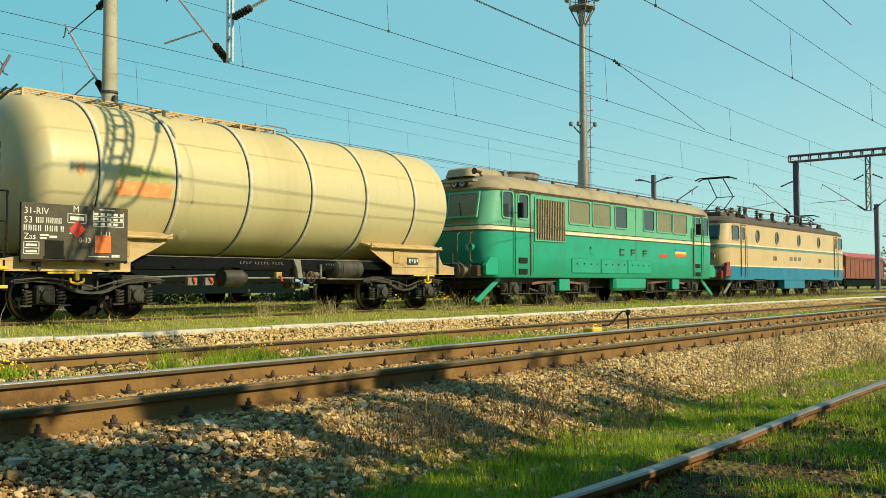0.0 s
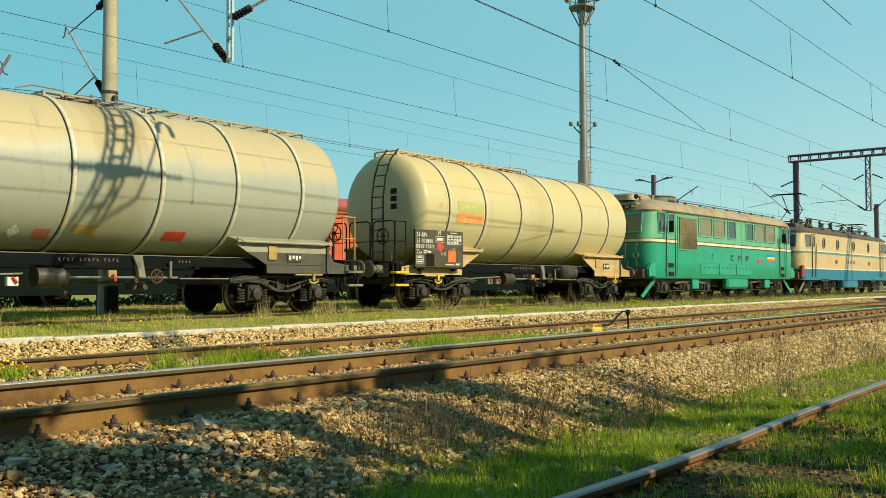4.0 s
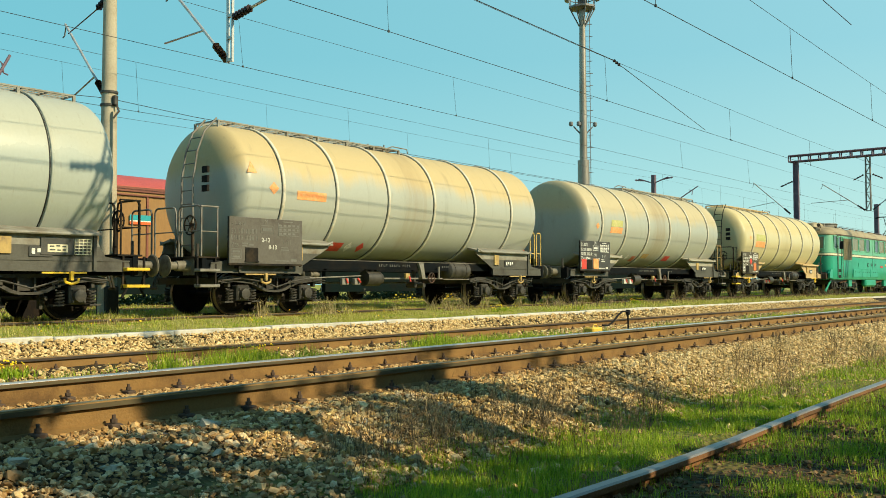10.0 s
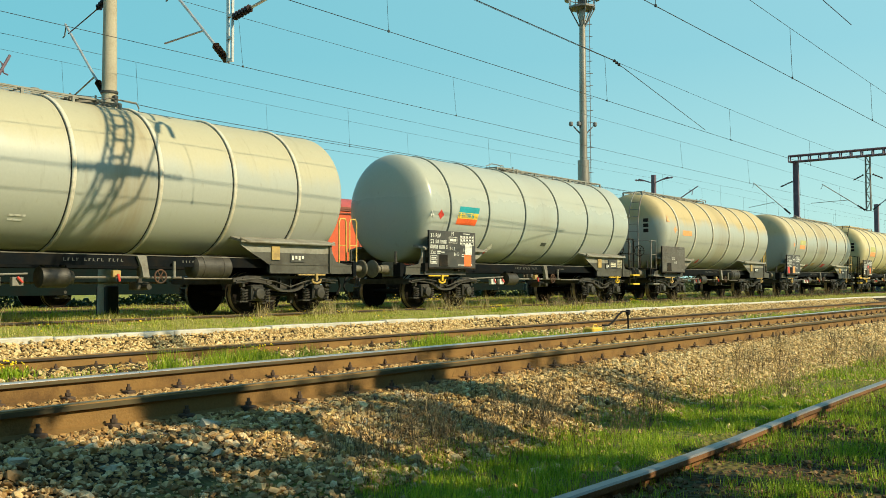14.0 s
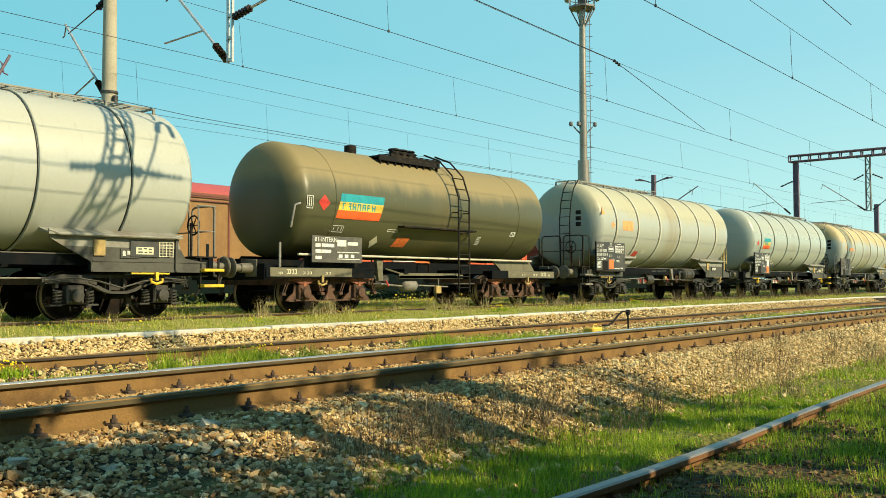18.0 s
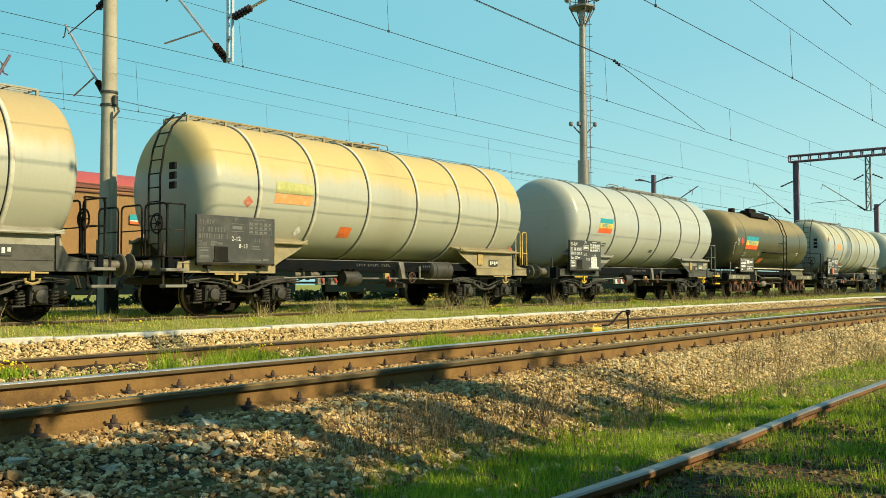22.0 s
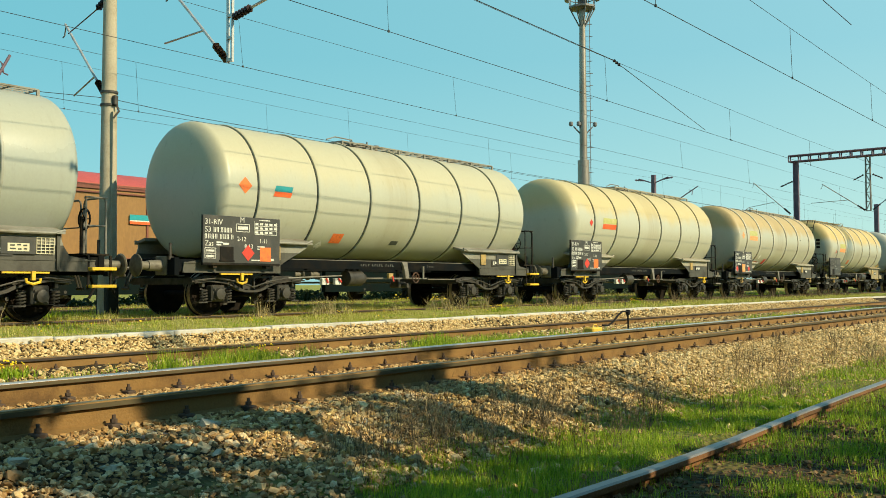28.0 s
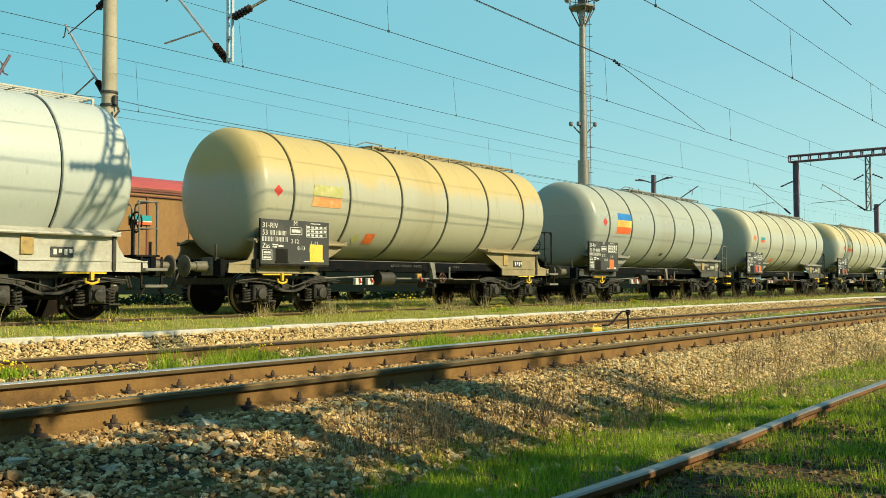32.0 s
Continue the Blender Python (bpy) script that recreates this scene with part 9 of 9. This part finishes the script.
SCRUB = island_mat("scrub leaf", [(0.03, 0.045, 0.012), (0.05, 0.07, 0.015), (0.04, 0.05, 0.014), (0.08, 0.085, 0.03)], 0.7, 5, 0, 0.2)
BARK = mat("bark", (0.09, 0.065, 0.045), 0.95, second=(0.05, 0.04, 0.03), blotch=5, grain=30, stretch=(1, 1, 0.2), bump=0.7)


def tree(x, y, base, height, crown_r, seed, leaves=5200, low=0.3, name="tree", label="unseen leafy tree placed to shade the trackside ground", leaf=0.085):
    """Tapered trunk, forked limbs and a crown of many small leaf cards in uneven clumps."""
    rng = np.random.default_rng(seed)
    t = thing(name, pose(x, y, base), label, name)
    bm = bmesh.new()
    b_tube(bm, [(0, 0, -0.3), (0.05, 0.02, height * 0.3), (0.1, -0.05, height * 0.6), (0.12, 0.0, height * 0.9)], 0.022 * height, 10, taper=0.02)
    tips = []
    for k in range(16):
        a, z1 = rng.uniform(0, 2 * math.pi), height * rng.uniform(low, 0.95)
        u = (z1 / height - low) / (1 - low)
        r = crown_r * rng.uniform(0.35, 0.95) * math.sqrt(max(0.1, 1 - (2 * u - 0.9) ** 2))
        z0 = max(height * 0.22, z1 - height * rng.uniform(0.1, 0.25))
        p = [(0.05, 0, z0), (r * 0.5 * math.cos(a), r * 0.5 * math.sin(a), (z0 + z1) / 2 - 0.05), (r * math.cos(a), r * math.sin(a), z1)]
        b_tube(bm, p, 0.009 * height, 6, taper=0.01)
        tips += [((p[1][0] + p[2][0]) / 2, (p[1][1] + p[2][1]) / 2, (p[1][2] + p[2][2]) / 2), p[2]]
    part("trunk", bm, BARK, t)
    tips = np.array(tips)
    idx = rng.integers(0, len(tips), leaves)
    c = tips[idx] + rng.normal(0, crown_r * 0.15, (leaves, 3)) * np.array([1, 1, 0.7])
    rot = turn_matrices(rng, leaves)
    s = rng.uniform(0.6, 1.3, leaves) * leaf
    card = np.array([(-1, 0, 0), (0, -0.5, 0.1), (1, 0, 0), (0, 0.5, 0.1)])
    v = np.einsum("nij,kj->nki", rot, card) * s[:, None, None] + c[:, None, :]
    f = np.array([(0, 1, 2, 3)])[None] + (np.arange(leaves) * 4)[:, None, None]
    part("crown", raw_mesh("crown", v.reshape(-1, 3), f.reshape(-1, 4), LEAF), None, t)
    return t


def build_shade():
    # unseen trees inferred from the shade; crowns placed to cast it on the ballast
    tree(4.7, -3.3, -0.5, 6.8, 1.5, 101, 260, 0.5, leaf=0.15)
    tree(4.3, -2.7, -0.5, 5.6, 0.55, 117, 520, 0.75, leaf=0.09)
    tree(5.75, -2.5, -0.5, 4.0, 0.62, 116, 1000, 0.65, leaf=0.09)
    # unseen trees added only to dim the sky light on the foreground
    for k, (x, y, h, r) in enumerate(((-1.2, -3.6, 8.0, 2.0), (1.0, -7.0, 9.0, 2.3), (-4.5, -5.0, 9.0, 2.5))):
        tree(x, y, -0.5, h, r, 130 + k, 7000, 0.2, leaf=0.18, label="unseen leafy tree added to dim sky light on the foreground")
    tree(5.15, -2.7, -0.5, 4.9, 0.5, 107, 600, 0.8, leaf=0.09)
    tree(5.8, -4.1, -0.5, 5.9, 0.7, 103, 300, 0.7, leaf=0.10)
    tree(8.9, -4.2, -0.5, 4.9, 0.9, 106, 2600, 0.6)
    tree(6.08, -3.5, -0.5, 6.75, 0.44, 108, 3600, 0.92, leaf=0.08)
    tree(8.30, -3.5, -0.5, 6.75, 0.44, 112, 3600, 0.92, leaf=0.08)
    tree(4.5, -3.5, -0.5, 6.8, 0.42, 109, 3000, 0.9, leaf=0.08)
    tree(6.9, -4.6, -0.5, 6.9, 0.85, 111, 120, 0.76, leaf=0.10)
    tree(7.25, -3.5, -0.5, 6.75, 0.8, 115, 150, 0.88, leaf=0.08)
    tree(7.7, -3.3, -0.5, 4.1, 0.8, 113, 700, 0.55, leaf=0.09)
    tree(8.4, -2.0, -0.5, 4.6, 0.5, 118, 260, 0.85, leaf=0.09)
    tree(10.4, -3.6, -0.5, 4.4, 0.9, 114, 600, 0.5, leaf=0.09)
    tree(2.4, -6.0, -0.5, 7.6, 1.8, 105, 7000, 0.4)
    # unseen row added to block low sky light from the train's near side
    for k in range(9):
        tree(-22 + 8.5 * k + 2 * math.sin(k * 2.1), -12.6 + 1.0 * math.cos(k * 1.7), -0.5, 8.0 + 0.8 * math.sin(k * 3.3), 4.3, 110 + k, 15000, 0.10, leaf=0.24, label="unseen leafy tree in a row added to block sky light")


def build_distance():
    rng = np.random.default_rng(77)
    n = 26000
    xs, ys = rng.uniform(75, 330, n), rng.normal(62, 3.0, n)
    top = 1.3 + 0.6 * np.sin(xs * 0.31) + 0.3 * np.sin(xs * 0.83 + 1)
    c = np.stack([xs, ys, -0.2 + top * rng.random(n) ** 0.7], -1)
    card = np.array([(-1, 0, 0), (0, -0.5, 0.1), (1, 0, 0), (0, 0.5, 0.1)])
    v = np.einsum("nij,kj->nki", turn_matrices(rng, n), card) * rng.uniform(0.12, 0.3, n)[:, None, None] + c[:, None, :]
    f = np.array([(0, 1, 2, 3)])[None] + (np.arange(n) * 4)[:, None, None]
    tagged(new("hedge", raw_mesh("hedge", v.reshape(-1, 3), f.reshape(-1, 4), SCRUB)), "low dark green scrub beyond the sidings", "hedge", kind="stuff")
    # added dark strip that hides the plain and stands in for the vans' shade
    n = 30000
    xs, ys = rng.uniform(4, 90, n), rng.normal(32.5, 0.8, n)
    c = np.stack([xs, ys, -0.25 + (0.5 + 0.2 * np.sin(xs * 0.9)) * rng.random(n) ** 0.8], -1)
    v = np.einsum("nij,kj->nki", turn_matrices(rng, n), card) * rng.uniform(0.05, 0.14, n)[:, None, None] + c[:, None, :]
    f = np.array([(0, 1, 2, 3)])[None] + (np.arange(n) * 4)[:, None, None]
    tagged(new("hedge", raw_mesh("hedge", v.reshape(-1, 3), f.reshape(-1, 4), SCRUB)), "added dark scrub strip standing in for shade under the vans", "hedge", kind="stuff")
    for k, (x, y, h, r) in enumerate(((116, 24.5, 3.4, 2.2), (124, 22, 3.6, 3.0), (135, 30, 6.0, 4.0), (150, 24, 5.0, 4.0), (170, 30, 6.5, 5), (190, 20, 5.5, 5), (210, 34, 7, 6))):
        tree(x, y, -0.4, h, r, 60 + k, 3200, 0.1, "bush", "distant green bush beyond the sidings", 0.14)


build_portal_near()
build_portal_far()


small_mast(84.0, 19.9, 7.4, 0.17, False, "violet-brown steel mast with pale edge")
small_mast(70.0, 33.7, 9.7, 0.16)
small_mast(118.0, 26.2, 6.9, 0.12, False)
small_mast(128.0, 25.4, 6.2, 0.12, False)
raked_arm(95.0, 42.9, 10.0, -2.4, 1.4)
small_mast(112.0, 24.3, 6.3, 0.14, True)
edge_mast = small_mast(12.2, 27.0, 8.6, 0.11, False, "violet-brown siding mast with a raked bracket arm")
edge_arm = bmesh.new()
b_tube(edge_arm, [(0.1, 0, 6.1), (0.85, 0, 7.58)], 0.045, 8)
b_tube(edge_arm, [(0.0, 0, 7.55), (0.55, 0, 7.35), (0.70, 0, 7.22)], 0.018, 6)
b_tube(edge_arm, [(0.62, 0, 7.3), (0.66, 0, 7.02), (0.80, 0, 6.98)], 0.025, 6)
part("mast_arm", edge_arm, STEEL_POST, edge_mast)
build_tower()
build_wires()
build_vans()
build_small()
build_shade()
build_distance()

# ---------------------------------------------------------------- movement
SPEEDS = [2.07, 2.60, 3.07, 3.5244, 4.0535, 4.6029, 5.1435, 5.6184, 5.9542, 6.2917, 6.5679, 6.8821, 7.0835, 7.2656, 7.4260, 7.4673, 7.6505]


def travelled(t):
    """Metres that the train has gone after t seconds; its speed is known every two seconds."""
    d = 0.0
    for i in range(16):
        a = 2.0 * i
        if t <= a:
            break
        h = min(2.0, t - a)
        v0, v1 = SPEEDS[i], SPEEDS[i + 1]
        d += v0 * h + (v1 - v0) * h * h / 4.0
    return d


def motions():
    times = [0.5 * k for k in range(65)]
    for vehicle in TRAIN:
        x, y, z = vehicle.matrix_basis.translation
        walk(vehicle, [(t, pose(x + travelled(t), y, z)) for t in times])
    last = frame(32.0)
    for ws, at, r in ROLLING:
        limit = radians(84) * r
        rows, f, d0 = [(0.0, pose(at.x, at.y, at.z))], 1, 0.0
        while f < last:
            g = f + 1
            while g < last and travelled(g / FPS) - d0 < limit:
                g += 1
            if g - f > 1 and travelled((g - 1) / FPS) - d0 > limit:
                g -= 1
            d0 = travelled((g - 1) / FPS)
            rows.append(((g - 1) / FPS, pose(at.x, at.y, at.z, 0, math.degrees(d0 / r), 0)))
            f = g
        walk(ws, rows)


build_train()
build_locos()
motions()
